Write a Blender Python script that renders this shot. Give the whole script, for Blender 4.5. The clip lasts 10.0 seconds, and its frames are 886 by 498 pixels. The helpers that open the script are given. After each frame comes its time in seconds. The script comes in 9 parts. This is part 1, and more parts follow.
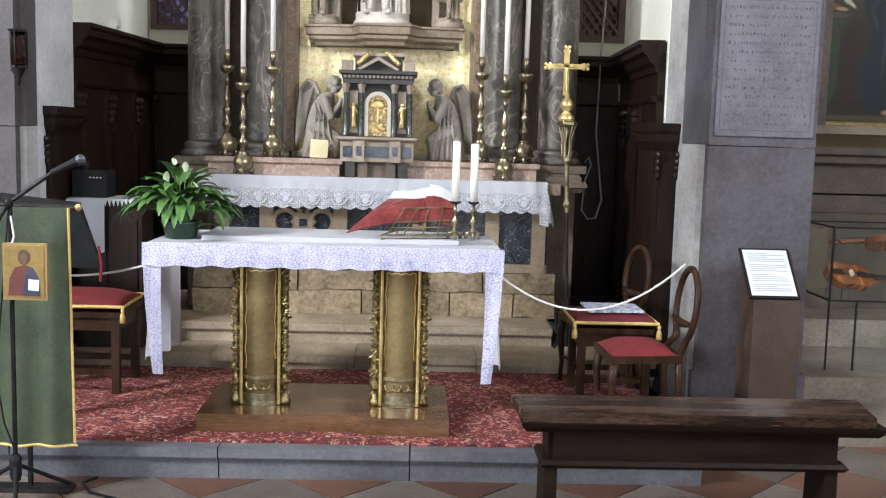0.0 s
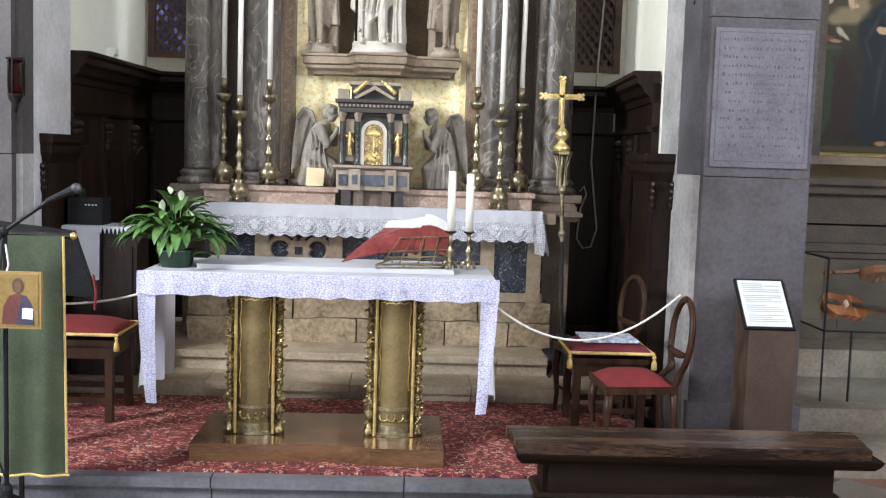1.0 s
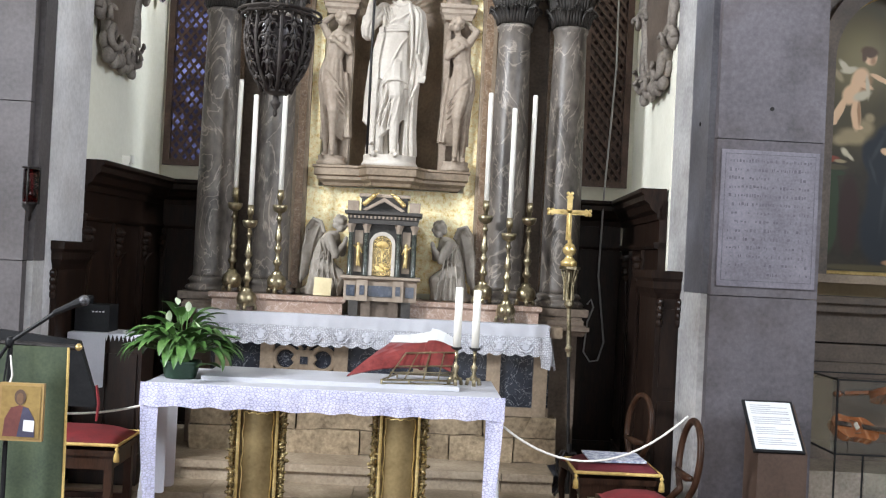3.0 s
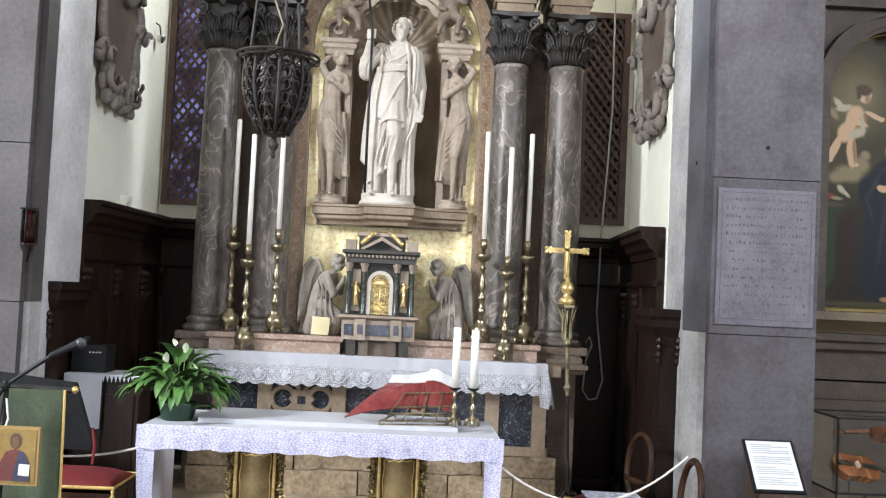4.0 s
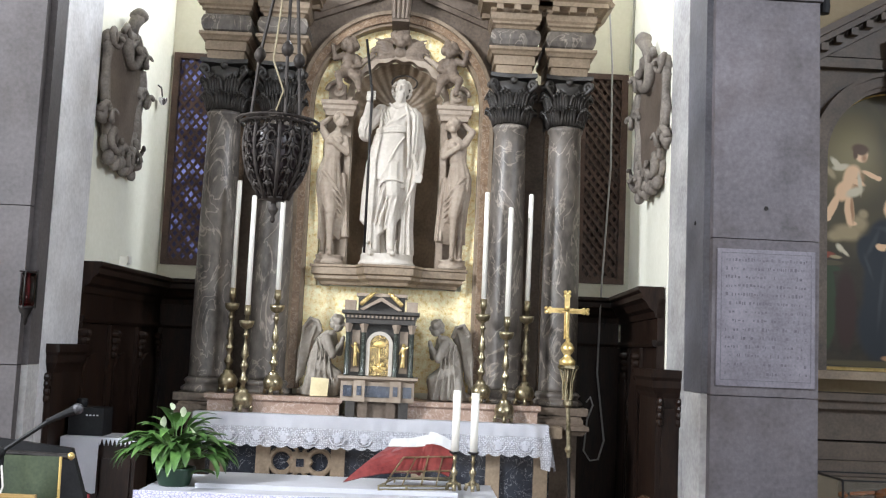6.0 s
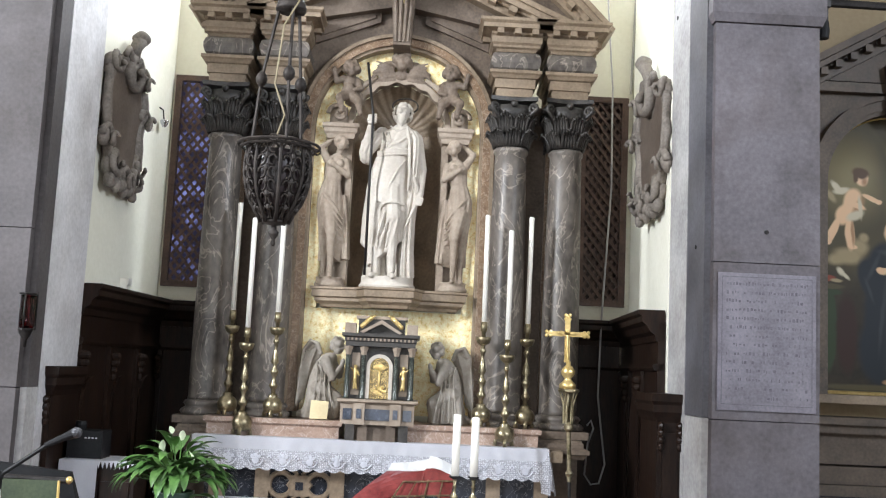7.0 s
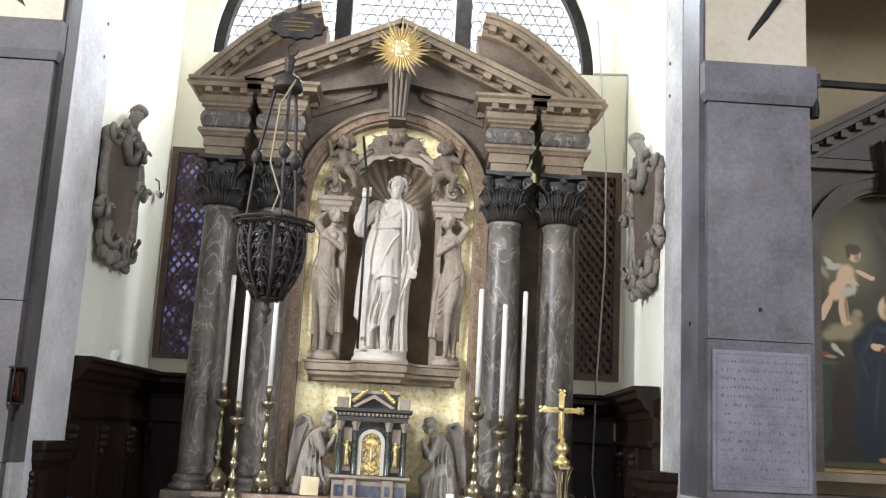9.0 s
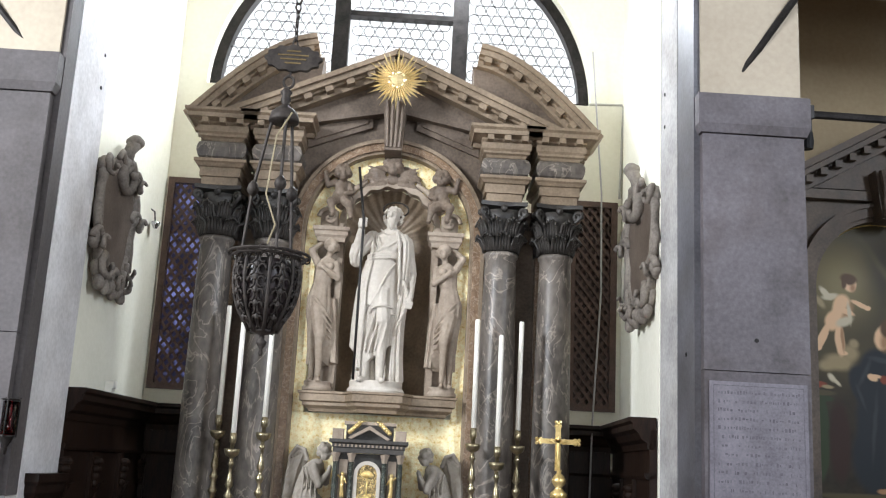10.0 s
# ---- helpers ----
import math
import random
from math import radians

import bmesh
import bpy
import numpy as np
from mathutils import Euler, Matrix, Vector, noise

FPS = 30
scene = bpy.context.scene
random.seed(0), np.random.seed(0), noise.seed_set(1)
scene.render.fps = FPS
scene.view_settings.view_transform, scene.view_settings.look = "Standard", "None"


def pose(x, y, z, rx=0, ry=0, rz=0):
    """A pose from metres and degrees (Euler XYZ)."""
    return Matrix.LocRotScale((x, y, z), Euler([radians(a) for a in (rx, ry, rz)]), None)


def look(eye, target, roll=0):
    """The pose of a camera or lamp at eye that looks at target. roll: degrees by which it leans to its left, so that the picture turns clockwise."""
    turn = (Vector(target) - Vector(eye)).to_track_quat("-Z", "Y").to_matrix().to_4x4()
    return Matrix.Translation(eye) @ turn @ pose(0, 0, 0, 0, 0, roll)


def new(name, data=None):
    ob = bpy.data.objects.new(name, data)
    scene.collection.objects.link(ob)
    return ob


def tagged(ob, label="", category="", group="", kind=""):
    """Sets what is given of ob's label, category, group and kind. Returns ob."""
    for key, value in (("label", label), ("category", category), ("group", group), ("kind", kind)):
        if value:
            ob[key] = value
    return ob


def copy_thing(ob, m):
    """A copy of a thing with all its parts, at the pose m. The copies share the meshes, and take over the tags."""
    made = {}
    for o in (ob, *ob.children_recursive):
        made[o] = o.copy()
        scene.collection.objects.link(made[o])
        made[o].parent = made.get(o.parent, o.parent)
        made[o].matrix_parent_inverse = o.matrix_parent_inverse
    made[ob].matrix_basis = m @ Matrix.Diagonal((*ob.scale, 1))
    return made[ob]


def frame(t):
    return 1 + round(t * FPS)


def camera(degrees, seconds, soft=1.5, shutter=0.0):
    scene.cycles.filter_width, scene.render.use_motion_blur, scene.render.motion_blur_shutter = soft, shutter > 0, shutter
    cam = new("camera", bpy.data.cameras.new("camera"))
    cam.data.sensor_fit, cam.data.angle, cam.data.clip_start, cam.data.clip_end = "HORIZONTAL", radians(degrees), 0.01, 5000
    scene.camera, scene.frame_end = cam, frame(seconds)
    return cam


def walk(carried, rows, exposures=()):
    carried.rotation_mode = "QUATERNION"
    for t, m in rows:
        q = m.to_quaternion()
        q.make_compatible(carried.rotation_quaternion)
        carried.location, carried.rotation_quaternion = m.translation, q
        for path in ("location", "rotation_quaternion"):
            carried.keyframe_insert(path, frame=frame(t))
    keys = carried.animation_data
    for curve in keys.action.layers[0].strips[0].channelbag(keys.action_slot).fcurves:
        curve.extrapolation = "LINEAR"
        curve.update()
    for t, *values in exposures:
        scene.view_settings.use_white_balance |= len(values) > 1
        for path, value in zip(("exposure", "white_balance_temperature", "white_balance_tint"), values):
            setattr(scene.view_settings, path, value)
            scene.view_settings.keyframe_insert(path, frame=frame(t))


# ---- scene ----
# The camera stands still, tilts up and rises by a hand's breadth: seconds, height, pitch, roll, yaw
cam = camera(47.54, 10.0, soft=1.2)
PATH = [
    (0, 1.580, -6.64, 1.56, -2.00),
    (0.5, 1.587, -6.00, 1.58, -2.05),
    (1, 1.597, -5.15, 1.83, -2.22),
    (1.5, 1.610, -4.04, 2.03, -1.95),
    (2, 1.628, -2.53, 2.45, -1.79),
    (2.5, 1.647, -0.88, 2.72, -1.75),
    (3, 1.665, 0.61, 2.85, -1.57),
    (4.5, 1.698, 3.47, 2.56, -1.59),
    (5, 1.709, 4.40, 2.90, -1.43),
    (5.5, 1.718, 5.12, 2.45, -1.51),
    (7, 1.738, 6.90, 2.64, -1.38),
    (7.5, 1.747, 7.66, 2.63, -1.42),
    (8, 1.759, 8.68, 2.59, -1.34),
    (8.5, 1.770, 9.62, 2.86, -1.38),
    (9, 1.783, 10.73, 2.99, -1.53),
    (9.5, 1.794, 11.61, 2.94, -1.62),
    (10, 1.802, 12.31, 2.94, -1.68),
]

# the clip's camera darkens a little as the bright window comes in
EXPOSURES = [(0, 0.0), (7.0, 0.0), (8.5, -0.08), (10, -0.18)]


def held(z, pitch, roll, yaw):
    p, a = radians(pitch), radians(yaw)
    eye = Vector((0, 0, z))
    return look(eye, eye + Vector((-math.sin(a) * math.cos(p), math.cos(a) * math.cos(p), math.sin(p))), roll)


walk(cam, [(t, held(*row)) for t, *row in PATH], EXPOSURES)

# ---- world and light ----
world = bpy.data.worlds.new("sky")
scene.world = world
world.use_nodes = True
_nt = world.node_tree
_sky = _nt.nodes.new("ShaderNodeTexSky")
_sky.sky_type, _sky.sun_disc = "NISHITA", False
_sky.sun_elevation, _sky.sun_rotation = radians(48), radians(200)
_nt.links.new(_sky.outputs[0], _nt.nodes["Background"].inputs[0])
_nt.nodes["Background"].inputs[1].default_value = 0.12


def lamp(name, eye, target, size, power, colour, size_y=None):
    """An unseen area lamp that stands for daylight from one opening."""
    data = bpy.data.lights.new(name, "AREA")
    data.shape, data.size, data.size_y = "RECTANGLE", size, size_y or size
    data.energy, data.color = power, colour
    ob = new(name, data)
    ob.matrix_world = look(eye, target)
    return tagged(ob, "unseen area lamp for daylight", "light", kind="structure")


lamp("nave_door_light", (-4.7, -4.46, 1.75), (0.6, 5.8, 1.3), 1.6, 190, (0.80, 0.90, 1.0), 2.4)
lamp("nave_window_light", (-5.96, 0.8, 4.9), (0.0, 6.4, 2.6), 1.2, 1120, (0.88, 0.93, 1.0), 1.8)
lamp("nave_window_light", (5.96, -1.0, 5.2), (-0.6, 6.4, 2.2), 1.2, 640, (0.80, 0.88, 1.0), 1.8)
# frontal fill, added to brighten the altar; no door is known here
lamp("nave_door_light", (0.3, -4.46, 1.75), (0.0, 5.5, 1.6), 1.6, 100, (0.95, 0.96, 1.0), 2.4)
lamp("lunette_light", (-0.19, 8.0, 6.06), (-1.2, 6.3, 3.9), 1.7, 330, (0.86, 0.92, 1.0), 0.45)

sun = bpy.data.lights.new("sun", "SUN")
sun.energy, sun.angle, sun.color = 2.0, radians(0.6), (1.0, 0.95, 0.86)
sun_ob = new("sun", sun)
sun_ob.matrix_world = look((0, 0, 0), (math.sin(radians(20)) * 0.67, math.cos(radians(20)) * 0.67, -0.74))

# ---- materials ----
def mat(name, a, b, rough=0.6, metal=0.0, scale=6.0, fine=60.0, bump=0.15, spread=(0.35, 0.65), vein=None, vein_scale=3.0, vein_width=0.04,
        vary=0.0, coat=0.0, dirt=0.0, stretch=(1, 1, 1), spec=0.5):
    """Two colours mixed by coarse and fine noise, with optional veins, grime and piece-to-piece change."""
    m = bpy.data.materials.new(name)
    m.use_nodes = True
    nt = m.node_tree
    p = nt.nodes["Principled BSDF"]
    add, link = nt.nodes.new, nt.links.new
    co = add("ShaderNodeTexCoord")
    mp = add("ShaderNodeMapping")
    mp.inputs["Scale"].default_value = stretch
    link(co.outputs["Object"], mp.inputs[0])
    n1 = add("ShaderNodeTexNoise")
    n1.inputs["Scale"].default_value, n1.inputs["Detail"].default_value, n1.inputs["Roughness"].default_value = scale, 6, 0.6
    n2 = add("ShaderNodeTexNoise")
    n2.inputs["Scale"].default_value, n2.inputs["Detail"].default_value = fine, 4
    link(mp.outputs[0], n1.inputs[0])
    link(mp.outputs[0], n2.inputs[0])
    mixn = add("ShaderNodeMix")
    mixn.inputs[0].default_value = 0.35
    link(n1.outputs[0], mixn.inputs[2])
    link(n2.outputs[0], mixn.inputs[3])
    ramp = add("ShaderNodeValToRGB")
    ramp.color_ramp.elements[0].position, ramp.color_ramp.elements[1].position = spread
    ramp.color_ramp.elements[0].color, ramp.color_ramp.elements[1].color = (*a, 1), (*b, 1)
    link(mixn.outputs[0], ramp.inputs[0])
    colour = ramp.outputs[0]

    def blend(kind, fac, x, y):
        mx = add("ShaderNodeMix")
        mx.data_type, mx.blend_type = "RGBA", kind
        for sock, val in ((mx.inputs[0], fac), (mx.inputs[6], x), (mx.inputs[7], y)):
            if hasattr(val, "is_linked"):
                link(val, sock)
            else:
                sock.default_value = val
        return mx.outputs[2]

    if vein:
        w = add("ShaderNodeTexNoise")
        w.inputs["Scale"].default_value, w.inputs["Detail"].default_value, w.inputs["Distortion"].default_value = vein_scale, 8, 2.2
        link(mp.outputs[0], w.inputs[0])
        r = add("ShaderNodeValToRGB")
        e = r.color_ramp.elements
        e[0].position, e[0].color = 0.5 - vein_width, (0, 0, 0, 1)
        e[1].position, e[1].color = 0.5 + vein_width, (0, 0, 0, 1)
        mid = e.new(0.5)
        mid.color = (1, 1, 1, 1)
        link(w.outputs[0], r.inputs[0])
        m2 = add("ShaderNodeMath")
        m2.operation = "MULTIPLY"
        link(r.outputs[0], m2.inputs[0])
        link(n1.outputs[0], m2.inputs[1])
        colour = blend("MIX", m2.outputs[0], colour, (*vein, 1))
    if dirt:
        d = add("ShaderNodeTexNoise")
        d.inputs["Scale"].default_value, d.inputs["Detail"].default_value, d.inputs["Roughness"].default_value = 1.7, 8, 0.7
        link(mp.outputs[0], d.inputs[0])
        dr = add("ShaderNodeMapRange")
        dr.inputs[1].default_value, dr.inputs[2].default_value, dr.inputs[3].default_value, dr.inputs[4].default_value = 0.45, 0.75, 0.0, dirt
        link(d.outputs[0], dr.inputs[0])
        colour = blend("MULTIPLY", dr.outputs[0], colour, (0.42, 0.36, 0.30, 1))
    if vary:
        oi = add("ShaderNodeObjectInfo")
        hv = add("ShaderNodeHueSaturation")
        vr = add("ShaderNodeMapRange")
        vr.inputs[3].default_value, vr.inputs[4].default_value = 1 - vary, 1 + vary
        link(oi.outputs["Random"], vr.inputs[0])
        link(vr.outputs[0], hv.inputs["Value"])
        link(colour, hv.inputs["Color"])
        colour = hv.outputs[0]
    link(colour, p.inputs["Base Color"])
    p.inputs["Metallic"].default_value = metal
    p.inputs["Specular IOR Level"].default_value = spec
    if coat:
        p.inputs["Coat Weight"].default_value, p.inputs["Coat Roughness"].default_value = coat, 0.15
    rr = add("ShaderNodeMapRange")
    rr.inputs[3].default_value, rr.inputs[4].default_value = max(rough - 0.12, 0.03), min(rough + 0.12, 1)
    link(n1.outputs[0], rr.inputs[0])
    link(rr.outputs[0], p.inputs["Roughness"])
    if bump:
        bm_ = add("ShaderNodeBump")
        bm_.inputs["Strength"].default_value, bm_.inputs["Distance"].default_value = bump, 0.01
        link(mixn.outputs[0], bm_.inputs["Height"])
        link(bm_.outputs[0], p.inputs["Normal"])
    return m


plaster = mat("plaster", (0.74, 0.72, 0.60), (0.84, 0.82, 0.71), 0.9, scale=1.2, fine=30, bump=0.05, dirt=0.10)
# the side chapel's warm, dim light is put into this plaster's colour
warm_lit_plaster = mat("warm-lit plaster", (0.33, 0.25, 0.15), (0.42, 0.33, 0.21), 0.9, scale=1.2, fine=30, bump=0.05, dirt=0.15)
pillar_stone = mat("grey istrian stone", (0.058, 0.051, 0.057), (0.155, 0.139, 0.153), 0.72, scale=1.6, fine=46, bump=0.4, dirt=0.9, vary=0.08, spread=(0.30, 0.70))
# cream plaster darkened: the weaker light above the piers is put into its colour
dimmed_cream_plaster = mat("dimmed cream arch plaster", (0.36, 0.305, 0.235), (0.45, 0.39, 0.305), 0.9, scale=1.2, fine=30, bump=0.05, dirt=0.15)
# kept dark so that the unseen nave walls bounce less light
nave_plaster = mat("low-bounce nave plaster", (0.30, 0.28, 0.25), (0.42, 0.40, 0.36), 0.9, scale=1.2, fine=30, bump=0.05, dirt=0.2)
# left pier's stone: the shade on that pier is put into the darker colour
shaded_pillar = mat("shaded brown grey stone", (0.038, 0.033, 0.034), (0.105, 0.093, 0.094), 0.72, scale=1.5, fine=45, bump=0.35, dirt=0.8, spread=(0.30, 0.68))
# left jamb: whitewash, with the lunette's glare put into its lighter colour
jamb_glare_white = mat("glare-bright whitewashed stone", (0.46, 0.45, 0.46), (0.68, 0.67, 0.68), 0.8, scale=2.5, fine=40, bump=0.15, dirt=0.4)
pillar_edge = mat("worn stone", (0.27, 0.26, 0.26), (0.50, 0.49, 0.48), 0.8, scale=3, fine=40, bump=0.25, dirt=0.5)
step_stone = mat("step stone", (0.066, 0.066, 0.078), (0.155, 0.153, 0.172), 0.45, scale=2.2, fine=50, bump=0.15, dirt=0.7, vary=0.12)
altar_step = mat("altar step stone", (0.22, 0.165, 0.11), (0.46, 0.375, 0.275), 0.55, scale=2.6, fine=50, bump=0.2, dirt=0.75, vary=0.15)
rough_stone = mat("rough socle stone", (0.12, 0.085, 0.048), (0.38, 0.29, 0.185), 0.85, scale=5, fine=40, bump=0.5, dirt=0.9, vary=0.15)
grey_marble = mat("dark grey veined marble", (0.050, 0.043, 0.038), (0.185, 0.160, 0.138), 0.42, scale=3.0, fine=14, bump=0.02, vein=(0.50, 0.43, 0.36), vein_scale=2.4, vein_width=0.022, stretch=(1.8, 1.8, 0.9), dirt=0.5, spread=(0.36, 0.62), spec=0.4)
black_marble = mat("black marble", (0.010, 0.012, 0.018), (0.03, 0.034, 0.045), 0.2, scale=8, fine=40, bump=0.02, vein=(0.4, 0.42, 0.45), vein_scale=9, vein_width=0.012)
brown_stone = mat("brown aged stone", (0.070, 0.050, 0.036), (0.205, 0.155, 0.115), 0.6, scale=4, fine=50, bump=0.18, dirt=0.7)
tan_stone = mat("tan moulded stone", (0.135, 0.098, 0.064), (0.33, 0.25, 0.17), 0.6, scale=4, fine=50, bump=0.15, dirt=0.75, spread=(0.30, 0.66))
pink_marble = mat("pink verona marble", (0.23, 0.14, 0.10), (0.40, 0.285, 0.22), 0.4, scale=14, fine=70, bump=0.05, vein=(0.65, 0.55, 0.48), vein_scale=8, vein_width=0.03, dirt=0.3)
red_frame = mat("reddish brown marble", (0.14, 0.082, 0.048), (0.29, 0.197, 0.122), 0.35, scale=22, fine=80, bump=0.04, vein=(0.5, 0.42, 0.34), vein_scale=14, vein_width=0.03)
capital_stone = mat("blackened carved stone", (0.014, 0.012, 0.011), (0.060, 0.053, 0.046), 0.5, scale=9, fine=60, bump=0.2)
# two darker stones: the neighbouring chapel's dimness is put into their colours
side_step_dimmed = mat("dimmed worn step stone", (0.12, 0.095, 0.072), (0.30, 0.25, 0.195), 0.6, scale=2.6, fine=50, bump=0.2, dirt=0.8, vary=0.2)
side_stone_dimmed = mat("dimmed brown stone", (0.045, 0.032, 0.023), (0.125, 0.092, 0.066), 0.6, scale=4, fine=50, bump=0.2, dirt=0.7)
statue_marble = mat("white carved marble", (0.45, 0.40, 0.34), (0.60, 0.555, 0.49), 0.6, scale=3, fine=40, bump=0.03, dirt=0.35, spec=0.25)
relief_marble = mat("grey brown carved marble", (0.24, 0.185, 0.14), (0.40, 0.33, 0.26), 0.6, scale=3.5, fine=40, bump=0.05, dirt=0.5, spec=0.25)
angel_marble = mat("grey carved marble", (0.24, 0.21, 0.175), (0.40, 0.36, 0.31), 0.55, scale=3.5, fine=40, bump=0.05, dirt=0.5, spec=0.25)
putto_marble = mat("dusty brown marble", (0.10, 0.074, 0.055), (0.27, 0.21, 0.16), 0.55, scale=5, fine=60, bump=0.08, dirt=0.6, spec=0.3)
monument_stone = mat("grey memorial stone", (0.095, 0.08, 0.068), (0.27, 0.235, 0.20), 0.7, scale=7, fine=60, bump=0.2, dirt=0.5)
gold_leaf = mat("gold mosaic", (0.80, 0.56, 0.17), (1.0, 0.93, 0.62), 0.30, 0.08, scale=30, fine=110, bump=1.0, spread=(0.36, 0.60), spec=0.8)
gilt = mat("gilded metal", (0.50, 0.34, 0.11), (0.92, 0.72, 0.34), 0.34, 0.75, scale=12, fine=60, bump=0.1)
brass = mat("old brass", (0.15, 0.122, 0.070), (0.48, 0.41, 0.27), 0.34, 0.9, scale=14, fine=60, bump=0.12)
dull_gold = mat("dull gold paint", (0.15, 0.105, 0.045), (0.27, 0.195, 0.09), 0.42, 0.6, scale=7, fine=60, bump=0.06)
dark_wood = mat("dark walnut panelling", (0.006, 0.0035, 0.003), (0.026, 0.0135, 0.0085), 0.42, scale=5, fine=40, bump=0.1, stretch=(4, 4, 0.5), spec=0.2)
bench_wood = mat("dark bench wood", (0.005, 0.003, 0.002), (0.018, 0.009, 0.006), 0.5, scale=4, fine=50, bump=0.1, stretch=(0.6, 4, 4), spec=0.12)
worn_wood = mat("worn bench seat", (0.008, 0.005, 0.004), (0.105, 0.050, 0.026), 0.26, scale=2.4, fine=40, bump=0.12, stretch=(0.7, 5, 5), spread=(0.44, 0.70))
chair_wood = mat("chair walnut", (0.014, 0.007, 0.004), (0.055, 0.025, 0.014), 0.4, spec=0.15, scale=6, fine=50, bump=0.05, stretch=(3, 3, 0.6))
brown_panel = mat("brown laminate", (0.045, 0.026, 0.018), (0.085, 0.052, 0.036), 0.5, scale=4, fine=60, bump=0.03)
base_wood = mat("polished base wood", (0.060, 0.029, 0.014), (0.16, 0.080, 0.037), 0.18, scale=3, fine=30, bump=0.03, stretch=(0.6, 4, 4), coat=0.4)
grille_wood = mat("brown lattice wood", (0.055, 0.03, 0.022), (0.13, 0.075, 0.055), 0.55, scale=8, fine=60, bump=0.1)
iron = mat("black iron", (0.012, 0.011, 0.011), (0.045, 0.04, 0.038), 0.5, 0.7, scale=14, fine=80, bump=0.15)
bronze = mat("blackened bronze", (0.016, 0.013, 0.012), (0.060, 0.050, 0.043), 0.6, 0.4, scale=18, fine=80, bump=0.25, spec=0.3)
post_brass = mat("antique brass foliage", (0.07, 0.05, 0.022), (0.52, 0.41, 0.20), 0.36, 0.9, scale=38, fine=90, bump=0.4, spread=(0.40, 0.60))
pale_gold = mat("pale worn gilding", (0.50, 0.37, 0.16), (0.82, 0.66, 0.36), 0.4, 0.4, scale=16, fine=70, bump=0.2)
black_plastic = mat("black plastic", (0.006, 0.006, 0.007), (0.014, 0.014, 0.015), 0.55, scale=20, fine=90, bump=0.03, spec=0.2)
linen = mat("white linen", (0.60, 0.60, 0.65), (0.71, 0.71, 0.75), 0.85, scale=4, fine=160, bump=0.12)
def translucent(m, amount):
    """Thin cloth: part of the light passes through."""
    nt = m.node_tree
    p, out = nt.nodes["Principled BSDF"], nt.nodes["Material Output"]
    tr, mx = nt.nodes.new("ShaderNodeBsdfTranslucent"), nt.nodes.new("ShaderNodeMixShader")
    nt.links.new(p.inputs["Base Color"].links[0].from_socket, tr.inputs[0])
    mx.inputs[0].default_value = amount
    nt.links.new(p.outputs[0], mx.inputs[1])
    nt.links.new(tr.outputs[0], mx.inputs[2])
    nt.links.new(mx.outputs[0], out.inputs[0])


translucent(linen, 0.35)
wax = mat("ivory wax", (0.80, 0.77, 0.68), (0.86, 0.83, 0.76), 0.45, scale=5, fine=40, bump=0.03)
red_cloth = mat("red velvet", (0.10, 0.006, 0.008), (0.20, 0.014, 0.017), 0.85, scale=10, fine=120, bump=0.15)
gold_cloth = mat("gold braid", (0.45, 0.30, 0.08), (0.72, 0.52, 0.18), 0.6, scale=30, fine=160, bump=0.3)
green_cloth = mat("sage green brocade", (0.024, 0.038, 0.019), (0.066, 0.086, 0.044), 0.75, scale=5, fine=90, bump=0.1, dirt=0.5)
rope_cloth = mat("white rope", (0.55, 0.52, 0.47), (0.78, 0.75, 0.70), 0.8, scale=60, fine=200, bump=0.4)
paper = mat("white paper", (0.60, 0.60, 0.61), (0.67, 0.67, 0.67), 0.8, scale=3, fine=60, bump=0.02)
ink = mat("grey print", (0.32, 0.32, 0.33), (0.42, 0.42, 0.43), 0.8, bump=0)
leaf = mat("glossy leaf", (0.024, 0.075, 0.016), (0.11, 0.22, 0.055), 0.42, scale=9, fine=60, bump=0.05, vary=0.35)
white_leaf = mat("white spathe", (0.62, 0.72, 0.45), (0.80, 0.84, 0.66), 0.5, bump=0.03)
pot_green = mat("dark green pot", (0.010, 0.03, 0.016), (0.02, 0.05, 0.028), 0.35, bump=0.02)
tile_red = mat("terracotta tile", (0.075, 0.034, 0.022), (0.16, 0.078, 0.050), 0.42, scale=5, fine=50, bump=0.08, dirt=0.7, vary=0.2)
tile_white = mat("white stone tile", (0.085, 0.068, 0.055), (0.20, 0.165, 0.135), 0.4, scale=5, fine=50, bump=0.08, dirt=0.8, vary=0.3)
grout = mat("floor bed", (0.12, 0.09, 0.07), (0.18, 0.14, 0.11), 0.9)
void_dark = mat("dark recess", (0.010, 0.008, 0.008), (0.02, 0.017, 0.016), 0.9, bump=0)


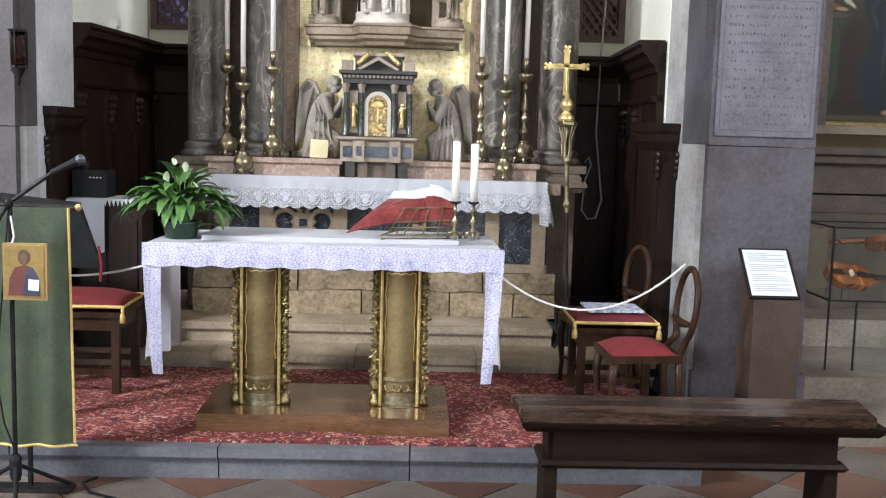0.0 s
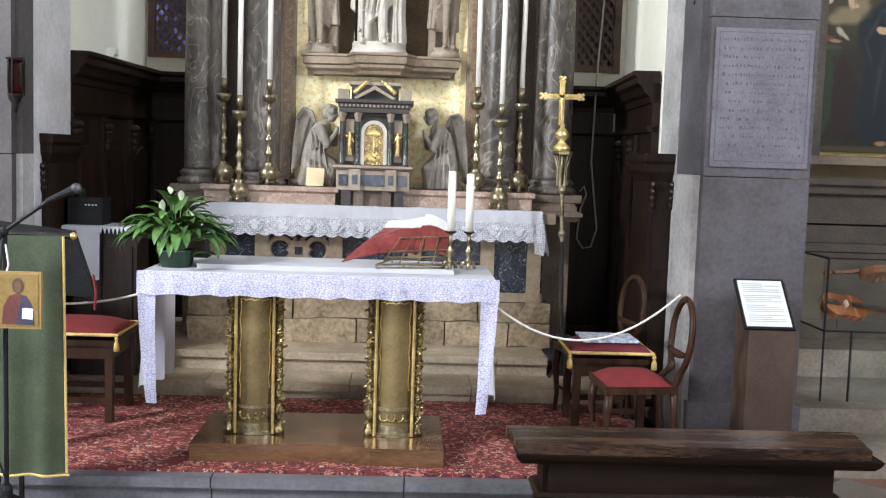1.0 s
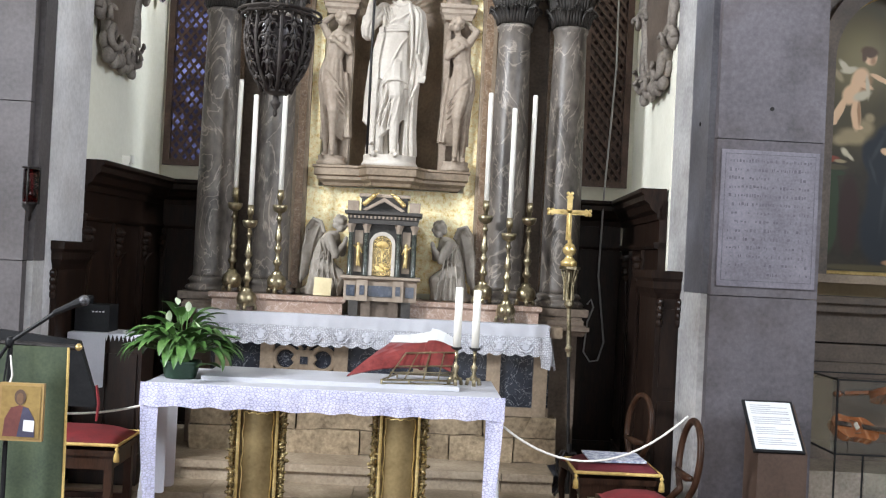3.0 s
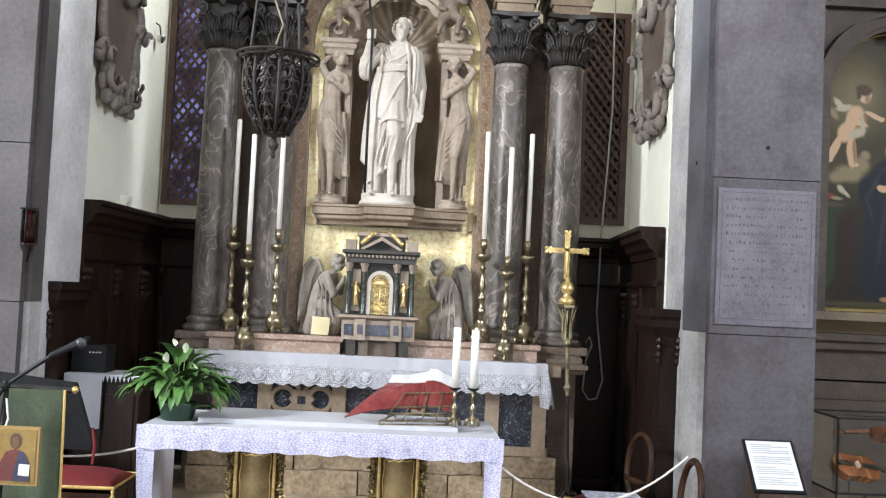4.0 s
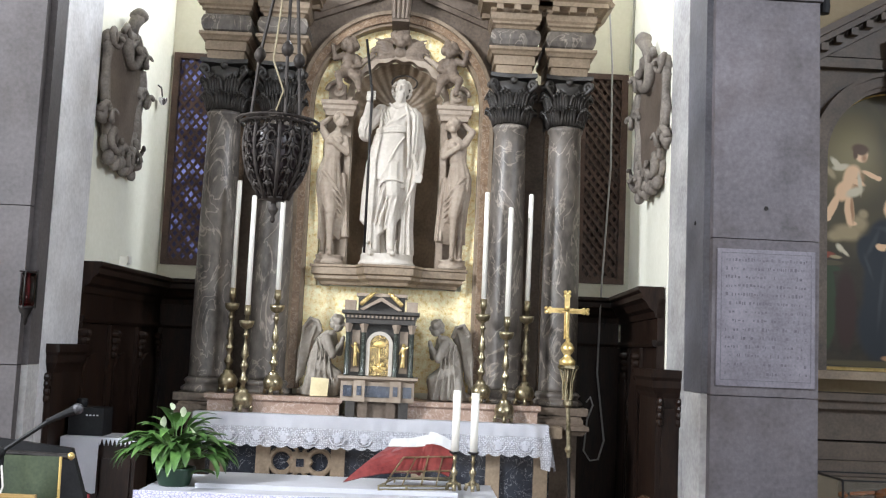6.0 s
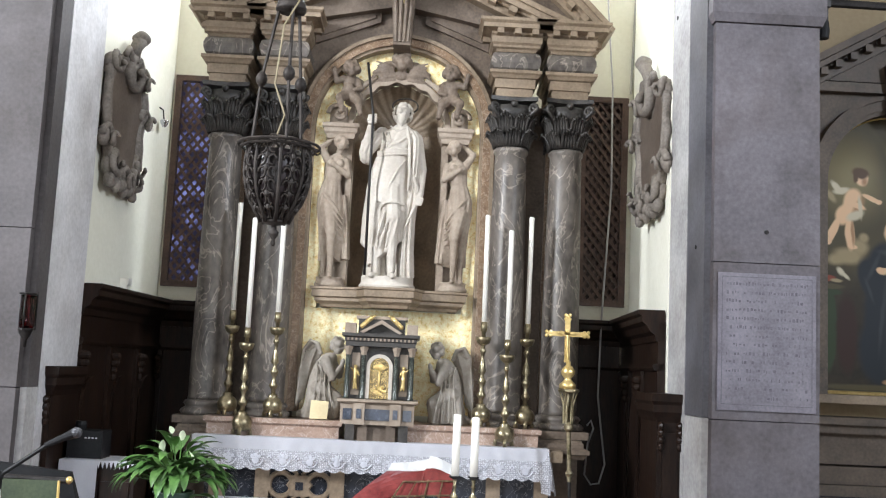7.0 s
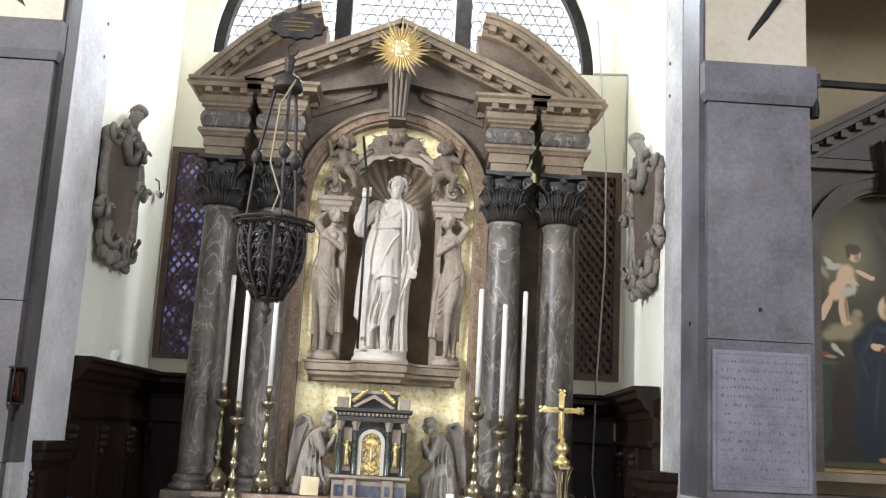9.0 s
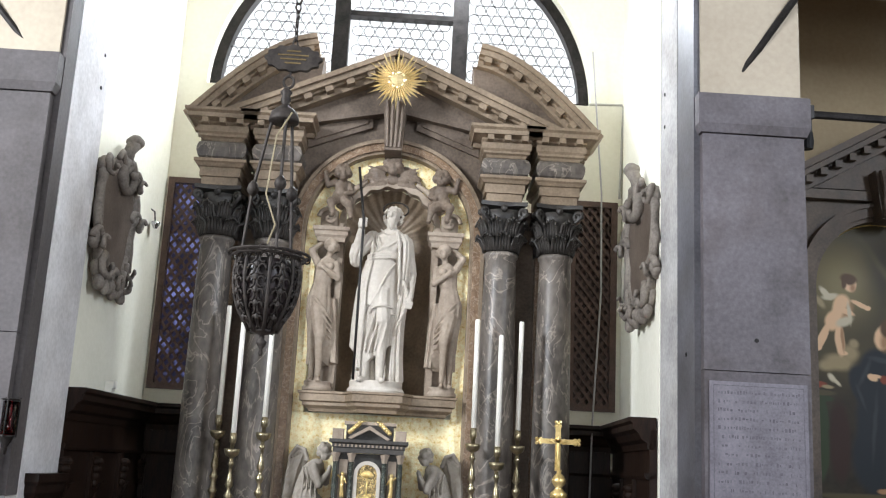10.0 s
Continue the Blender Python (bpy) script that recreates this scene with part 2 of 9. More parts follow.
def carpet_material():
    m = mat("red patterned carpet", (0.095, 0.010, 0.011), (0.18, 0.025, 0.023), 0.95, scale=14, fine=220, bump=0.5)
    nt = m.node_tree
    add, link = nt.nodes.new, nt.links.new
    p = nt.nodes["Principled BSDF"]
    co = add("ShaderNodeTexCoord")
    base = p.inputs["Base Color"].links[0].from_socket
    for scale, lo, hi, colour, seedz in ((17, 0.56, 0.60, (0.40, 0.13, 0.10, 1), 0.0), (26, 0.58, 0.62, (0.035, 0.008, 0.012, 1), 3.1), (34, 0.62, 0.66, (0.48, 0.33, 0.25, 1), 7.7)):
        mp = add("ShaderNodeMapping")
        mp.inputs["Location"].default_value = (0, 0, seedz)
        n = add("ShaderNodeTexNoise")
        n.inputs["Scale"].default_value, n.inputs["Detail"].default_value, n.inputs["Distortion"].default_value = scale, 1.5, 1.6
        r = add("ShaderNodeMapRange")
        r.inputs[1].default_value, r.inputs[2].default_value = lo, hi
        mx = add("ShaderNodeMix")
        mx.data_type = "RGBA"
        link(co.outputs["Object"], mp.inputs[0])
        link(mp.outputs[0], n.inputs[0])
        link(n.outputs[0], r.inputs[0])
        link(r.outputs[0], mx.inputs[0])
        link(base, mx.inputs[6])
        mx.inputs[7].default_value = colour
        base = mx.outputs[2]
    link(base, p.inputs["Base Color"])
    return m


carpet_red = carpet_material()


def glass(name, colour=(1, 1, 1), rough=0.0, ior=1.45):
    m = bpy.data.materials.new(name)
    m.use_nodes = True
    p = m.node_tree.nodes["Principled BSDF"]
    p.inputs["Base Color"].default_value = (*colour, 1)
    p.inputs["Transmission Weight"].default_value, p.inputs["Roughness"].default_value, p.inputs["IOR"].default_value = 1.0, rough, ior
    return m


clear_glass = glass("clear glass", (0.93, 0.97, 0.95))
red_glass = glass("red glass", (0.55, 0.02, 0.03), 0.05)


def glowing(name, colour, strength):
    m = bpy.data.materials.new(name)
    m.use_nodes = True
    p = m.node_tree.nodes["Principled BSDF"]
    p.inputs["Base Color"].default_value = (0, 0, 0, 1)
    p.inputs["Emission Color"].default_value, p.inputs["Emission Strength"].default_value = (*colour, 1), strength
    return m


sky_glow = glowing("bright overcast sky", (0.93, 0.96, 1.0), 1.7)

# ---- building helpers ----
def part(name, bm, material, parent=None, label="", smooth=False):
    """Links a bmesh, made in world metres, as one mesh object under a thing or a part."""
    me = bpy.data.meshes.new(name)
    bmesh.ops.recalc_face_normals(bm, faces=bm.faces[:])
    bm.to_mesh(me)
    bm.free()
    if smooth:
        me.shade_smooth()
    me.materials.append(material)
    ob = new(name, me)
    if parent is not None:
        ob.parent = parent
        top = parent if parent.parent is None else parent.parent
        if parent is top:
            ob.matrix_parent_inverse = Matrix.Translation(-top.location)
    if label:
        tagged(ob, label)
    return ob


def thing(name, at, label, category, group="", kind=""):
    ob = new(name)
    ob.empty_display_size = 0.1
    ob.location = at
    return tagged(ob, label, category, group, kind)


def solid(name, bm, material, label, category="", group="", kind="", smooth=False):
    return tagged(part(name, bm, material, smooth=smooth), label, category, group, kind)


def bevelled(bm, width, segments=1):
    if width:
        sharp = [e for e in bm.edges if len(e.link_faces) == 2 and e.calc_face_angle() > 0.6]
        bmesh.ops.bevel(bm, geom=sharp, offset=width, segments=segments, affect="EDGES", clamp_overlap=True)
    return bm


def box(x0, x1, y0, y1, z0, z1, bevel=0.0, bm=None):
    own = bm is None
    b = bmesh.new()
    v = [b.verts.new((x, y, z)) for x in (x0, x1) for y in (y0, y1) for z in (z0, z1)]
    for f in ((0, 1, 3, 2), (4, 6, 7, 5), (0, 4, 5, 1), (2, 3, 7, 6), (0, 2, 6, 4), (1, 5, 7, 3)):
        b.faces.new([v[i] for i in f])
    bevelled(b, bevel)
    return b if own else join(bm, b)


def join(bm, other, matrix=None):
    if matrix is not None:
        bmesh.ops.transform(other, matrix=matrix, verts=other.verts[:])
    me = bpy.data.meshes.new("tmp")
    other.to_mesh(me)
    other.free()
    bm.from_mesh(me)
    bpy.data.meshes.remove(me)
    return bm


def turned(profile, at=(0, 0, 0), segments=24, bm=None, sx=1.0, sy=1.0, wave=0.0, waves=8):
    """A turned form from (radius, height) pairs."""
    b = bmesh.new()
    rings = []
    for r, z in profile:
        ring = []
        for k in range(segments):
            a = 2 * math.pi * k / segments
            rr = r * (1 + wave * math.cos(waves * a))
            ring.append(b.verts.new((at[0] + rr * sx * math.cos(a), at[1] + rr * sy * math.sin(a), at[2] + z)))
        rings.append(ring)
    for lo, hi in zip(rings, rings[1:]):
        for k in range(segments):
            b.faces.new((lo[k], lo[(k + 1) % segments], hi[(k + 1) % segments], hi[k]))
    b.faces.new(rings[0][::-1])
    b.faces.new(rings[-1])
    return b if bm is None else join(bm, b)


def prism(outline, y0, y1, bm=None, bevel=0.0):
    """An outline of (x, z) pairs, drawn out from y0 to y1."""
    b = bmesh.new()
    lo = [b.verts.new((x, y0, z)) for x, z in outline]
    hi = [b.verts.new((x, y1, z)) for x, z in outline]
    b.faces.new(lo)
    b.faces.new(hi[::-1])
    n = len(lo)
    for k in range(n):
        b.faces.new((lo[k], hi[k], hi[(k + 1) % n], lo[(k + 1) % n]))
    bevelled(b, bevel)
    return b if bm is None else join(bm, b)


def slab(outline, z0, z1, bm=None, bevel=0.0):
    """An outline of (x, y) pairs, drawn up from z0 to z1."""
    b = bmesh.new()
    lo = [b.verts.new((x, y, z0)) for x, y in outline]
    hi = [b.verts.new((x, y, z1)) for x, y in outline]
    b.faces.new(lo[::-1])
    b.faces.new(hi)
    n = len(lo)
    for k in range(n):
        b.faces.new((lo[k], lo[(k + 1) % n], hi[(k + 1) % n], hi[k]))
    bevelled(b, bevel)
    return b if bm is None else join(bm, b)


def band(inner, outer, y0, y1, bm=None):
    """A flat band between two open lines of (x, z) pairs, with the thickness y0 to y1."""
    b = bmesh.new()
    q = [[b.verts.new((x, y, z)) for x, z in line] for line in (inner, outer) for y in (y0, y1)]
    n = len(inner)
    for k in range(n - 1):
        for u, w in ((0, 2), (3, 1), (1, 0), (2, 3)):
            b.faces.new((q[u][k], q[u][k + 1], q[w][k + 1], q[w][k]))
    for k in (0, n - 1):
        b.faces.new((q[0][k], q[1][k], q[3][k], q[2][k]))
    return b if bm is None else join(bm, b)


def arc(cx, cz, r, a0, a1, n=24):
    return [(cx + r * math.cos(radians(a0 + (a1 - a0) * k / n)), cz + r * math.sin(radians(a0 + (a1 - a0) * k / n))) for k in range(n + 1)]


def tube(points, radius, segments=8, bm=None):
    """A round bar along a line of points; radius a number or one for each point."""
    b = bmesh.new()
    pts = [Vector(p) for p in points]
    rad = radius if isinstance(radius, (list, tuple)) else [radius] * len(pts)
    rings = []
    side = None
    for i, p in enumerate(pts):
        d = (pts[min(i + 1, len(pts) - 1)] - pts[max(i - 1, 0)]).normalized()
        if side is None:
            side = d.orthogonal().normalized()
        side = (side - d * side.dot(d)).normalized()
        up = d.cross(side)
        rings.append([b.verts.new(p + (side * math.cos(2 * math.pi * k / segments) + up * math.sin(2 * math.pi * k / segments)) * rad[i]) for k in range(segments)])
    for lo, hi in zip(rings, rings[1:]):
        for k in range(segments):
            b.faces.new((lo[k], lo[(k + 1) % segments], hi[(k + 1) % segments], hi[k]))
    b.faces.new(rings[0][::-1])
    b.faces.new(rings[-1])
    return b if bm is None else join(bm, b)


def ball(at, r, bm=None, turn=(0, 0, 0), seg=12):
    """An ellipsoid with radii r."""
    b = bmesh.new()
    bmesh.ops.create_uvsphere(b, u_segments=seg, v_segments=max(seg // 2 + 2, 6), radius=1)
    m = Matrix.LocRotScale(at, Euler([radians(a) for a in turn]), r if isinstance(r, (tuple, list)) else (r, r, r))
    bmesh.ops.transform(b, matrix=m, verts=b.verts[:])
    return b if bm is None else join(bm, b)


def moulding(line, profile, bm=None):
    """A moulding along a plan line of (x, y) pairs; profile of (outward, z) pairs, outward to the line's right side."""
    b = bmesh.new()
    pts = [Vector((x, y)) for x, y in line]
    rows = []
    for i, p in enumerate(pts):
        a = (pts[i] - pts[i - 1]).normalized() if i else (pts[1] - pts[0]).normalized()
        c = (pts[i + 1] - pts[i]).normalized() if i + 1 < len(pts) else a
        na, nc = Vector((a.y, -a.x)), Vector((c.y, -c.x))
        n = (na + nc)
        n = n / max(n.length_squared / 2, 0.3) if n.length > 1e-6 else na
        rows.append([b.verts.new((p.x + n.x * o, p.y + n.y * o, z)) for o, z in profile])
    m = len(profile)
    for lo, hi in zip(rows, rows[1:]):
        for k in range(m):
            b.faces.new((lo[k], lo[(k + 1) % m], hi[(k + 1) % m], hi[k]))
    b.faces.new(rows[0])
    b.faces.new(rows[-1][::-1])
    return b if bm is None else join(bm, b)


def waved(bm, size, strength):
    """Uneven surface: moves the points by a smooth noise."""
    for v in bm.verts:
        v.co += noise.noise_vector(v.co / size) * strength
    return bm

# ---- the chapel's shell ----
CX = -0.19          # the altar's middle
BACK = 7.8          # back wall


def left_x(y):
    return -2.10 + 0.066 * (y - 6.2)


def right_x(y):
    return 1.56 + 0.06 * (y - 6.2)


# floor: a bed, with lozenge tiles near the step
solid("floor", box(-6, 6, -4.5, 9, -0.2, -0.012), grout, "church floor of worn terracotta and pale stone tiles", kind="structure")

# chapel platform and its kerb
solid("platform", box(-2.9, 1.36, 4.62, 7.9, -0.01, 0.135), step_stone, "raised chapel floor of grey stone", kind="structure")

# back wall with two side windows and the lunette
WL, WR, WZ0, WZ1 = (-1.97, -1.58), (1.24, 1.61), 2.29, 3.96
LZ, LR = 4.78, 1.575


def back_wall():
    bm = box(-2.6, WL[0], BACK, BACK + 0.35, 0, LZ)
    box(WL[1], WR[0], BACK, BACK + 0.35, 0, LZ, bm=bm)
    box(WR[1], 2.3, BACK, BACK + 0.35, 0, LZ, bm=bm)
    for w in (WL, WR):
        box(w[0], w[1], BACK, BACK + 0.35, 0, WZ0, bm=bm)
        box(w[0], w[1], BACK, BACK + 0.35, WZ1, LZ, bm=bm)
    ring = arc(CX, LZ, LR, 180, 0, 40)
    top = [(x, 7.2) for x, z in ring]
    band(ring, top, BACK, BACK + 0.35, bm=bm)
    box(-2.6, CX - LR, BACK, BACK + 0.35, LZ, 7.2, bm=bm)
    box(CX + LR, 2.3, BACK, BACK + 0.35, LZ, 7.2, bm=bm)
    return solid("wall_back", bm, plaster, "cream plastered chapel back wall with a lunette window", kind="structure")


back_wall()


def side_wall(name, fx, sign):
    bm = bmesh.new()
    y0, y1 = 6.2, BACK
    out = [(fx(y0), y0), (fx(y1), y1), (fx(y1) + sign * 0.4, y1), (fx(y0) + sign * 0.4, y0)]
    slab(out if sign > 0 else out[::-1], 0, 7.2, bm=bm)
    return solid(name, bm, plaster, "cream plastered chapel side wall", kind="structure")


side_wall("wall_left", left_x, -1)
side_wall("wall_right", right_x, 1)

# chapel vault and nave ceiling
solid("ceiling", box(-2.7, 2.3, 5.3, 8.2, 6.6, 6.8), plaster, "plastered chapel vault", kind="structure")
solid("ceiling", box(-6.2, 6.2, -4.7, 9, 7.2, 7.4), nave_plaster, "plastered nave ceiling", kind="structure")
def holed(name, along, at, thick, lo, hi, holes):
    """An unseen nave wall, added with rectangular openings (from, to, bottom, top) for the lamps."""
    bm = bmesh.new()
    def piece(a, c, z0, z1):
        if along == "x":
            box(a, c, at, at + thick, z0, z1, bm=bm)
        else:
            box(at, at + thick, a, c, z0, z1, bm=bm)
    edge = lo
    for a, c, z0, z1 in sorted(holes):
        piece(edge, a, 0, 7.2)
        if z0 > 0:
            piece(a, c, 0, z0)
        piece(a, c, z1, 7.2)
        edge = c
    piece(edge, hi, 0, 7.2)
    solid(name, bm, nave_plaster, "unseen nave wall, added with openings for the lamps", kind="structure")


# unseen walls; the openings are added round the lamps
holed("wall_south", "x", -4.7, 0.2, -6.2, 6.2, [(-5.6, -3.8, 0.0, 3.0), (-0.6, 1.2, 0.0, 3.0)])
holed("wall_west", "y", -6.2, 0.2, -4.5, 9.0, [(0.1, 1.5, 3.9, 5.9)])
holed("wall_east", "y", 6.0, 0.2, -4.5, 9.0, [(-1.7, -0.3, 4.2, 6.2)])
solid("wall_far_left", box(-6, -2.62, 7.6, 7.8, 0, 7.2), warm_lit_plaster, "plastered wall", kind="structure")
# out of view; added to keep high lamp light off the side chapel
solid("wall_header", box(2.19, 6.0, 5.44, 6.0, 4.95, 7.2), dimmed_cream_plaster, "unseen arch wall, added to block high light", kind="structure")
solid("wall_header", box(-6.0, -2.72, 5.44, 6.0, 4.95, 7.2), dimmed_cream_plaster, "plastered arch wall beside the chapel", kind="structure")
solid("wall_header", box(-2.1, 1.58, 5.44, 6.0, 6.3, 7.2), dimmed_cream_plaster, "plastered wall above the chapel arch", kind="structure")
solid("backdrop", box(-2.4, 2.0, 8.6, 8.62, 1.6, 7.0), sky_glow, "bright daylight behind the lunette", kind="structure")


# pillars
def pillar(name, x0, x1, mirror, stone):
    """A square pier of stone courses with an impost block; its inner jamb steps back."""
    t = thing(name, ((x0 + x1) / 2, 5.6, 0), "grey stone pier with impost block and iron-stained courses", "pillar", kind="structure")
    for z0, z1 in ((0.0, 0.30), (0.30, 1.545), (1.55, 2.395), (2.40, 3.745)):
        g = 0.02 if z0 == 0 else 0.0
        b = box(x0 - g, x1 + g, 5.4 - g, 6.0, z0, z1, 0.012)
        part("stone_block", waved(b, 0.4, 0.004), stone, t)
    b = moulding([(x0 - 0.0, 6.0), (x0, 5.4), (x1, 5.4), (x1, 6.0)][::1], [(0, 3.75), (0.012, 3.75), (0.03, 3.80), (0.03, 3.98), (-0.02, 3.98)])
    box(x0, x1, 5.4, 6.0, 3.75, 3.975, bm=b)
    part("impost", b, stone, t, "projecting stone impost")
    part("pier_wall", box(x0, x1, 5.44, 6.0, 3.985, 7.2), dimmed_cream_plaster, t, "plastered wall above the pier")
    # chamfer strip and jamb towards the chapel
    s = -1 if mirror else 1
    e = x1 if mirror else x0
    xs = sorted((e, e - s * 0.035))
    turn_y = 5.62 if mirror else 5.81
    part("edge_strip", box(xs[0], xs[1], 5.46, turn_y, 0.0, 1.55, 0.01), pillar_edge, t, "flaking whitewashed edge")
    part("edge_strip", box(xs[0], xs[1], 5.46, turn_y, 1.553, 7.2, 0.01), shaded_pillar if mirror else step_stone, t)
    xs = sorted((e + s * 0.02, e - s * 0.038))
    part("jamb", box(xs[0], xs[1], turn_y + 0.003, 6.22, 0.0, 7.2, 0.01), jamb_glare_white if mirror else pillar_edge, t, "whitewashed worn jamb")
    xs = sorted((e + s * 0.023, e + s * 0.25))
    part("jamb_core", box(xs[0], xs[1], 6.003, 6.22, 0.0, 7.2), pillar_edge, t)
    return t


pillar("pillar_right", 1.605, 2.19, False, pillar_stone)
pillar("pillar_left", -2.72, -2.08, True, shaded_pillar)

# ---- the altar at the back ----
COLS = [CX + d for d in (-1.185, -0.80, 0.80, 1.185)]
CY = 6.9


def column(x):
    t = thing("column", (x, CY, 1.32), "dark grey veined marble column with a blackened Corinthian capital", "column", "columns of the altar")
    b = box(x - 0.185, x + 0.185, CY - 0.185, CY + 0.185, 1.325, 1.375, 0.008)
    part("plinth", b, brown_stone, t)
    part("base", turned([(0.165, 1.378), (0.178, 1.395), (0.165, 1.415), (0.145, 1.425), (0.145, 1.435), (0.158, 1.45), (0.145, 1.468), (0.132, 1.475)], (x, CY, 0), 32), grey_marble, t, smooth=True)
    shaft = [(0.132, 1.477), (0.128, 1.50)] + [(0.128 - 0.018 * max(0.0, (k / 12 - 0.25) / 0.75) ** 1.4, 1.5 + 1.75 * k / 12) for k in range(1, 13)] + [(0.122, 3.265), (0.122, 3.285), (0.112, 3.295)]
    part("shaft", turned(shaft, (x, CY, 0), 32), grey_marble, t, smooth=True)
    bell = turned([(0.105, 3.296), (0.108, 3.40), (0.125, 3.52), (0.155, 3.585)], (x, CY, 0), 24)
    for row, (z, rr, h, n, off) in enumerate(((3.30, 0.112, 0.12, 8, 0), (3.38, 0.116, 0.15, 8, 0.5))):
        for k in range(n):
            a = 2 * math.pi * (k + off) / n
            d = Vector((math.cos(a), math.sin(a), 0))
            w = d.cross(Vector((0, 0, 1)))
            base = Vector((x, CY, z)) + d * rr
            for side in (-0.9, -0.45, 0, 0.45, 0.9):
                hh = h * (1 - 0.22 * abs(side))
                pts = [base + w * side * 0.045 + d * (0.004 + o) + Vector((0, 0, hh * q)) for o, q in ((0, 0), (0.012, 0.45), (0.032, 0.85), (0.055, 1.0), (0.065, 0.86))]
                tube(pts, [0.012, 0.013, 0.012, 0.010, 0.006], 5, bm=bell)
    for k in range(4):
        a = math.pi / 4 + k * math.pi / 2
        d = Vector((math.cos(a), math.sin(a), 0))
        pts = []
        for q in range(13):
            ang = q / 12 * 2.6 * math.pi
            rr = 0.040 * (1 - q / 15)
            pts.append(Vector((x, CY, 3.558)) + d * (0.185 + rr * math.cos(ang)) + Vector((0, 0, rr * math.sin(ang))))
        tube([Vector((x, CY, 3.46)) + d * 0.115, Vector((x, CY, 3.52)) + d * 0.16] + pts, 0.015, 6, bm=bell)
    for k in range(4):
        a = k * math.pi / 2
        ball((x + 0.15 * math.cos(a), CY + 0.15 * math.sin(a), 3.59), 0.026, bm=bell, seg=8)
    part("capital", bell, capital_stone, t, "blackened carved acanthus capital", smooth=True)
    n = 6
    out = []
    for k in range(4):
        a0 = -math.pi / 4 + k * math.pi / 2
        for q in range(n):
            a = a0 + (q / n) * math.pi / 2
            rr = 0.162 / max(abs(math.cos(a)), abs(math.sin(a))) * (0.78 + 0.22 * (abs(2 * q / n - 1)) ** 2)
            out.append((x + rr * math.cos(a), CY + rr * math.sin(a)))
    part("abacus", slab(out, 3.612, 3.64, bevel=0.006), capital_stone, t)
    return t


for x in COLS:
    column(x)

altar = thing("altarpiece", (CX, 7.1, 1.3), "tall marble altarpiece with broken pediment and gold niche ground", "altarpiece")

# pedestal zone under the columns
for s in (-1, 1):
    xa, xb = sorted((CX + s * 0.60, CX + s * 1.33))
    b = box(xa + 0.05, xb - 0.03, 6.72, 7.3, 0.38, 1.20, 0.006)
    part("pedestal", b, brown_stone, altar)
    b = moulding([(xa, 7.3), (xa, 6.66), (xb, 6.66), (xb, 7.3)], [(-0.1, 1.20), (0.0, 1.20), (0.02, 1.23), (0.035, 1.235), (0.035, 1.262), (0.0, 1.275), (0.0, 1.30), (-0.02, 1.322), (-0.1, 1.322)])
    box(xa + 0.01, xb - 0.01, 6.67, 7.3, 1.22, 1.32, bm=b)
    part("pedestal_cornice", b, brown_stone, altar)
    # dark backing behind the pair of columns
    part("backing", box(xa + 0.06, xb - 0.06, 7.10, 7.30, 1.32, 3.66), brown_stone, altar)
    for x in (CX + s * 0.80, CX + s * 1.185):
        part("pilaster", box(x - 0.12, x + 0.12, 7.06, 7.10, 1.33, 3.645, 0.006), red_frame, altar)
        part("half_capital", waved(box(x - 0.14, x + 0.14, 7.03, 7.10, 3.32, 3.64, 0.02), 0.05, 0.012), capital_stone, altar)

# arched frame round the gold ground
AZ, AR = 3.42, 0.585
inner = [(CX - AR, 1.42)] + arc(CX, AZ, AR, 180, 0, 32) + [(CX + AR, 1.42)]
for k, (ra, rb, y) in enumerate(((AR, AR + 0.022, 6.975), (AR + 0.022, AR + 0.075, 6.955), (AR + 0.075, AR + 0.10, 6.935))):
    line = lambda r: [(CX - r, 1.42)] + arc(CX, AZ, r, 180, 0, 40) + [(CX + r, 1.42)]
    part("archivolt", band(line(ra), line(rb), y, 7.30), red_frame if k == 1 else tan_stone, altar)
part("gold_panel", box(CX - AR - 0.003, CX + AR + 0.003, 7.04, 7.14, 1.42, 2.135), gold_leaf, altar, "glittering gold mosaic ground")
for s in (-1, 1):
    xa, xb = sorted((CX + s * 0.508, CX + s * (AR + 0.003)))
    part("gold_panel", box(xa, xb, 7.035, 7.14, 2.136, 3.42), gold_leaf, altar, "glittering gold mosaic ground")
part("gold_panel", band(arc(CX, 3.42, 0.376, 180, 0, 32), arc(CX, 3.42, AR + 0.003, 180, 0, 32), 7.06, 7.14), gold_leaf, altar, "glittering gold mosaic ground")

# spandrel wall over the arch and its coffers
sp = arc(CX, AZ, AR + 0.10, 175, 5, 32)
part("spandrel", band(sp, [(x, 4.36) for x, z in sp], 7.02, 7.3), brown_stone, altar)
for s in (-1, 1):
    a = [(CX + s * 0.16, 4.20), (CX + s * 0.62, 4.02), (CX + s * 0.62, 4.17), (CX + s * 0.16, 4.42)]
    part("coffer", prism(a if s > 0 else a[::-1], 6.985, 7.02, bevel=0.008), brown_stone, altar)
    a = [(CX + s * 0.20, 4.225), (CX + s * 0.58, 4.075), (CX + s * 0.58, 4.15), (CX + s * 0.20, 4.375)]
    part("coffer_panel", prism(a if s > 0 else a[::-1], 6.970, 6.984), brown_stone, altar)

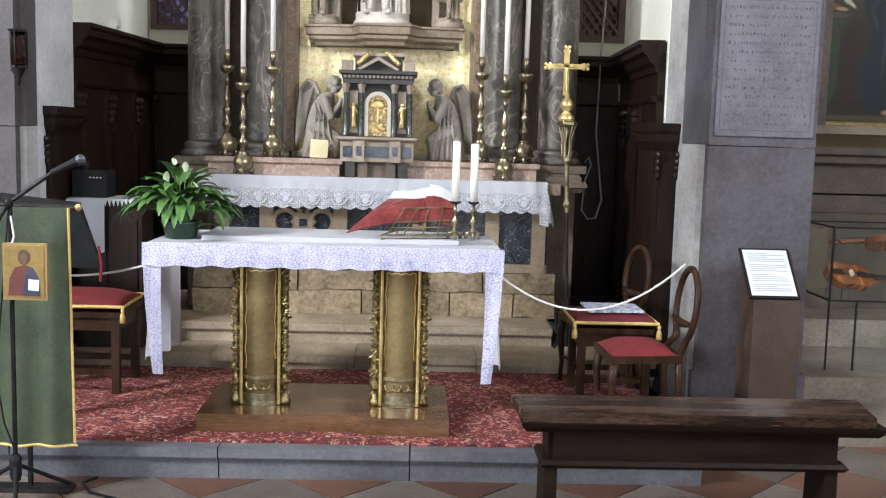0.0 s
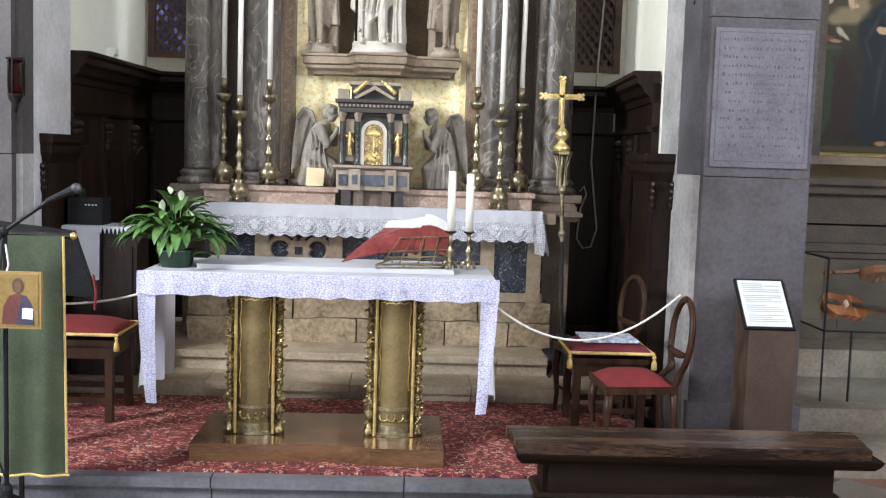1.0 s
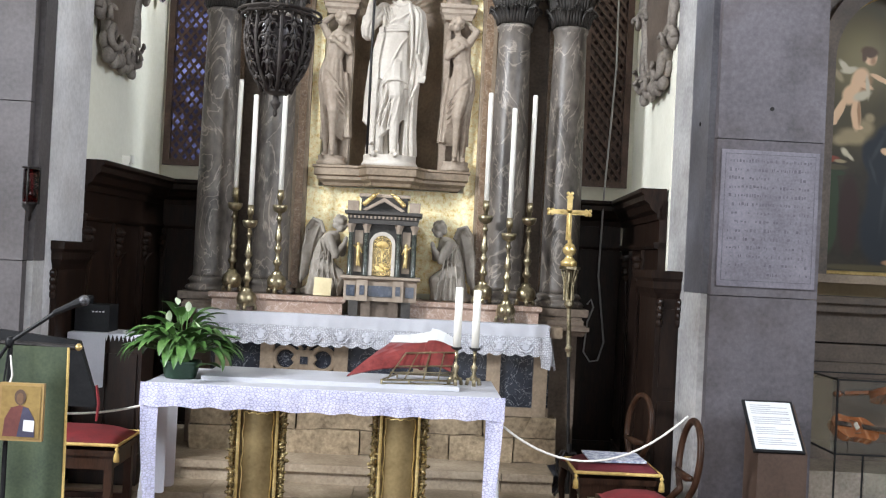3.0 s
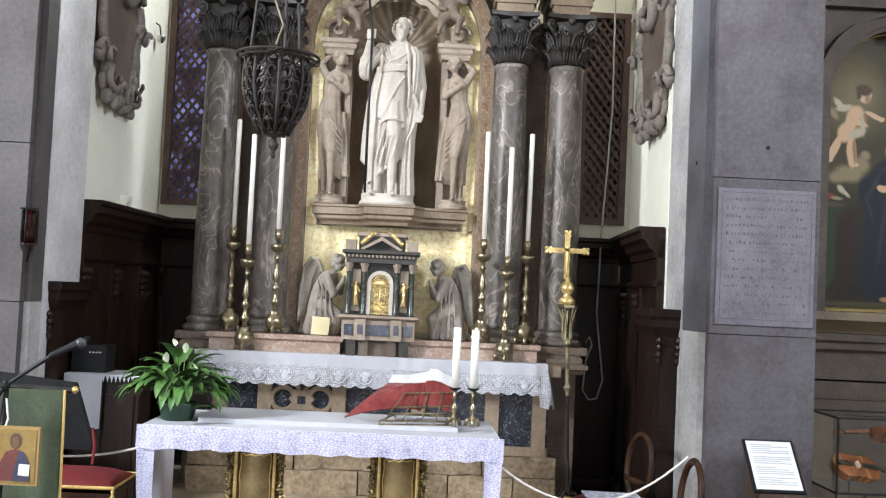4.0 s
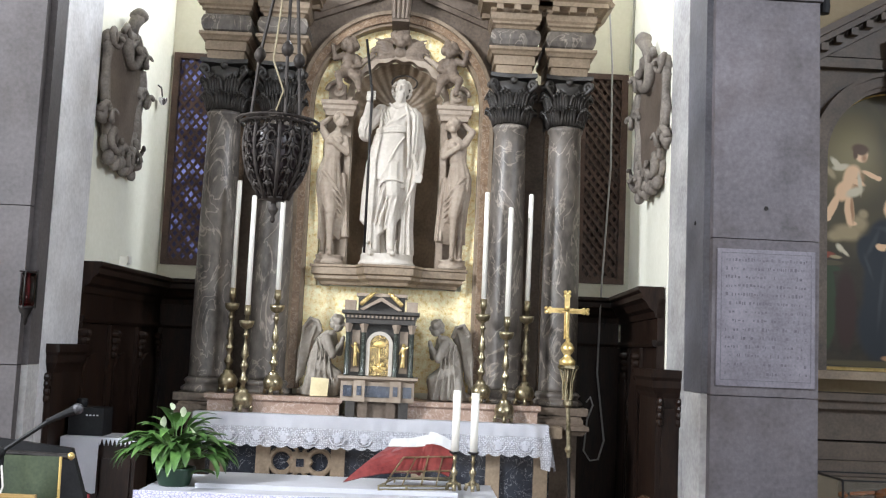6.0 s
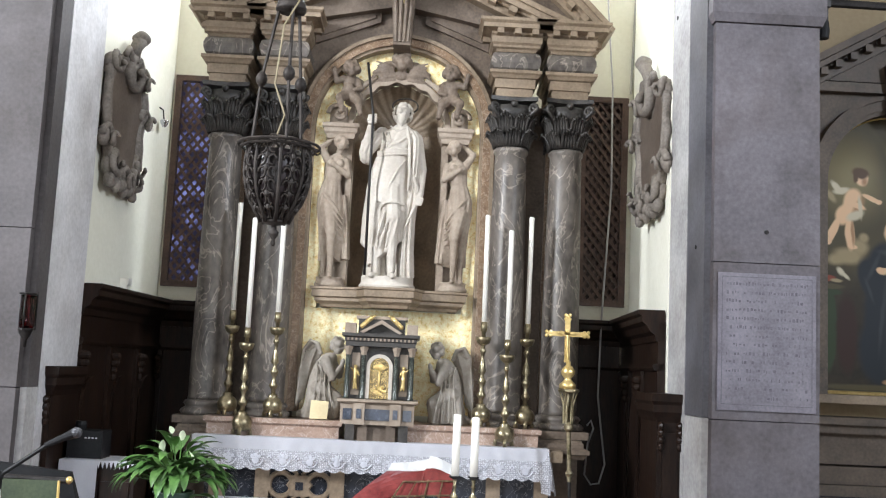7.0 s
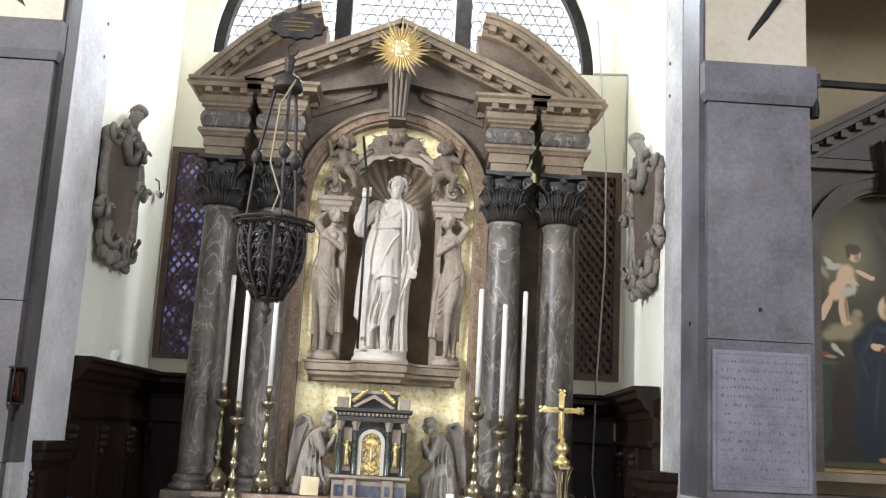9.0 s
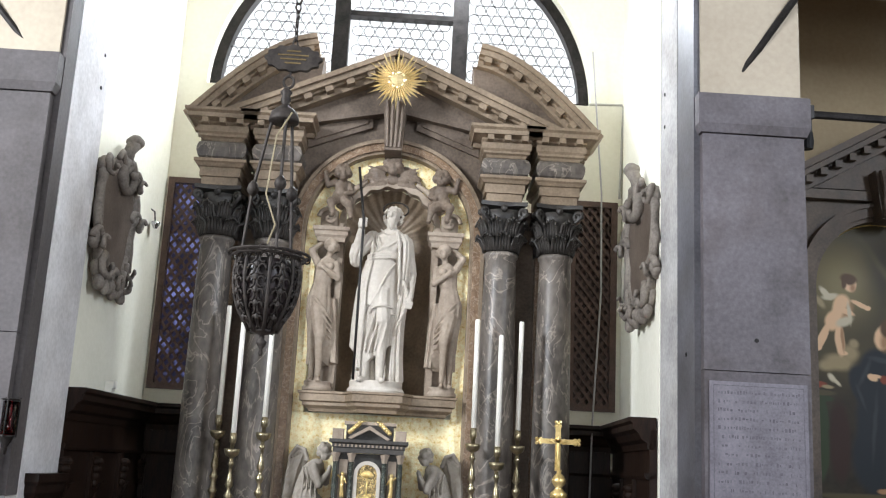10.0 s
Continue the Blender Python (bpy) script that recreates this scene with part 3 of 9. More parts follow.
# entablature over each pair of columns
CORN = [(-0.1, 4.06), (0.0, 4.06), (0.012, 4.075), (0.012, 4.09), (0.05, 4.10), (0.075, 4.10), (0.075, 4.13), (0.095, 4.145), (0.095, 4.165), (-0.1, 4.165)]
ARCH = [(-0.1, 3.645), (-0.03, 3.645), (-0.03, 3.70), (-0.015, 3.702), (-0.015, 3.765), (0.0, 3.77), (0.012, 3.79), (0.025, 3.80), (0.025, 3.82), (-0.1, 3.82)]
FRIEZE = [(-0.1, 3.822), (-0.02, 3.822), (0.004, 3.84), (0.016, 3.875), (0.016, 3.905), (0.004, 3.94), (-0.02, 3.955), (-0.1, 3.955)]
BED = [(-0.1, 3.957), (-0.02, 3.957), (-0.01, 3.975), (0.008, 3.985), (0.008, 4.00), (0.02, 4.015), (0.02, 4.058), (-0.1, 4.058)]
for x in COLS:
    w = 0.155
    line = [(x - w, 7.25), (x - w, CY - w), (x + w, CY - w), (x + w, 7.25)]
    core = lambda z0, z1: box(x - w + 0.06, x + w - 0.06, CY - w + 0.06, 7.24, z0 + 0.006, z1 - 0.006)
    for name, prof, m in (("architrave", ARCH, tan_stone), ("frieze", FRIEZE, grey_marble), ("bed_mould", BED, tan_stone)):
        b = moulding(line, prof)
        join(b, core(prof[0][1], prof[-1][1] - 0.001))
        part(name, b, m, altar)
for s in (-1, 1):
    xa, xb = sorted((CX + s * 0.60, CX + s * 1.36))
    x1, x2 = (CX + s * 0.80, CX + s * 1.185) if s > 0 else (CX - 1.185, CX - 0.80)
    w = 0.165
    line = [(x1 - w, 7.25), (x1 - w, CY - w), (x1 + w, CY - w), (x1 + w, CY - w + 0.05), (x2 - w, CY - w + 0.05), (x2 - w, CY - w), (x2 + w, CY - w), (x2 + w, 7.25)]
    b = moulding(line, CORN)
    box(x1 - w + 0.05, x2 + w - 0.05, CY - w + 0.11, 7.24, 4.066, 4.158, bm=b)
    part("cornice", b, tan_stone, altar)
    for x in (x1, x2):
        for q in (-0.12, 0.0, 0.12):
            part("modillion", box(x + q - 0.022, x + q + 0.022, CY - w - 0.07, CY - w, 4.062, 4.098, 0.006), tan_stone, altar)
        for q in (0, 1, 2):
            for e in (-1, 1):
                xx = x + e * (w + 0.035)
                part("modillion", box(xx - 0.03, xx + 0.03, CY - 0.02 + q * 0.11, CY + 0.024 + q * 0.11, 4.062, 4.098, 0.006), tan_stone, altar)


# raking cornices: a pointed pediment before a broken curved one
def raking(points, depth, y0, name, teeth):
    """A moulded cornice that follows a rising line in the wall's plane."""
    pts = [Vector(p) for p in points]
    nrm = []
    for i in range(len(pts)):
        d = (pts[min(i + 1, len(pts) - 1)] - pts[max(i - 1, 0)]).normalized()
        nrm.append(Vector((-d.y, d.x)) if d.x > 0 else Vector((d.y, -d.x)))
    b = bmesh.new()
    layers = ((0.0, 0.045, 0.0), (0.045, 0.06, 0.035), (0.06, 0.10, 0.085), (0.10, 0.135, 0.11))
    for lo, hi, out in layers:
        band([tuple(p + n * (lo - 0.135) * depth) for p, n in zip(pts, nrm)], [tuple(p + n * (hi - 0.135) * depth) for p, n in zip(pts, nrm)], y0 - out, y0 + 0.30, bm=b)
    part(name, b, tan_stone, altar, "moulded raking cornice")
    total = sum((q - p).length for p, q in zip(pts, pts[1:]))
    for k in range(teeth):
        want = total * (k + 0.5) / teeth
        for i, (p, q) in enumerate(zip(pts, pts[1:])):
            if want <= (q - p).length:
                at = p.lerp(q, want / (q - p).length) + nrm[i] * (-0.088 * depth)
                ang = math.atan2((q - p).y, (q - p).x)
                m = bmesh.new()
                box(-0.028, 0.028, -0.035, 0.035, -0.028, 0.022, 0.006, bm=m)
                bmesh.ops.transform(m, matrix=Matrix.Translation((at.x, y0 - 0.035, at.y)) @ Matrix.Rotation(-ang, 4, "Y"), verts=m.verts[:])
                part("dentil", m, tan_stone, altar)
                break
            want -= (q - p).length


for s in (-1, 1):
    a, b_ = (CX + s * 1.17, 4.185), (CX, 4.70)
    raking([a, b_] if s < 0 else [b_, a], 1.0, 6.80, "raking_cornice", 8)
    pts = []
    for k in range(13):
        q = k / 12
        x = CX + s * (1.50 - 0.90 * q)
        z = 4.185 + 0.66 * math.sin(q * math.pi / 2 * 0.92)
        pts.append((x, z))
    raking(pts if s < 0 else pts[::-1], 1.0, 6.93, "curved_cornice", 8)
    tym = [(CX + s * 1.40, 4.165)] + [(x - s * 0.05, z - 0.11) for x, z in pts[1:]] + [(CX + s * 0.60, 4.165)]
    part("tympanum", prism(tym if s < 0 else tym[::-1], 7.0, 7.2), brown_stone, altar)
tri = [(CX - 1.10, 4.168), (CX, 4.61), (CX + 1.10, 4.168), (CX + 0.66, 4.168), (CX, 4.30), (CX - 0.66, 4.168)]
part("tympanum", prism(tri, 6.90, 7.15), brown_stone, altar)

# keystone console
b = prism([(CX - 0.085, 4.36), (CX + 0.085, 4.36), (CX + 0.06, 3.98), (CX - 0.06, 3.98)], 6.80, 7.05, bevel=0.012)
for q in (-0.05, -0.017, 0.017, 0.05):
    tube([(CX + q * 1.15, 6.79, 4.34), (CX + q, 6.795, 4.15), (CX + q * 0.85, 6.80, 4.0)], 0.014, 6, bm=b)
part("keystone", b, brown_stone, altar, "fluted keystone console")

# niche: shell head, pilasters, shelf
NX, NR, NZ0, NZ1 = CX + 0.005, 0.315, 2.28, 3.44


def niche():
    b = bmesh.new()
    n = 24
    for z0, z1 in ((NZ0, NZ1),):
        rows = []
        for z in (z0, z1):
            rows.append([b.verts.new((NX + NR * math.cos(math.pi * k / n), 7.10 + 0.22 * math.sin(math.pi * k / n), z)) for k in range(n + 1)])
        for k in range(n):
            b.faces.new((rows[0][k], rows[0][k + 1], rows[1][k + 1], rows[1][k]))
    part("niche_wall", b, tan_stone, altar, "shadowed curved niche wall", smooth=True)
    b = bmesh.new()
    ribs, rad = 64, 8
    grid = []
    for i in range(ribs + 1):
        a = math.pi * i / ribs
        flute = 0.5 + 0.5 * math.cos(a * 28)
        col = []
        for j in range(rad + 1):
            r = 0.04 + (NR + 0.015 * flute - 0.04) * j / rad
            dep = 0.24 * math.sqrt(max(0.0, 1 - (j / rad) ** 2)) + 0.022 * flute * (j / rad)
            col.append(b.verts.new((NX + r * math.cos(a), 7.10 + dep * 0.9 - 0.02, NZ1 + r * math.sin(a))))
        grid.append(col)
    for i in range(ribs):
        for j in range(rad):
            b.faces.new((grid[i][j], grid[i + 1][j], grid[i + 1][j + 1], grid[i][j + 1]))
    part("shell_head", b, tan_stone, altar, "scalloped shell head of the niche", smooth=True)
    r0 = [(NX + (NR + 0.012 + 0.008 * math.cos(k * 0.9)) * math.cos(math.pi - math.pi * k / 60), NZ1 + (NR + 0.012 + 0.008 * math.cos(k * 0.9)) * math.sin(math.pi * k / 60)) for k in range(61)]
    part("niche_arch", band(r0, arc(NX, NZ1, NR + 0.055, 180, 0, 60), 7.02, 7.11), relief_marble, altar)
    for s in (-1, 1):
        xa, xb = sorted((NX + s * 0.318, NX + s * 0.36))
        part("niche_pilaster", box(xa, xb, 7.02, 7.11, NZ0, 3.36, 0.004), relief_marble, altar)
        xa, xb = sorted((NX + s * 0.31, NX + s * 0.50))
        part("niche_backing", box(xa, xb, 7.07, 7.11, NZ0, 3.36, 0.004), relief_marble, altar)
        bb = moulding([(xa, 7.11), (xa, 6.96), (xb, 6.96), (xb, 7.11)], [(-0.05, 3.33), (0.0, 3.33), (0.008, 3.36), (0.022, 3.375), (0.022, 3.40), (0.034, 3.41), (0.034, 3.435), (-0.05, 3.435)])
        box(xa + 0.01, xb - 0.01, 6.97, 7.11, 3.335, 3.43, bm=bb)
        part("niche_capital", bb, relief_marble, altar)
        sc = bmesh.new()
        cx, cz = NX + s * 0.43, 3.515
        pts = [(cx + s * (0.075 * (1 - q / 34)) * math.cos(q / 4.2), 6.99, cz + (0.075 * (1 - q / 34)) * math.sin(q / 4.2)) for q in range(31)]
        tube(pts, 0.017, 6, bm=sc)
        box(cx - 0.06, cx + 0.06, 7.0, 7.10, cz - 0.07, cz + 0.05, 0.03, bm=sc)
        tube([(NX + s * (NR + 0.085) * math.cos(radians(q)), 7.02, NZ1 + (NR + 0.085) * math.sin(radians(q))) for q in (22, 36, 50, 64)], [0.030, 0.026, 0.022, 0.012], 8, bm=sc)
        part("scroll", sc, relief_marble, altar, "carved volute scroll", smooth=True)


niche()
line = [(CX - 0.53, 7.1), (CX - 0.53, 6.90), (CX - 0.22, 6.86), (CX - 0.16, 6.72), (CX + 0.17, 6.72), (CX + 0.23, 6.86), (CX + 0.53, 6.90), (CX + 0.53, 7.1)]
b = moulding(line, [(-0.12, 2.14), (-0.06, 2.14), (-0.05, 2.16), (-0.02, 2.18), (-0.02, 2.20), (0.0, 2.21), (0.0, 2.255), (0.012, 2.26), (0.012, 2.275), (-0.12, 2.275)])
slab([(CX + (x - CX) * 0.86, min(y + 0.08, 7.1)) for x, y in line], 2.146, 2.268, bm=b)
part("shelf", b, tan_stone, altar, "projecting moulded niche shelf")

# golden sunburst on the pediment
for k in range(36):
    sunburst = bmesh.new()
    a = 2 * math.pi * k / 36
    r = (0.235, 0.165, 0.205)[k % 3]
    d = Vector((math.cos(a), 0, math.sin(a)))
    w = Vector((-math.sin(a), 0, math.cos(a)))
    c = Vector((CX + 0.005, 6.665, 4.445))
    v = [sunburst.verts.new(c + d * 0.05 + w * 0.020), sunburst.verts.new(c + d * 0.05 - w * 0.020), sunburst.verts.new(c + d * r - Vector((0, 0.03, 0))), sunburst.verts.new(c + d * 0.06 - Vector((0, 0.035, 0)))]
    for f in ((0, 2, 3), (3, 2, 1), (0, 1, 2), (0, 3, 1)):
        sunburst.faces.new([v[i] for i in f])
    part("sun_ray", sunburst, pale_gold, altar, "gilded ray")
sunburst = bmesh.new()
ball((CX + 0.005, 6.66, 4.445), (0.066, 0.04, 0.066), bm=sunburst)
for k in range(9):
    a = k * 2 * math.pi / 9
    ball((CX + 0.005 + 0.055 * math.cos(a), 6.645, 4.445 + 0.055 * math.sin(a)), 0.02, bm=sunburst, seg=8)
part("sun_face", sunburst, pale_gold, altar, "gilded centre with small cherub heads")

# ---- altar block ----
for name, x0, x1, y0, y1, z0, z1, m in (("altar_step", -2.0, 1.5, 5.88, 6.25, 0.13, 0.25, altar_step), ("altar_step", -2.0, 0.92, 6.22, 7.4, 0.13, 0.37, altar_step)):
    t = thing("altar_step", (x0, y0, z0), "worn pale stone altar step with rounded nosing", "step", "altar steps", kind="structure")
    cuts = [x0, -1.15, -0.30, 0.42, x1] if y0 < 6 else [x0, -0.95, -0.12, 0.60, x1]
    for a, c in zip(cuts, cuts[1:]):
        part("step_block", waved(bevelled(box(a + 0.002, c - 0.002, y0, y1, z0, z1 - 0.045), 0.006), 0.3, 0.004), m, t)
        part("step_tread", waved(box(a + 0.002, c - 0.002, y0 - 0.03, y1, z1 - 0.045, z1, 0.014), 0.3, 0.004), m, t)

block = thing("altar", (CX, 6.7, 0.37), "stone altar with black marble panels and tracery centre", "altar")
t = block
for cuts, z0, z1, y in (((-1.40, -0.98, -0.30, 0.28, 0.70, 0.98), 0.371, 0.525, 6.53), ((-1.40, -0.72, -0.10, 0.50, 0.98), 0.53, 0.66, 6.56)):
    for k, (a, c) in enumerate(zip(cuts, cuts[1:])):
        blk = box(a + 0.004, c - 0.004, y + 0.012 * (k % 3), 7.2, z0, z1, 0.016)
        bmesh.ops.subdivide_edges(blk, edges=[e for e in blk.edges if e.calc_length() > 0.2], cuts=5, use_grid_fill=True)
        part("socle_block", waved(blk, 0.12, 0.014), rough_stone, block, "rough weathered socle stone")
part("core", box(-1.30, 0.92, 6.62, 7.2, 0.66, 1.19), black_marble, block, "polished black marble panels")
for x in (-1.22, -0.93, -0.45, 0.07, 0.55, 0.86):
    part("stile", box(x - 0.045, x + 0.045, 6.585, 6.63, 0.66, 1.19, 0.006), tan_stone, block)
part("rail", box(-1.28, 0.92, 6.592, 6.63, 0.662, 0.72, 0.006), tan_stone, block)
# tracery of the middle panels
tr = bmesh.new()
for cx in (-0.81, -0.57):
    tube([(cx + 0.075 * math.cos(k * math.pi / 10), 6.60, 0.97 + 0.075 * math.sin(k * math.pi / 10)) for k in range(21)], 0.018, 6, bm=tr)
box(-0.75, -0.63, 6.585, 6.62, 0.90, 1.03, 0.012, bm=tr)
box(-0.90, -0.48, 6.59, 6.62, 1.09, 1.19, 0.012, bm=tr)
box(-0.90, -0.48, 6.59, 6.62, 0.72, 0.84, 0.012, bm=tr)
for x in (-0.76, -0.62):
    tube([(x, 6.60, 0.86), (x + (0.05 if x < -0.7 else -0.05), 6.60, 0.90), (x, 6.60, 0.97), (x + (0.05 if x < -0.7 else -0.05), 6.60, 1.04), (x, 6.60, 1.08)], 0.016, 6, bm=tr)
part("tracery_inset", box(-0.715, -0.665, 6.580, 6.586, 0.94, 0.99, 0.003), black_marble, block)
part("tracery", tr, tan_stone, block, "pale stone interlaced tracery")
b = box(-1.36, 0.98, 6.50, 7.0, 1.19, 1.262, 0.01)
part("mensa", b, tan_stone, block)
for x0, x1 in ((-1.31, -0.46), (-0.045, 0.83)):
    g = moulding([(x0, 7.1), (x0, 6.60), (x1, 6.60), (x1, 7.1)], [(-0.1, 1.263), (0.0, 1.263), (0.0, 1.34), (0.012, 1.35), (0.02, 1.355), (0.02, 1.385), (-0.1, 1.385)])
    box(x0 + 0.05, x1 - 0.05, 6.65, 7.09, 1.27, 1.378, bm=g)
    part("gradine", g, pink_marble, block, "pink marble candle ledge")

# ---- lattice windows and the lunette ----
def lattice(x0, x1, lit):
    t = thing("lattice_window", ((x0 + x1) / 2, BACK, WZ0), "tall window behind a brown wooden lattice screen", "window", "lattice windows", kind="structure")
    w = 0.045
    for a, c, z0, z1 in ((x0 - 0.005, x0 + w, WZ0, WZ1), (x1 - w, x1 + 0.005, WZ0, WZ1), (x0 + w, x1 - w, WZ0, WZ0 + w), (x0 + w, x1 - w, WZ1 - w, WZ1)):
        part("frame_bar", box(a, c, BACK - 0.03, BACK + 0.03, z0, z1, 0.004), grille_wood, t)
    h = 0.088
    for sgn in (-1, 1):
        k = 0
        zz = WZ0 - 0.5
        while zz < WZ1 + 0.5:
            pts = []
            za, zb = zz, zz + (x1 - x0) * sgn * 1.15
            b = bmesh.new()
            n = Vector((x1 - x0, 0, zb - za)).normalized()
            # clip to the frame
            lo, hi = 0.0, 1.0
            for lim, keep in ((WZ0 + 0.03, 1), (WZ1 - 0.03, -1)):
                d = zb - za
                q = (lim - za) / d
                inside0 = keep * (za - lim) > 0
                if d * keep > 0:
                    lo = max(lo, q)
                else:
                    hi = min(hi, q)
            if hi - lo > 0.05:
                p0 = Vector((x0 + 0.02 + (x1 - x0 - 0.04) * lo, BACK + 0.004 * sgn, za + (zb - za) * lo))
                p1 = Vector((x0 + 0.02 + (x1 - x0 - 0.04) * hi, BACK + 0.004 * sgn, za + (zb - za) * hi))
                L_ = (p1 - p0).length
                box(0, L_, -0.006, 0.006, -0.011, 0.011, bm=b)
                ang = math.atan2(p1.z - p0.z, p1.x - p0.x)
                bmesh.ops.transform(b, matrix=Matrix.Translation(p0) @ Matrix.Rotation(-ang, 4, "Y"), verts=b.verts[:])
                part("slat", b, grille_wood, t)
            zz += h
    if lit:
        part("pane", box(x0, x1, BACK + 0.16, BACK + 0.17, WZ0, WZ1), leaded_blue, t, "bluish leaded panes with daylight behind")
    else:
        part("pane", box(x0, x1, BACK + 0.14, BACK + 0.15, WZ0, WZ1), mat("brown shutter", (0.030, 0.016, 0.012), (0.060, 0.034, 0.025), 0.5, bump=0.05), t, "brown shutter behind the lattice")
    return t


leaded_blue = bpy.data.materials.new("bluish daylight pane")
leaded_blue.use_nodes = True
_n = leaded_blue.node_tree
_p = _n.nodes["Principled BSDF"]
_tc, _vo, _rp = _n.nodes.new("ShaderNodeTexCoord"), _n.nodes.new("ShaderNodeTexNoise"), _n.nodes.new("ShaderNodeValToRGB")
_vo.inputs["Scale"].default_value = 9.0
_n.links.new(_tc.outputs["Object"], _vo.inputs[0])
_n.links.new(_vo.outputs[0], _rp.inputs[0])
_rp.color_ramp.elements[0].position, _rp.color_ramp.elements[0].color = 0.46, (0.022, 0.018, 0.045, 1)
_rp.color_ramp.elements[1].position, _rp.color_ramp.elements[1].color = 0.66, (0.30, 0.34, 0.80, 1)
_n.links.new(_rp.outputs[0], _p.inputs["Emission Color"])
_p.inputs["Emission Strength"].default_value = 0.7
_p.inputs["Base Color"].default_value = (0.02, 0.02, 0.04, 1)
lattice(WL[0], WL[1], True)
lattice(WR[0], WR[1], False)

lun = thing("lunette_window", (CX, BACK, LZ), "large half-round window with dark frame and round leaded panes", "window", kind="structure")
part("frame_arch", band(arc(CX, LZ, LR - 0.085, 180, 0, 48), arc(CX, LZ, LR + 0.005, 180, 0, 48), BACK + 0.10, BACK + 0.20), iron, lun)
for x in (CX - 0.525, CX + 0.475):
    part("mullion", box(x - 0.065, x + 0.065, BACK + 0.09, BACK + 0.21, LZ, LZ + 1.50, 0.006), iron, lun)
part("sill_bar", box(CX - LR, CX + LR, BACK + 0.10, BACK + 0.20, LZ - 0.03, LZ + 0.05, 0.006), iron, lun)
for x0, x1 in ((CX - 0.46, CX + 0.41),):
    part("transom", box(x0, x1, BACK + 0.10, BACK + 0.20, LZ + 0.72, LZ + 0.765, 0.004), iron, lun)
# round leaded panes, upper rows are beyond the view
d = 0.098
rows = int(1.45 / (d * 0.87))
pane_mesh = None
count = 0
lead_bm = bmesh.new()
for j in range(rows):
    z = LZ + 0.09 + j * d * 0.87
    k0 = -17
    for k in range(k0, 18):
        x = CX + (k + 0.5 * (j % 2)) * d
        if (x - CX) ** 2 + (z - LZ) ** 2 > (LR - 0.11) ** 2 or abs(x - (CX - 0.525)) < 0.09 or abs(x - (CX + 0.475)) < 0.09:
            continue
        ring = [(x + 0.046 * math.cos(q * math.pi / 7), BACK + 0.15, z + 0.046 * math.sin(q * math.pi / 7)) for q in range(15)]
        if z < LZ + 1.15 and count < 300:
            part("lead_ring", tube(ring, 0.0046, 3), iron, lun)
            count += 1
        else:
            tube(ring, 0.0046, 3, bm=lead_bm)
tagged(part("lead_rings", lead_bm, iron, lun), kind="stuff")

# ---- carved figures ----
def carve(name, prims, material, label, category="statue", group="", at=(0, 0, 0), flip=1, size=1.0, voxel=0.009, turn=0.0):
    """One carved mesh out of capsules, ellipsoids and turned robes, merged and smoothed."""
    b = bmesh.new()
    for p in prims:
        if p[0] == "c":
            _, a, c, ra, rc = p
            a, c = Vector(a), Vector(c)
            tube([a.lerp(c, q) for q in (0, 0.35, 0.7, 1)], [ra + (rc - ra) * q for q in (0, 0.35, 0.7, 1)], 10, bm=b)
            ball(a, ra, bm=b, seg=10)
            ball(c, rc, bm=b, seg=10)
        elif p[0] == "e":
            ball(p[1], p[2], bm=b, turn=p[3] if len(p) > 3 else (0, 0, 0), seg=14)
        elif p[0] == "t":
            tube(p[1], p[2], 7, bm=b)
        elif p[0] == "r":
            _, prof, org, sx, sy, wave, waves = p
            turned(prof, org, 48, bm=b, sx=sx, sy=sy, wave=wave, waves=waves)
        elif p[0] == "l":
            draped(p[1], p[2], p[3] if len(p) > 3 else None, bm=b)
    m = Matrix.Translation(at) @ Matrix.Rotation(radians(turn), 4, "Z") @ Matrix.Diagonal((flip * size, size, size, 1))
    bmesh.ops.transform(b, matrix=m, verts=b.verts[:])
    ob = solid(name, b, material, label, category, group, smooth=True)
    r = ob.modifiers.new("merge", "REMESH")
    r.mode, r.voxel_size, r.use_smooth_shade = "VOXEL", voxel, True
    sm = ob.modifiers.new("soften", "SMOOTH")
    sm.factor, sm.iterations = 0.25, 1
    return ob


def draped(rings, pleats, hem=None, bm=None, seg=112, rows=60):
    """Drapery: a smooth loft through rings (z, x, y, rx, ry), cut by pleats (count, depth at the top, depth at the foot, phase, twist).
    hem(angle) lifts the lower edge."""
    b = bmesh.new()
    grid = []
    for j in range(rows + 1):
        u = j / rows
        f = u * (len(rings) - 1)
        i = min(int(f), len(rings) - 2)
        t = f - i
        t = t * t * (3 - 2 * t)
        z, cx, cy, rx, ry = (p + (q - p) * t for p, q in zip(rings[i], rings[i + 1]))
        row = []
        for k in range(seg):
            a = 2 * math.pi * k / seg
            g = 1.0
            for n, d0, d1, phase, twist in pleats:
                w = n * (a + 0.16 * math.sin(2.3 * a + phase * 1.7)) + phase + twist * u + 0.5 * math.sin(5 * u + phase + 2 * a)
                g -= 3.2 * (d0 + (d1 - d0) * u) * (1.0 - abs(math.sin(w / 2))) ** 1.5
            zz = z + (hem(a) * u ** 3 if hem else 0.0)
            row.append(b.verts.new((cx + rx * g * math.cos(a), cy + ry * g * math.sin(a), zz)))
        grid.append(row)
    for lo, hi in zip(grid, grid[1:]):
        for k in range(seg):
            b.faces.new((lo[k], lo[(k + 1) % seg], hi[(k + 1) % seg], hi[k]))
    b.faces.new(grid[0][::-1])
    b.faces.new(grid[-1])
    return b if bm is None else join(bm, b)


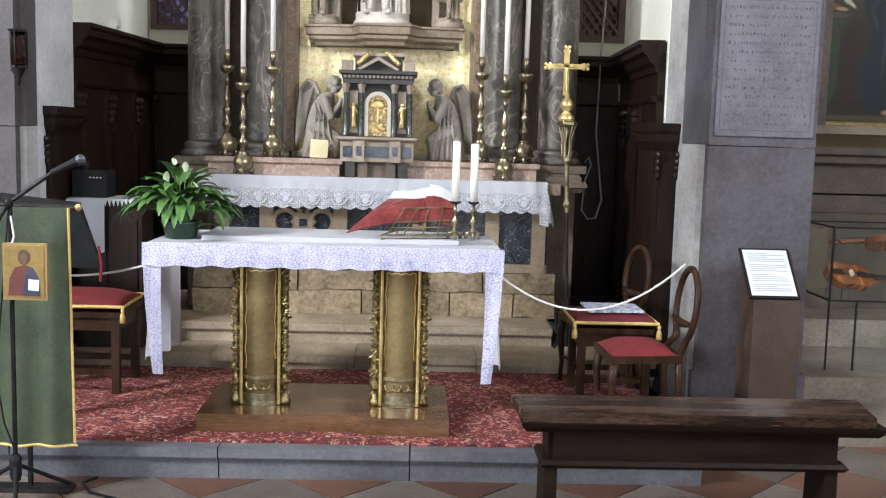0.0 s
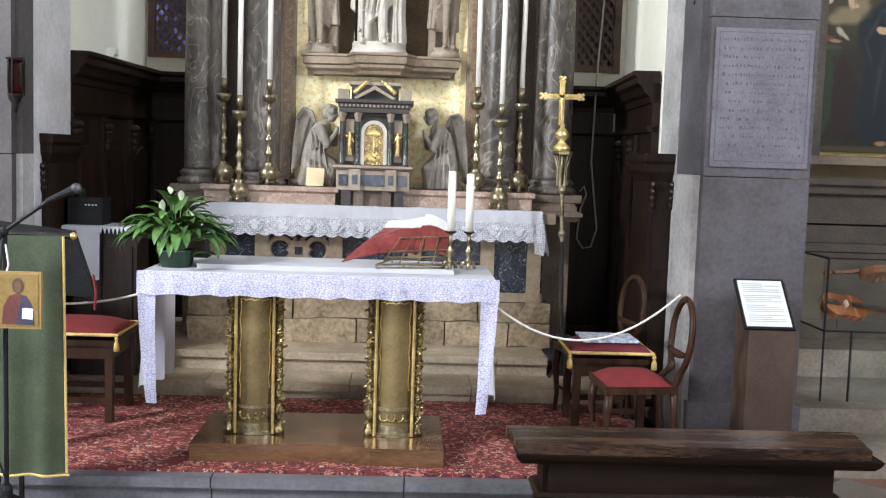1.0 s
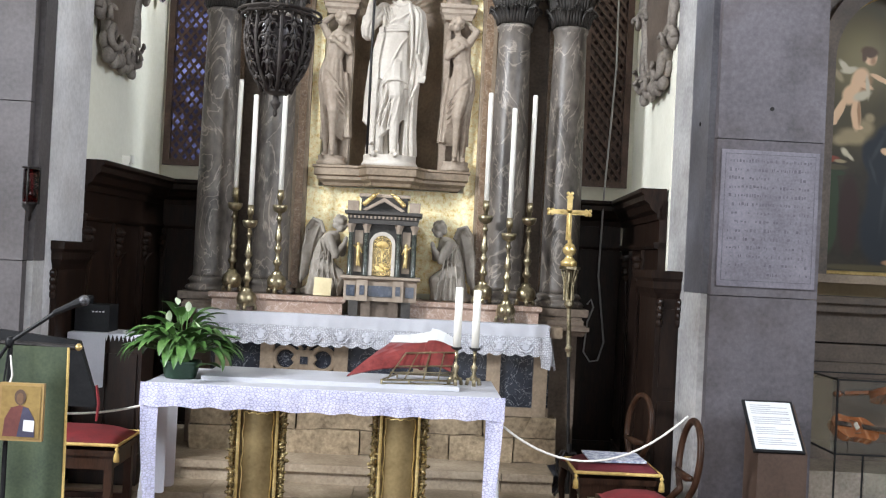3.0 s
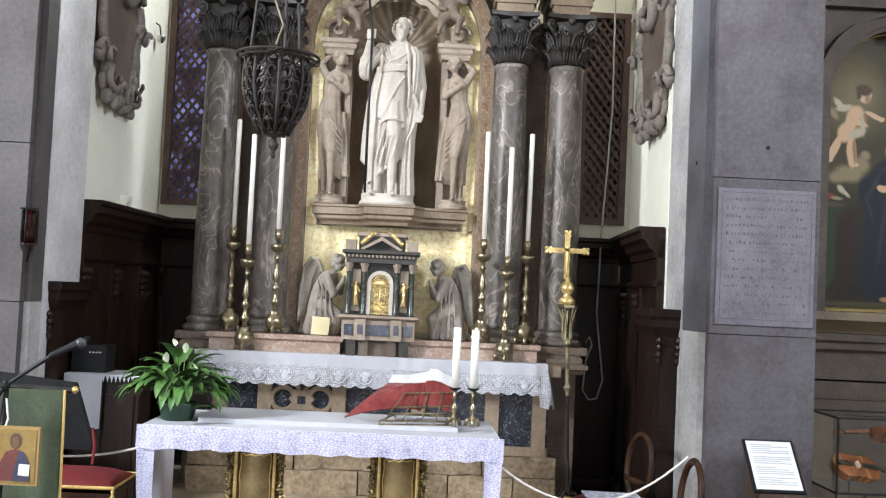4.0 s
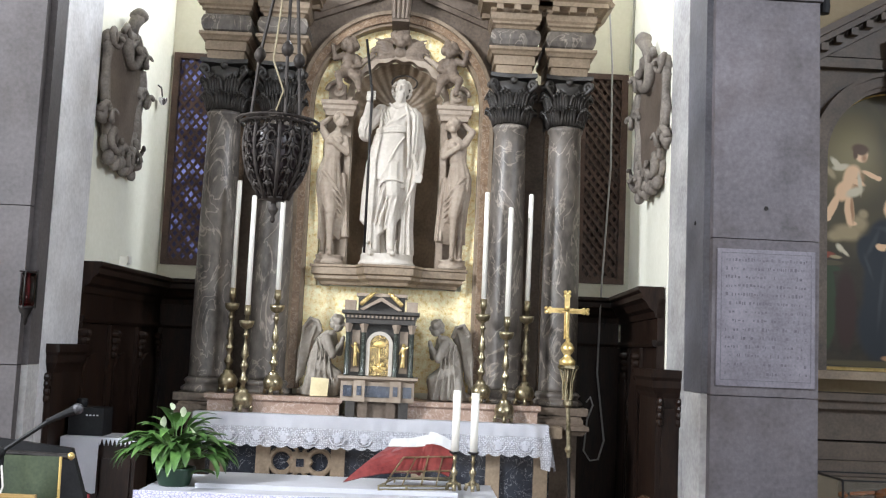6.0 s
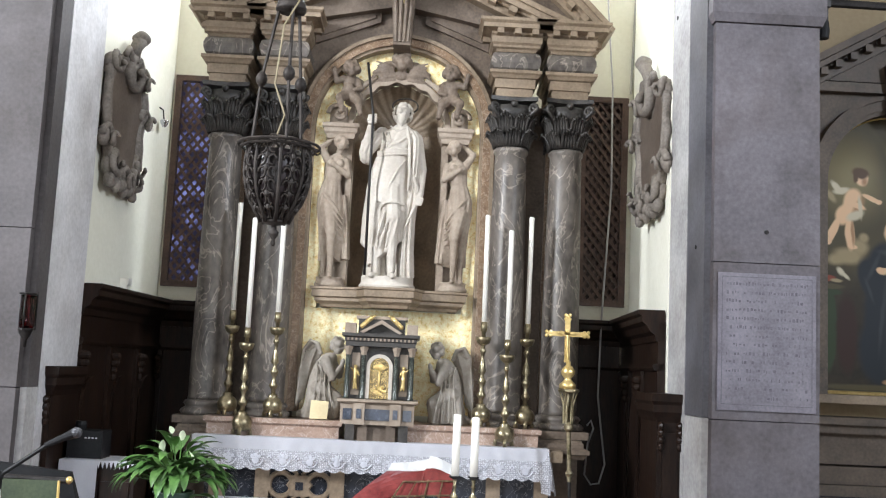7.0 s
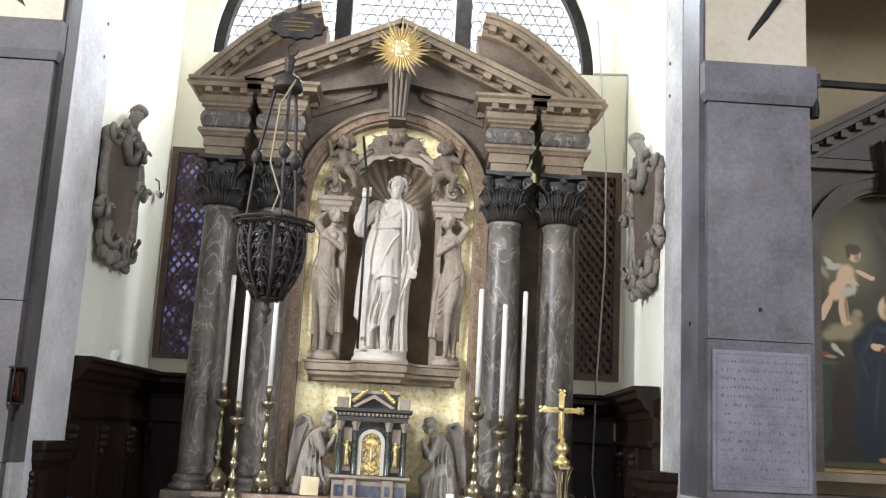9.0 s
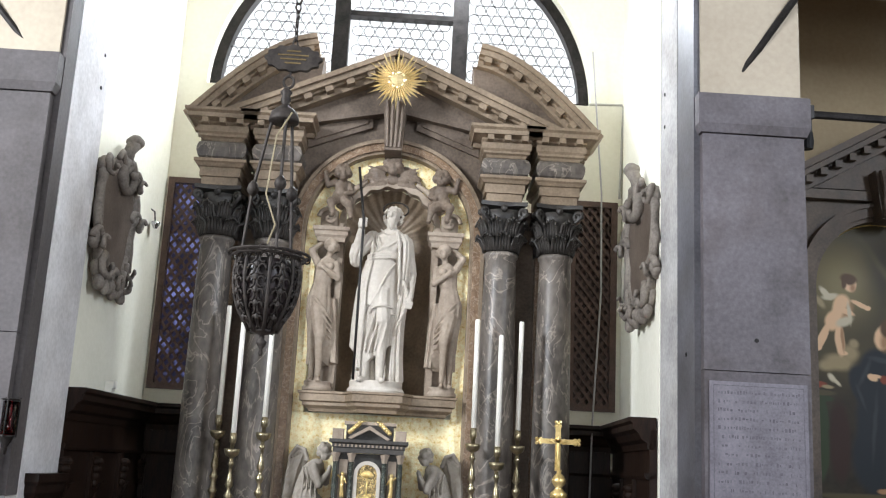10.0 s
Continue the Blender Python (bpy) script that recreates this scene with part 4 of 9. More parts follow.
def folds(n, a0, a1, top, bottom, sx0, sy0, sx1, sy1, cx=0.0, r=0.011, drift=0.25, seed=1):
    """Drapery ridges that run down a robe between two angles."""
    rnd = random.Random(seed)
    out = []
    for k in range(n):
        a = radians(a0 + (a1 - a0) * (k + rnd.random() * 0.7) / n)
        d = (rnd.random() - 0.5) * drift
        z1 = bottom + (top - bottom) * 0.25 * rnd.random()
        pts = []
        for q in range(7):
            u = q / 6
            aa = a + d * u
            pts.append((cx + (sx0 + (sx1 - sx0) * u) * math.cos(aa), (sy0 + (sy1 - sy0) * u) * math.sin(aa), top + (z1 - top) * u))
        out.append(("t", pts, [r * 1.35 * (0.5 + 0.6 * math.sin(math.pi * (0.15 + 0.8 * q / 6))) for q in range(7)]))
    return out


def head(c, s=1.0, hair=True, turn=0, seed=3):
    """A carved head with hair, brow and nose."""
    x, y, z = c
    out = [("e", (x, y, z), (0.048 * s, 0.058 * s, 0.068 * s), (0, 0, turn)), ("e", (x, y - 0.03 * s, z - 0.035 * s), (0.033 * s, 0.032 * s, 0.034 * s))]
    t = radians(turn)
    nose = (x + 0.058 * s * math.sin(t), y - 0.058 * s * math.cos(t), z - 0.006 * s)
    out.append(("e", nose, (0.009 * s, 0.012 * s, 0.018 * s)))
    if hair:
        rnd = random.Random(seed)
        for k in range(30):
            a = rnd.uniform(-0.25 * math.pi, 1.25 * math.pi) + t
            e = rnd.uniform(-0.5, 1.2)
            out.append(("e", (x + 0.052 * s * math.cos(a) * math.cos(e), y + 0.052 * s * math.sin(a) * math.cos(e) + 0.006, z + 0.012 * s + 0.064 * s * math.sin(e)), (0.017 + 0.007 * (k % 3)) * s))
    return out


saint = [
    # tunic above the sash
    ("l", [(1.080, 0.046, 0.0, 0.034, 0.036), (1.050, 0.044, 0.0, 0.074, 0.055), (1.015, 0.036, 0.0, 0.128, 0.074), (0.955, 0.026, -0.006, 0.124, 0.086), (0.90, 0.010, -0.006, 0.110, 0.084), (0.845, 0.0, 0.0, 0.105, 0.078)], [(7, 0.01, 0.03, 0.4, 1.5), (17, 0.004, 0.012, 2.0, -1.0)]),
    # smooth front of the tunic to the knee
    ("l", [(0.870, 0.0, 0.0, 0.106, 0.080), (0.76, -0.008, -0.002, 0.124, 0.094), (0.62, -0.014, -0.012, 0.134, 0.104), (0.49, -0.006, -0.016, 0.132, 0.104)], [(7, 0.010, 0.022, 2.6, 0.8), (15, 0.004, 0.010, 0.4, -0.5)], lambda a: 0.03 * math.sin(2 * a)),
    # fuller skirt below, its hem rising to one side
    ("l", [(0.58, -0.018, -0.004, 0.136, 0.094), (0.42, -0.022, -0.010, 0.140, 0.098), (0.28, -0.026, -0.012, 0.134, 0.094), (0.17, -0.028, -0.012, 0.130, 0.090)], [(9, 0.03, 0.09, 0.9, 0.9), (19, 0.01, 0.03, 2.2, -0.4)], lambda a: 0.10 * math.cos(a)),
    # mantle hanging at the staff side, and its foot
    ("l", [(0.84, -0.100, 0.0, 0.026, 0.046), (0.64, -0.138, 0.0, 0.036, 0.062), (0.42, -0.150, -0.006, 0.042, 0.066), (0.20, -0.152, -0.006, 0.046, 0.066)], [(5, 0.06, 0.10, 0.3, 0.5), (11, 0.02, 0.04, 0.8, 0.2)], lambda a: -0.04 * math.cos(a)),
    ("l", [(0.34, -0.080, 0.015, 0.075, 0.060), (0.16, -0.082, 0.018, 0.080, 0.062), (0.02, -0.080, 0.018, 0.092, 0.066)], [(8, 0.07, 0.13, 0.7, 0.4)]),
    # cloak over one shoulder, down to the ground
    ("l", [(1.035, 0.112, 0.005, 0.050, 0.056), (0.975, 0.146, -0.004, 0.044, 0.070), (0.85, 0.150, -0.010, 0.042, 0.076), (0.70, 0.142, -0.008, 0.044, 0.074), (0.56, 0.138, 0.0, 0.048, 0.072), (0.40, 0.118, 0.010, 0.056, 0.072), (0.20, 0.112, 0.015, 0.062, 0.074), (0.02, 0.116, 0.02, 0.072, 0.078)], [(5, 0.05, 0.11, 0.3, 0.6), (11, 0.02, 0.05, 1.0, -0.5)]),
    ("t", [(0.085, -0.060, 1.045), (0.105, -0.082, 0.95), (0.110, -0.088, 0.84), (0.118, -0.088, 0.72), (0.112, -0.086, 0.60)], [0.009, 0.011, 0.012, 0.012, 0.008]),
    ("t", [(0.150, -0.076, 0.70), (0.175, -0.070, 0.62), (0.170, -0.070, 0.52), (0.140, -0.075, 0.44), (0.110, -0.085, 0.36)], [0.010, 0.014, 0.014, 0.012, 0.006]),
    ("e", (0.045, 0.0, 1.09), (0.036, 0.036, 0.06)),
    # sash in three strands
    *[("t", [(0.010 + (0.119 + 0.004 * math.sin(3 * k + q)) * math.cos(k * math.pi / 12), (0.088 + 0.003 * math.cos(2 * k + q)) * math.sin(k * math.pi / 12), 0.868 + 0.016 * q + 0.010 * math.cos(k * math.pi / 12)) for k in range(25)], 0.0085) for q in (-1, 0, 1)],
    # folds drawn from the shoulder to the sash, and a rounded neckline
    ("t", [(-0.03 + 0.012 * k, -0.055 - 0.016 * math.sin(k * math.pi / 10), 1.055 - 0.035 * math.sin(k * math.pi / 10)) for k in range(11)], 0.007),
    *[("t", [(0.115 - 0.012 * q, -0.060, 1.01 - 0.012 * q), (0.075 - 0.016 * q, -0.086, 0.965 - 0.01 * q), (0.02 - 0.014 * q, -0.092, 0.925), (-0.04, -0.082, 0.900 - 0.004 * q)], 0.0055) for q in range(3)],
    *[("t", [(-0.085 + 0.02 * q, -0.055 - 0.008 * q, 1.01), (-0.070 + 0.022 * q, -0.078 - 0.004 * q, 0.95), (-0.045 + 0.02 * q, -0.082, 0.895)], 0.0055) for q in range(3)],
    # raised arm, hanging sleeve and hand
    ("c", (-0.085, 0, 1.005), (-0.195, -0.02, 0.87), 0.052, 0.046), ("c", (-0.195, -0.02, 0.87), (-0.162, -0.105, 1.03), 0.040, 0.025),
    ("l", [(1.01, -0.130, -0.025, 0.040, 0.05), (0.94, -0.175, -0.028, 0.052, 0.055), (0.86, -0.190, -0.03, 0.048, 0.056), (0.81, -0.188, -0.02, 0.040, 0.045), (0.79, -0.175, -0.01, 0.030, 0.03)], [(6, 0.05, 0.16, 0.5, 1.2)]),
    ("e", (-0.160, -0.125, 1.07), (0.028, 0.026, 0.034)), *[("c", (-0.175, -0.150, 1.045 + 0.017 * q), (-0.128, -0.152, 1.052 + 0.017 * q), 0.0095, 0.0085) for q in range(4)],
    # lowered hand that gathers the cloak
    ("c", (0.155, 0.0, 0.98), (0.200, 0.01, 0.76), 0.044, 0.036), ("c", (0.200, 0.01, 0.76), (0.198, -0.060, 0.585), 0.034, 0.023), ("e", (0.190, -0.072, 0.550), (0.030, 0.024, 0.042)), *[("c", (0.172 + 0.014 * q, -0.092, 0.55), (0.168 + 0.012 * q, -0.088, 0.510), 0.008, 0.007) for q in range(4)],
    # advanced knee under the mantle, shin and feet
    ("c", (0.010, -0.050, 0.62), (0.022, -0.082, 0.42), 0.068, 0.054), ("c", (0.022, -0.080, 0.40), (0.022, -0.070, 0.05), 0.044, 0.028), ("c", (0.022, -0.070, 0.022), (0.040, -0.150, 0.012), 0.026, 0.018),
    ("c", (-0.085, -0.06, 0.20), (-0.085, -0.06, 0.03), 0.034, 0.026), ("c", (-0.085, -0.065, 0.020), (-0.110, -0.135, 0.012), 0.024, 0.016),
    # drawn folds across the hip, the knee and the skirt
    *[("t", [(0.095 - 0.006 * q, -0.060, 0.83 - 0.012 * q), (0.045 - 0.01 * q, -0.094, 0.76 - 0.02 * q), (-0.005 - 0.012 * q, -0.114, 0.65 - 0.025 * q), (-0.045 - 0.012 * q, -0.112, 0.52 - 0.03 * q)], [0.003, 0.0055, 0.006, 0.003]) for q in (0, 2, 4)],
    ("t", [(-0.085, -0.100, 0.47), (-0.03, -0.128, 0.51), (0.035, -0.130, 0.515), (0.10, -0.098, 0.50)], [0.005, 0.008, 0.008, 0.006]),
    *[("t", [(0.055 - 0.03 * q, -0.118, 0.47), (0.050 - 0.034 * q, -0.118, 0.38), (0.030 - 0.036 * q, -0.112, 0.28), (0.015 - 0.036 * q, -0.105, 0.21 - 0.006 * q)], [0.004, 0.007, 0.008, 0.005]) for q in range(4)],
]
HX_, HZ_ = 0.050, 1.165
saint += [("e", (HX_, -0.012, HZ_), (0.047, 0.056, 0.066), (0, 0, -18)), ("e", (HX_ - 0.014, -0.066, HZ_ - 0.002), (0.0085, 0.014, 0.021)), ("e", (HX_ - 0.008, -0.050, HZ_ - 0.055), (0.030, 0.028, 0.040)), ("e", (HX_ - 0.012, -0.066, HZ_ - 0.040), (0.016, 0.010, 0.007)),
          ("e", (HX_ - 0.030, -0.052, HZ_ + 0.024), (0.018, 0.012, 0.007)), ("e", (HX_ + 0.010, -0.060, HZ_ + 0.024), (0.018, 0.012, 0.007)), ("e", (HX_ - 0.034, -0.046, HZ_ - 0.018), (0.012, 0.012, 0.014)), ("e", (HX_ + 0.014, -0.054, HZ_ - 0.018), (0.012, 0.012, 0.014)),
          ("e", (HX_ - 0.010, -0.058, HZ_ - 0.080), (0.018, 0.016, 0.026))]
for k in range(70):
    q = random.Random(k + 3)
    a, e = q.uniform(-0.2, math.pi + 0.2), q.uniform(-0.9, 1.5)
    p0 = Vector((HX_ + 0.058 * math.cos(a) * math.cos(e), 0.008 + 0.052 * math.sin(a) * math.cos(e), HZ_ + 0.014 + 0.066 * math.sin(e)))
    saint.append(("t", [p0, p0 + Vector((0.010 * math.cos(a), 0.008 * math.sin(a), -0.016)), p0 + Vector((0.002 * math.cos(a), 0.004, -0.036))], [0.006, 0.011, 0.005]))
SZ = 1.02
carve("statue", saint + [("r", [(0.175, -0.075), (0.185, -0.05), (0.17, -0.03), (0.17, 0.012)], (0, 0, 0), 1.05, 0.8, 0, 4)], statue_marble,
      "white marble statue of a robed bearded saint on a low plinth", at=(CX - 0.02, 6.97, 2.35), size=SZ, voxel=0.0042)
st = bmesh.new()
tube([(CX - 0.172, 6.84, 2.36), (CX - 0.172, 6.82, 2.95), (CX - 0.170, 6.805, 3.46), (CX - 0.225, 6.80, 3.84)], 0.009, 8, bm=st)
solid("staff", st, iron, "thin dark staff held by the marble saint", "staff", smooth=True)
hb = bmesh.new()
tube([(CX + 0.045 + 0.09 * math.cos(k * math.pi / 12), 7.02 + 0.02 * math.sin(k * math.pi / 12), 3.60 + 0.06 * math.sin(k * math.pi / 12)) for k in range(25)], 0.006, 6, bm=hb)
solid("halo", hb, bronze, "thin dark metal halo ring behind the saint's head", "halo", smooth=True)

maiden = [
    # gown that sways over the hip, with a slit at the bare leg
    ("l", [(0.70, 0.020, 0.0, 0.062, 0.044), (0.60, 0.030, -0.004, 0.086, 0.058), (0.50, 0.026, -0.008, 0.092, 0.062), (0.36, 0.010, -0.006, 0.088, 0.058), (0.22, -0.002, 0.0, 0.090, 0.054), (0.12, -0.006, 0.004, 0.098, 0.052)], [(8, 0.02, 0.13, 0.4, 2.2), (17, 0.01, 0.04, 1.4, 1.0)], lambda a: 0.16 * max(0.0, -math.sin(a + 0.5)) ** 2),
    ("l", [(0.895, -0.010, 0.0, 0.028, 0.026), (0.865, -0.008, 0.0, 0.064, 0.040), (0.82, -0.004, -0.004, 0.078, 0.050), (0.76, 0.004, -0.004, 0.070, 0.048), (0.69, 0.018, 0.0, 0.060, 0.044)], [(9, 0.0, 0.03, 0.3, 1.0)]),
    ("e", (-0.032, -0.046, 0.825), (0.030, 0.022, 0.028)), ("e", (0.030, -0.046, 0.820), (0.030, 0.022, 0.028)),
    ("c", (-0.012, 0.0, 0.88), (-0.028, -0.012, 0.93), 0.023, 0.023),
    # arm folded over the breast, arm raised behind the head
    ("c", (-0.070, 0, 0.845), (-0.092, -0.035, 0.74), 0.031, 0.025), ("c", (-0.092, -0.035, 0.74), (0.0, -0.072, 0.80), 0.024, 0.017), ("e", (0.014, -0.072, 0.81), 0.021),
    ("c", (0.060, 0, 0.855), (0.108, -0.008, 0.935), 0.031, 0.025), ("c", (0.108, -0.008, 0.935), (0.030, 0.0, 1.005), 0.023, 0.017),
    # forward thigh, bare shin and feet
    ("c", (0.030, -0.035, 0.50), (0.000, -0.070, 0.32), 0.056, 0.040), ("c", (0.000, -0.070, 0.32), (-0.004, -0.045, 0.05), 0.033, 0.019), ("c", (-0.004, -0.045, 0.02), (-0.012, -0.095, 0.01), 0.018, 0.013),
    ("c", (0.045, -0.01, 0.25), (0.045, -0.01, 0.03), 0.030, 0.020), ("c", (0.045, -0.02, 0.018), (0.058, -0.065, 0.01), 0.017, 0.012),
    # drapery thrown across the hip
    *[("t", [(0.100 - 0.004 * q, -0.02, 0.63 - 0.04 * q), (0.05, -0.066, 0.58 - 0.045 * q), (-0.02, -0.072, 0.50 - 0.045 * q), (-0.078, -0.040, 0.42 - 0.04 * q)], [0.006, 0.011, 0.011, 0.006]) for q in range(4)],
    ("l", [(0.60, -0.070, 0.02, 0.022, 0.03), (0.40, -0.094, 0.02, 0.026, 0.034), (0.14, -0.104, 0.02, 0.034, 0.038)], [(5, 0.08, 0.18, 0.4, 0.6)]),
    ("r", [(0.10, -0.06), (0.105, -0.04), (0.09, -0.02), (0.095, 0.008)], (0, 0, 0), 1.0, 0.7, 0, 4),
] + head((-0.036, -0.022, 0.975), 0.84, True, -30, 4)
for s in (-1, 1):
    carve("statue", maiden, relief_marble, "carved grey brown marble maiden beside the niche", group="maidens of the niche", at=(NX + s * 0.43, 6.995, 2.34), flip=s, size=0.985, voxel=0.005)

angel = [
    # gown gathered round the kneeling legs
    ("l", [(0.30, -0.020, 0.0, 0.070, 0.062), (0.22, -0.020, -0.004, 0.088, 0.080), (0.13, -0.006, -0.010, 0.112, 0.100), (0.05, 0.0, -0.012, 0.138, 0.110), (0.0, 0.0, -0.012, 0.146, 0.112)], [(9, 0.02, 0.10, 0.5, 1.8), (19, 0.01, 0.03, 0.8, 0.8)]),
    # leaning back and shoulders
    ("l", [(0.455, 0.046, -0.004, 0.026, 0.026), (0.43, 0.036, 0.0, 0.056, 0.060), (0.39, 0.022, 0.0, 0.074, 0.082), (0.33, 0.000, 0.0, 0.076, 0.078), (0.27, -0.020, 0.0, 0.072, 0.066)], [(8, 0.01, 0.05, 0.2, 1.2), (15, 0.005, 0.02, 1.2, 0.0)]),
    ("c", (-0.01, -0.045, 0.20), (0.105, -0.055, 0.135), 0.070, 0.050), ("c", (0.105, -0.055, 0.13), (0.085, -0.05, 0.03), 0.048, 0.045), ("c", (-0.06, 0.0, 0.05), (-0.15, 0.01, 0.022), 0.050, 0.026),
    # bent arms with joined hands
    ("c", (0.030, -0.075, 0.40), (0.075, -0.090, 0.285), 0.034, 0.029), ("c", (0.075, -0.090, 0.285), (0.128, -0.040, 0.365), 0.026, 0.018), ("e", (0.134, -0.030, 0.385), (0.017, 0.022, 0.036), (0, 15, 0)),
    ("c", (0.055, 0.06, 0.40), (0.110, 0.05, 0.30), 0.032, 0.026), ("c", (0.110, 0.05, 0.30), (0.130, -0.01, 0.37), 0.024, 0.017),
    # folded wing with long feathers
    ("e", (-0.085, 0.058, 0.445), (0.062, 0.026, 0.085), (0, 25, 0)), ("e", (-0.118, 0.058, 0.34), (0.058, 0.022, 0.17), (0, 12, 0)),
    *[("t", [(-0.055 - 0.020 * q, 0.030, 0.50 - 0.012 * q), (-0.095 - 0.016 * q, 0.028, 0.38 - 0.01 * q), (-0.120 - 0.014 * q, 0.034, 0.22 - 0.03 * q), (-0.128 - 0.012 * q, 0.042, 0.13 - 0.015 * q)], [0.009, 0.013, 0.011, 0.005]) for q in range(5)],
    ("t", [(-0.02, 0.03, 0.44), (-0.05, 0.03, 0.515), (-0.10, 0.035, 0.535), (-0.145, 0.04, 0.47), (-0.160, 0.045, 0.34)], [0.014, 0.017, 0.017, 0.015, 0.010]),
    *[("t", [(-0.045 + 0.02 * q, -0.070, 0.40), (-0.03 + 0.026 * q, -0.086, 0.33), (-0.035 + 0.03 * q, -0.098, 0.24), (-0.05 + 0.045 * q, -0.128, 0.10), (-0.06 + 0.055 * q, -0.140, 0.01)], 0.0065) for q in range(4)],
] + head((0.098, -0.016, 0.500), 0.80, True, 60, 14)
carve("angel_statue", angel, angel_marble, "grey marble kneeling angel praying towards the tabernacle", "statue", "kneeling angels", at=(CX - 0.415, 6.85, 1.388), size=0.96, voxel=0.005)
carve("angel_statue", angel, angel_marble, "grey marble kneeling angel praying towards the tabernacle", "statue", "kneeling angels", at=(CX + 0.435, 6.85, 1.388), flip=-1, size=0.95, voxel=0.005)

putto = [
    ("e", (0.0, 0.0, 0.075), (0.058, 0.050, 0.060)), ("e", (0.010, -0.008, 0.150), (0.056, 0.046, 0.056)), ("e", (0.004, -0.028, 0.105), (0.044, 0.034, 0.046)),
    ("c", (-0.040, -0.01, 0.175), (-0.095, -0.025, 0.145), 0.027, 0.023), ("c", (-0.095, -0.025, 0.145), (-0.115, -0.035, 0.215), 0.022, 0.017), ("e", (-0.118, -0.035, 0.232), 0.019),
    ("c", (0.058, -0.01, 0.170), (0.085, -0.035, 0.105), 0.027, 0.023), ("c", (0.085, -0.035, 0.105), (0.040, -0.060, 0.085), 0.021, 0.016),
    ("c", (-0.022, -0.015, 0.05), (-0.070, -0.060, 0.015), 0.042, 0.034), ("c", (-0.070, -0.060, 0.015), (-0.050, -0.055, -0.075), 0.030, 0.019), ("e", (-0.055, -0.068, -0.090), (0.018, 0.030, 0.014)),
    ("c", (0.026, -0.015, 0.05), (0.065, -0.060, 0.005), 0.042, 0.034), ("c", (0.065, -0.060, 0.005), (0.085, -0.055, -0.080), 0.030, 0.019), ("e", (0.085, -0.068, -0.095), (0.018, 0.030, 0.014)),
    ("e", (0.085, 0.03, 0.165), (0.055, 0.016, 0.030), (0, 30, 0)), ("t", [(0.05, 0.0, 0.12), (0.09, -0.01, 0.06), (0.10, -0.01, -0.02)], [0.012, 0.018, 0.010]),
] + head((0.012, -0.028, 0.245), 0.90, True, 0, 5)
for s in (-1, 1):
    carve("putto_statue", putto, putto_marble, "dusty brown marble putto seated on a volute", "statue", "putti of the niche", at=(NX + s * 0.37, 7.0, 3.60), flip=-s, size=0.97, voxel=0.006, turn=-s * 12)
cherub = head((0, -0.01, 0.01), 0.98, True, 0, 8) + [("e", (0, 0.02, -0.08), (0.055, 0.04, 0.045))]
for q in (-1, 1):
    cherub += [("e", (q * 0.105, 0.025, -0.015), (0.080, 0.022, 0.042), (0, q * 18, 0)), ("e", (q * 0.130, 0.03, -0.055), (0.085, 0.022, 0.032), (0, q * 6, 0))]
    cherub += [("t", [(q * 0.05, 0.0, -0.03 - 0.014 * k), (q * (0.12 - 0.006 * k), 0.0, -0.005 - 0.022 * k), (q * (0.19 - 0.006 * k), 0.012, 0.02 - 0.03 * k)], [0.010, 0.012, 0.005]) for k in range(5)]
    cherub += [("t", [(q * (0.16 + 0.05 * (1 - u / 22) * math.cos(u / 3.2)), 0.01, -0.115 + 0.05 * (1 - u / 22) * math.sin(u / 3.2)) for u in range(19)], 0.013), ("c", (q * 0.05, 0.03, -0.11), (q * 0.20, 0.03, -0.14), 0.035, 0.03)]
carve("cherub_carving", cherub, putto_marble, "carved winged cherub head above the niche shell", "carving", at=(NX, 7.02, 3.905), voxel=0.0065)


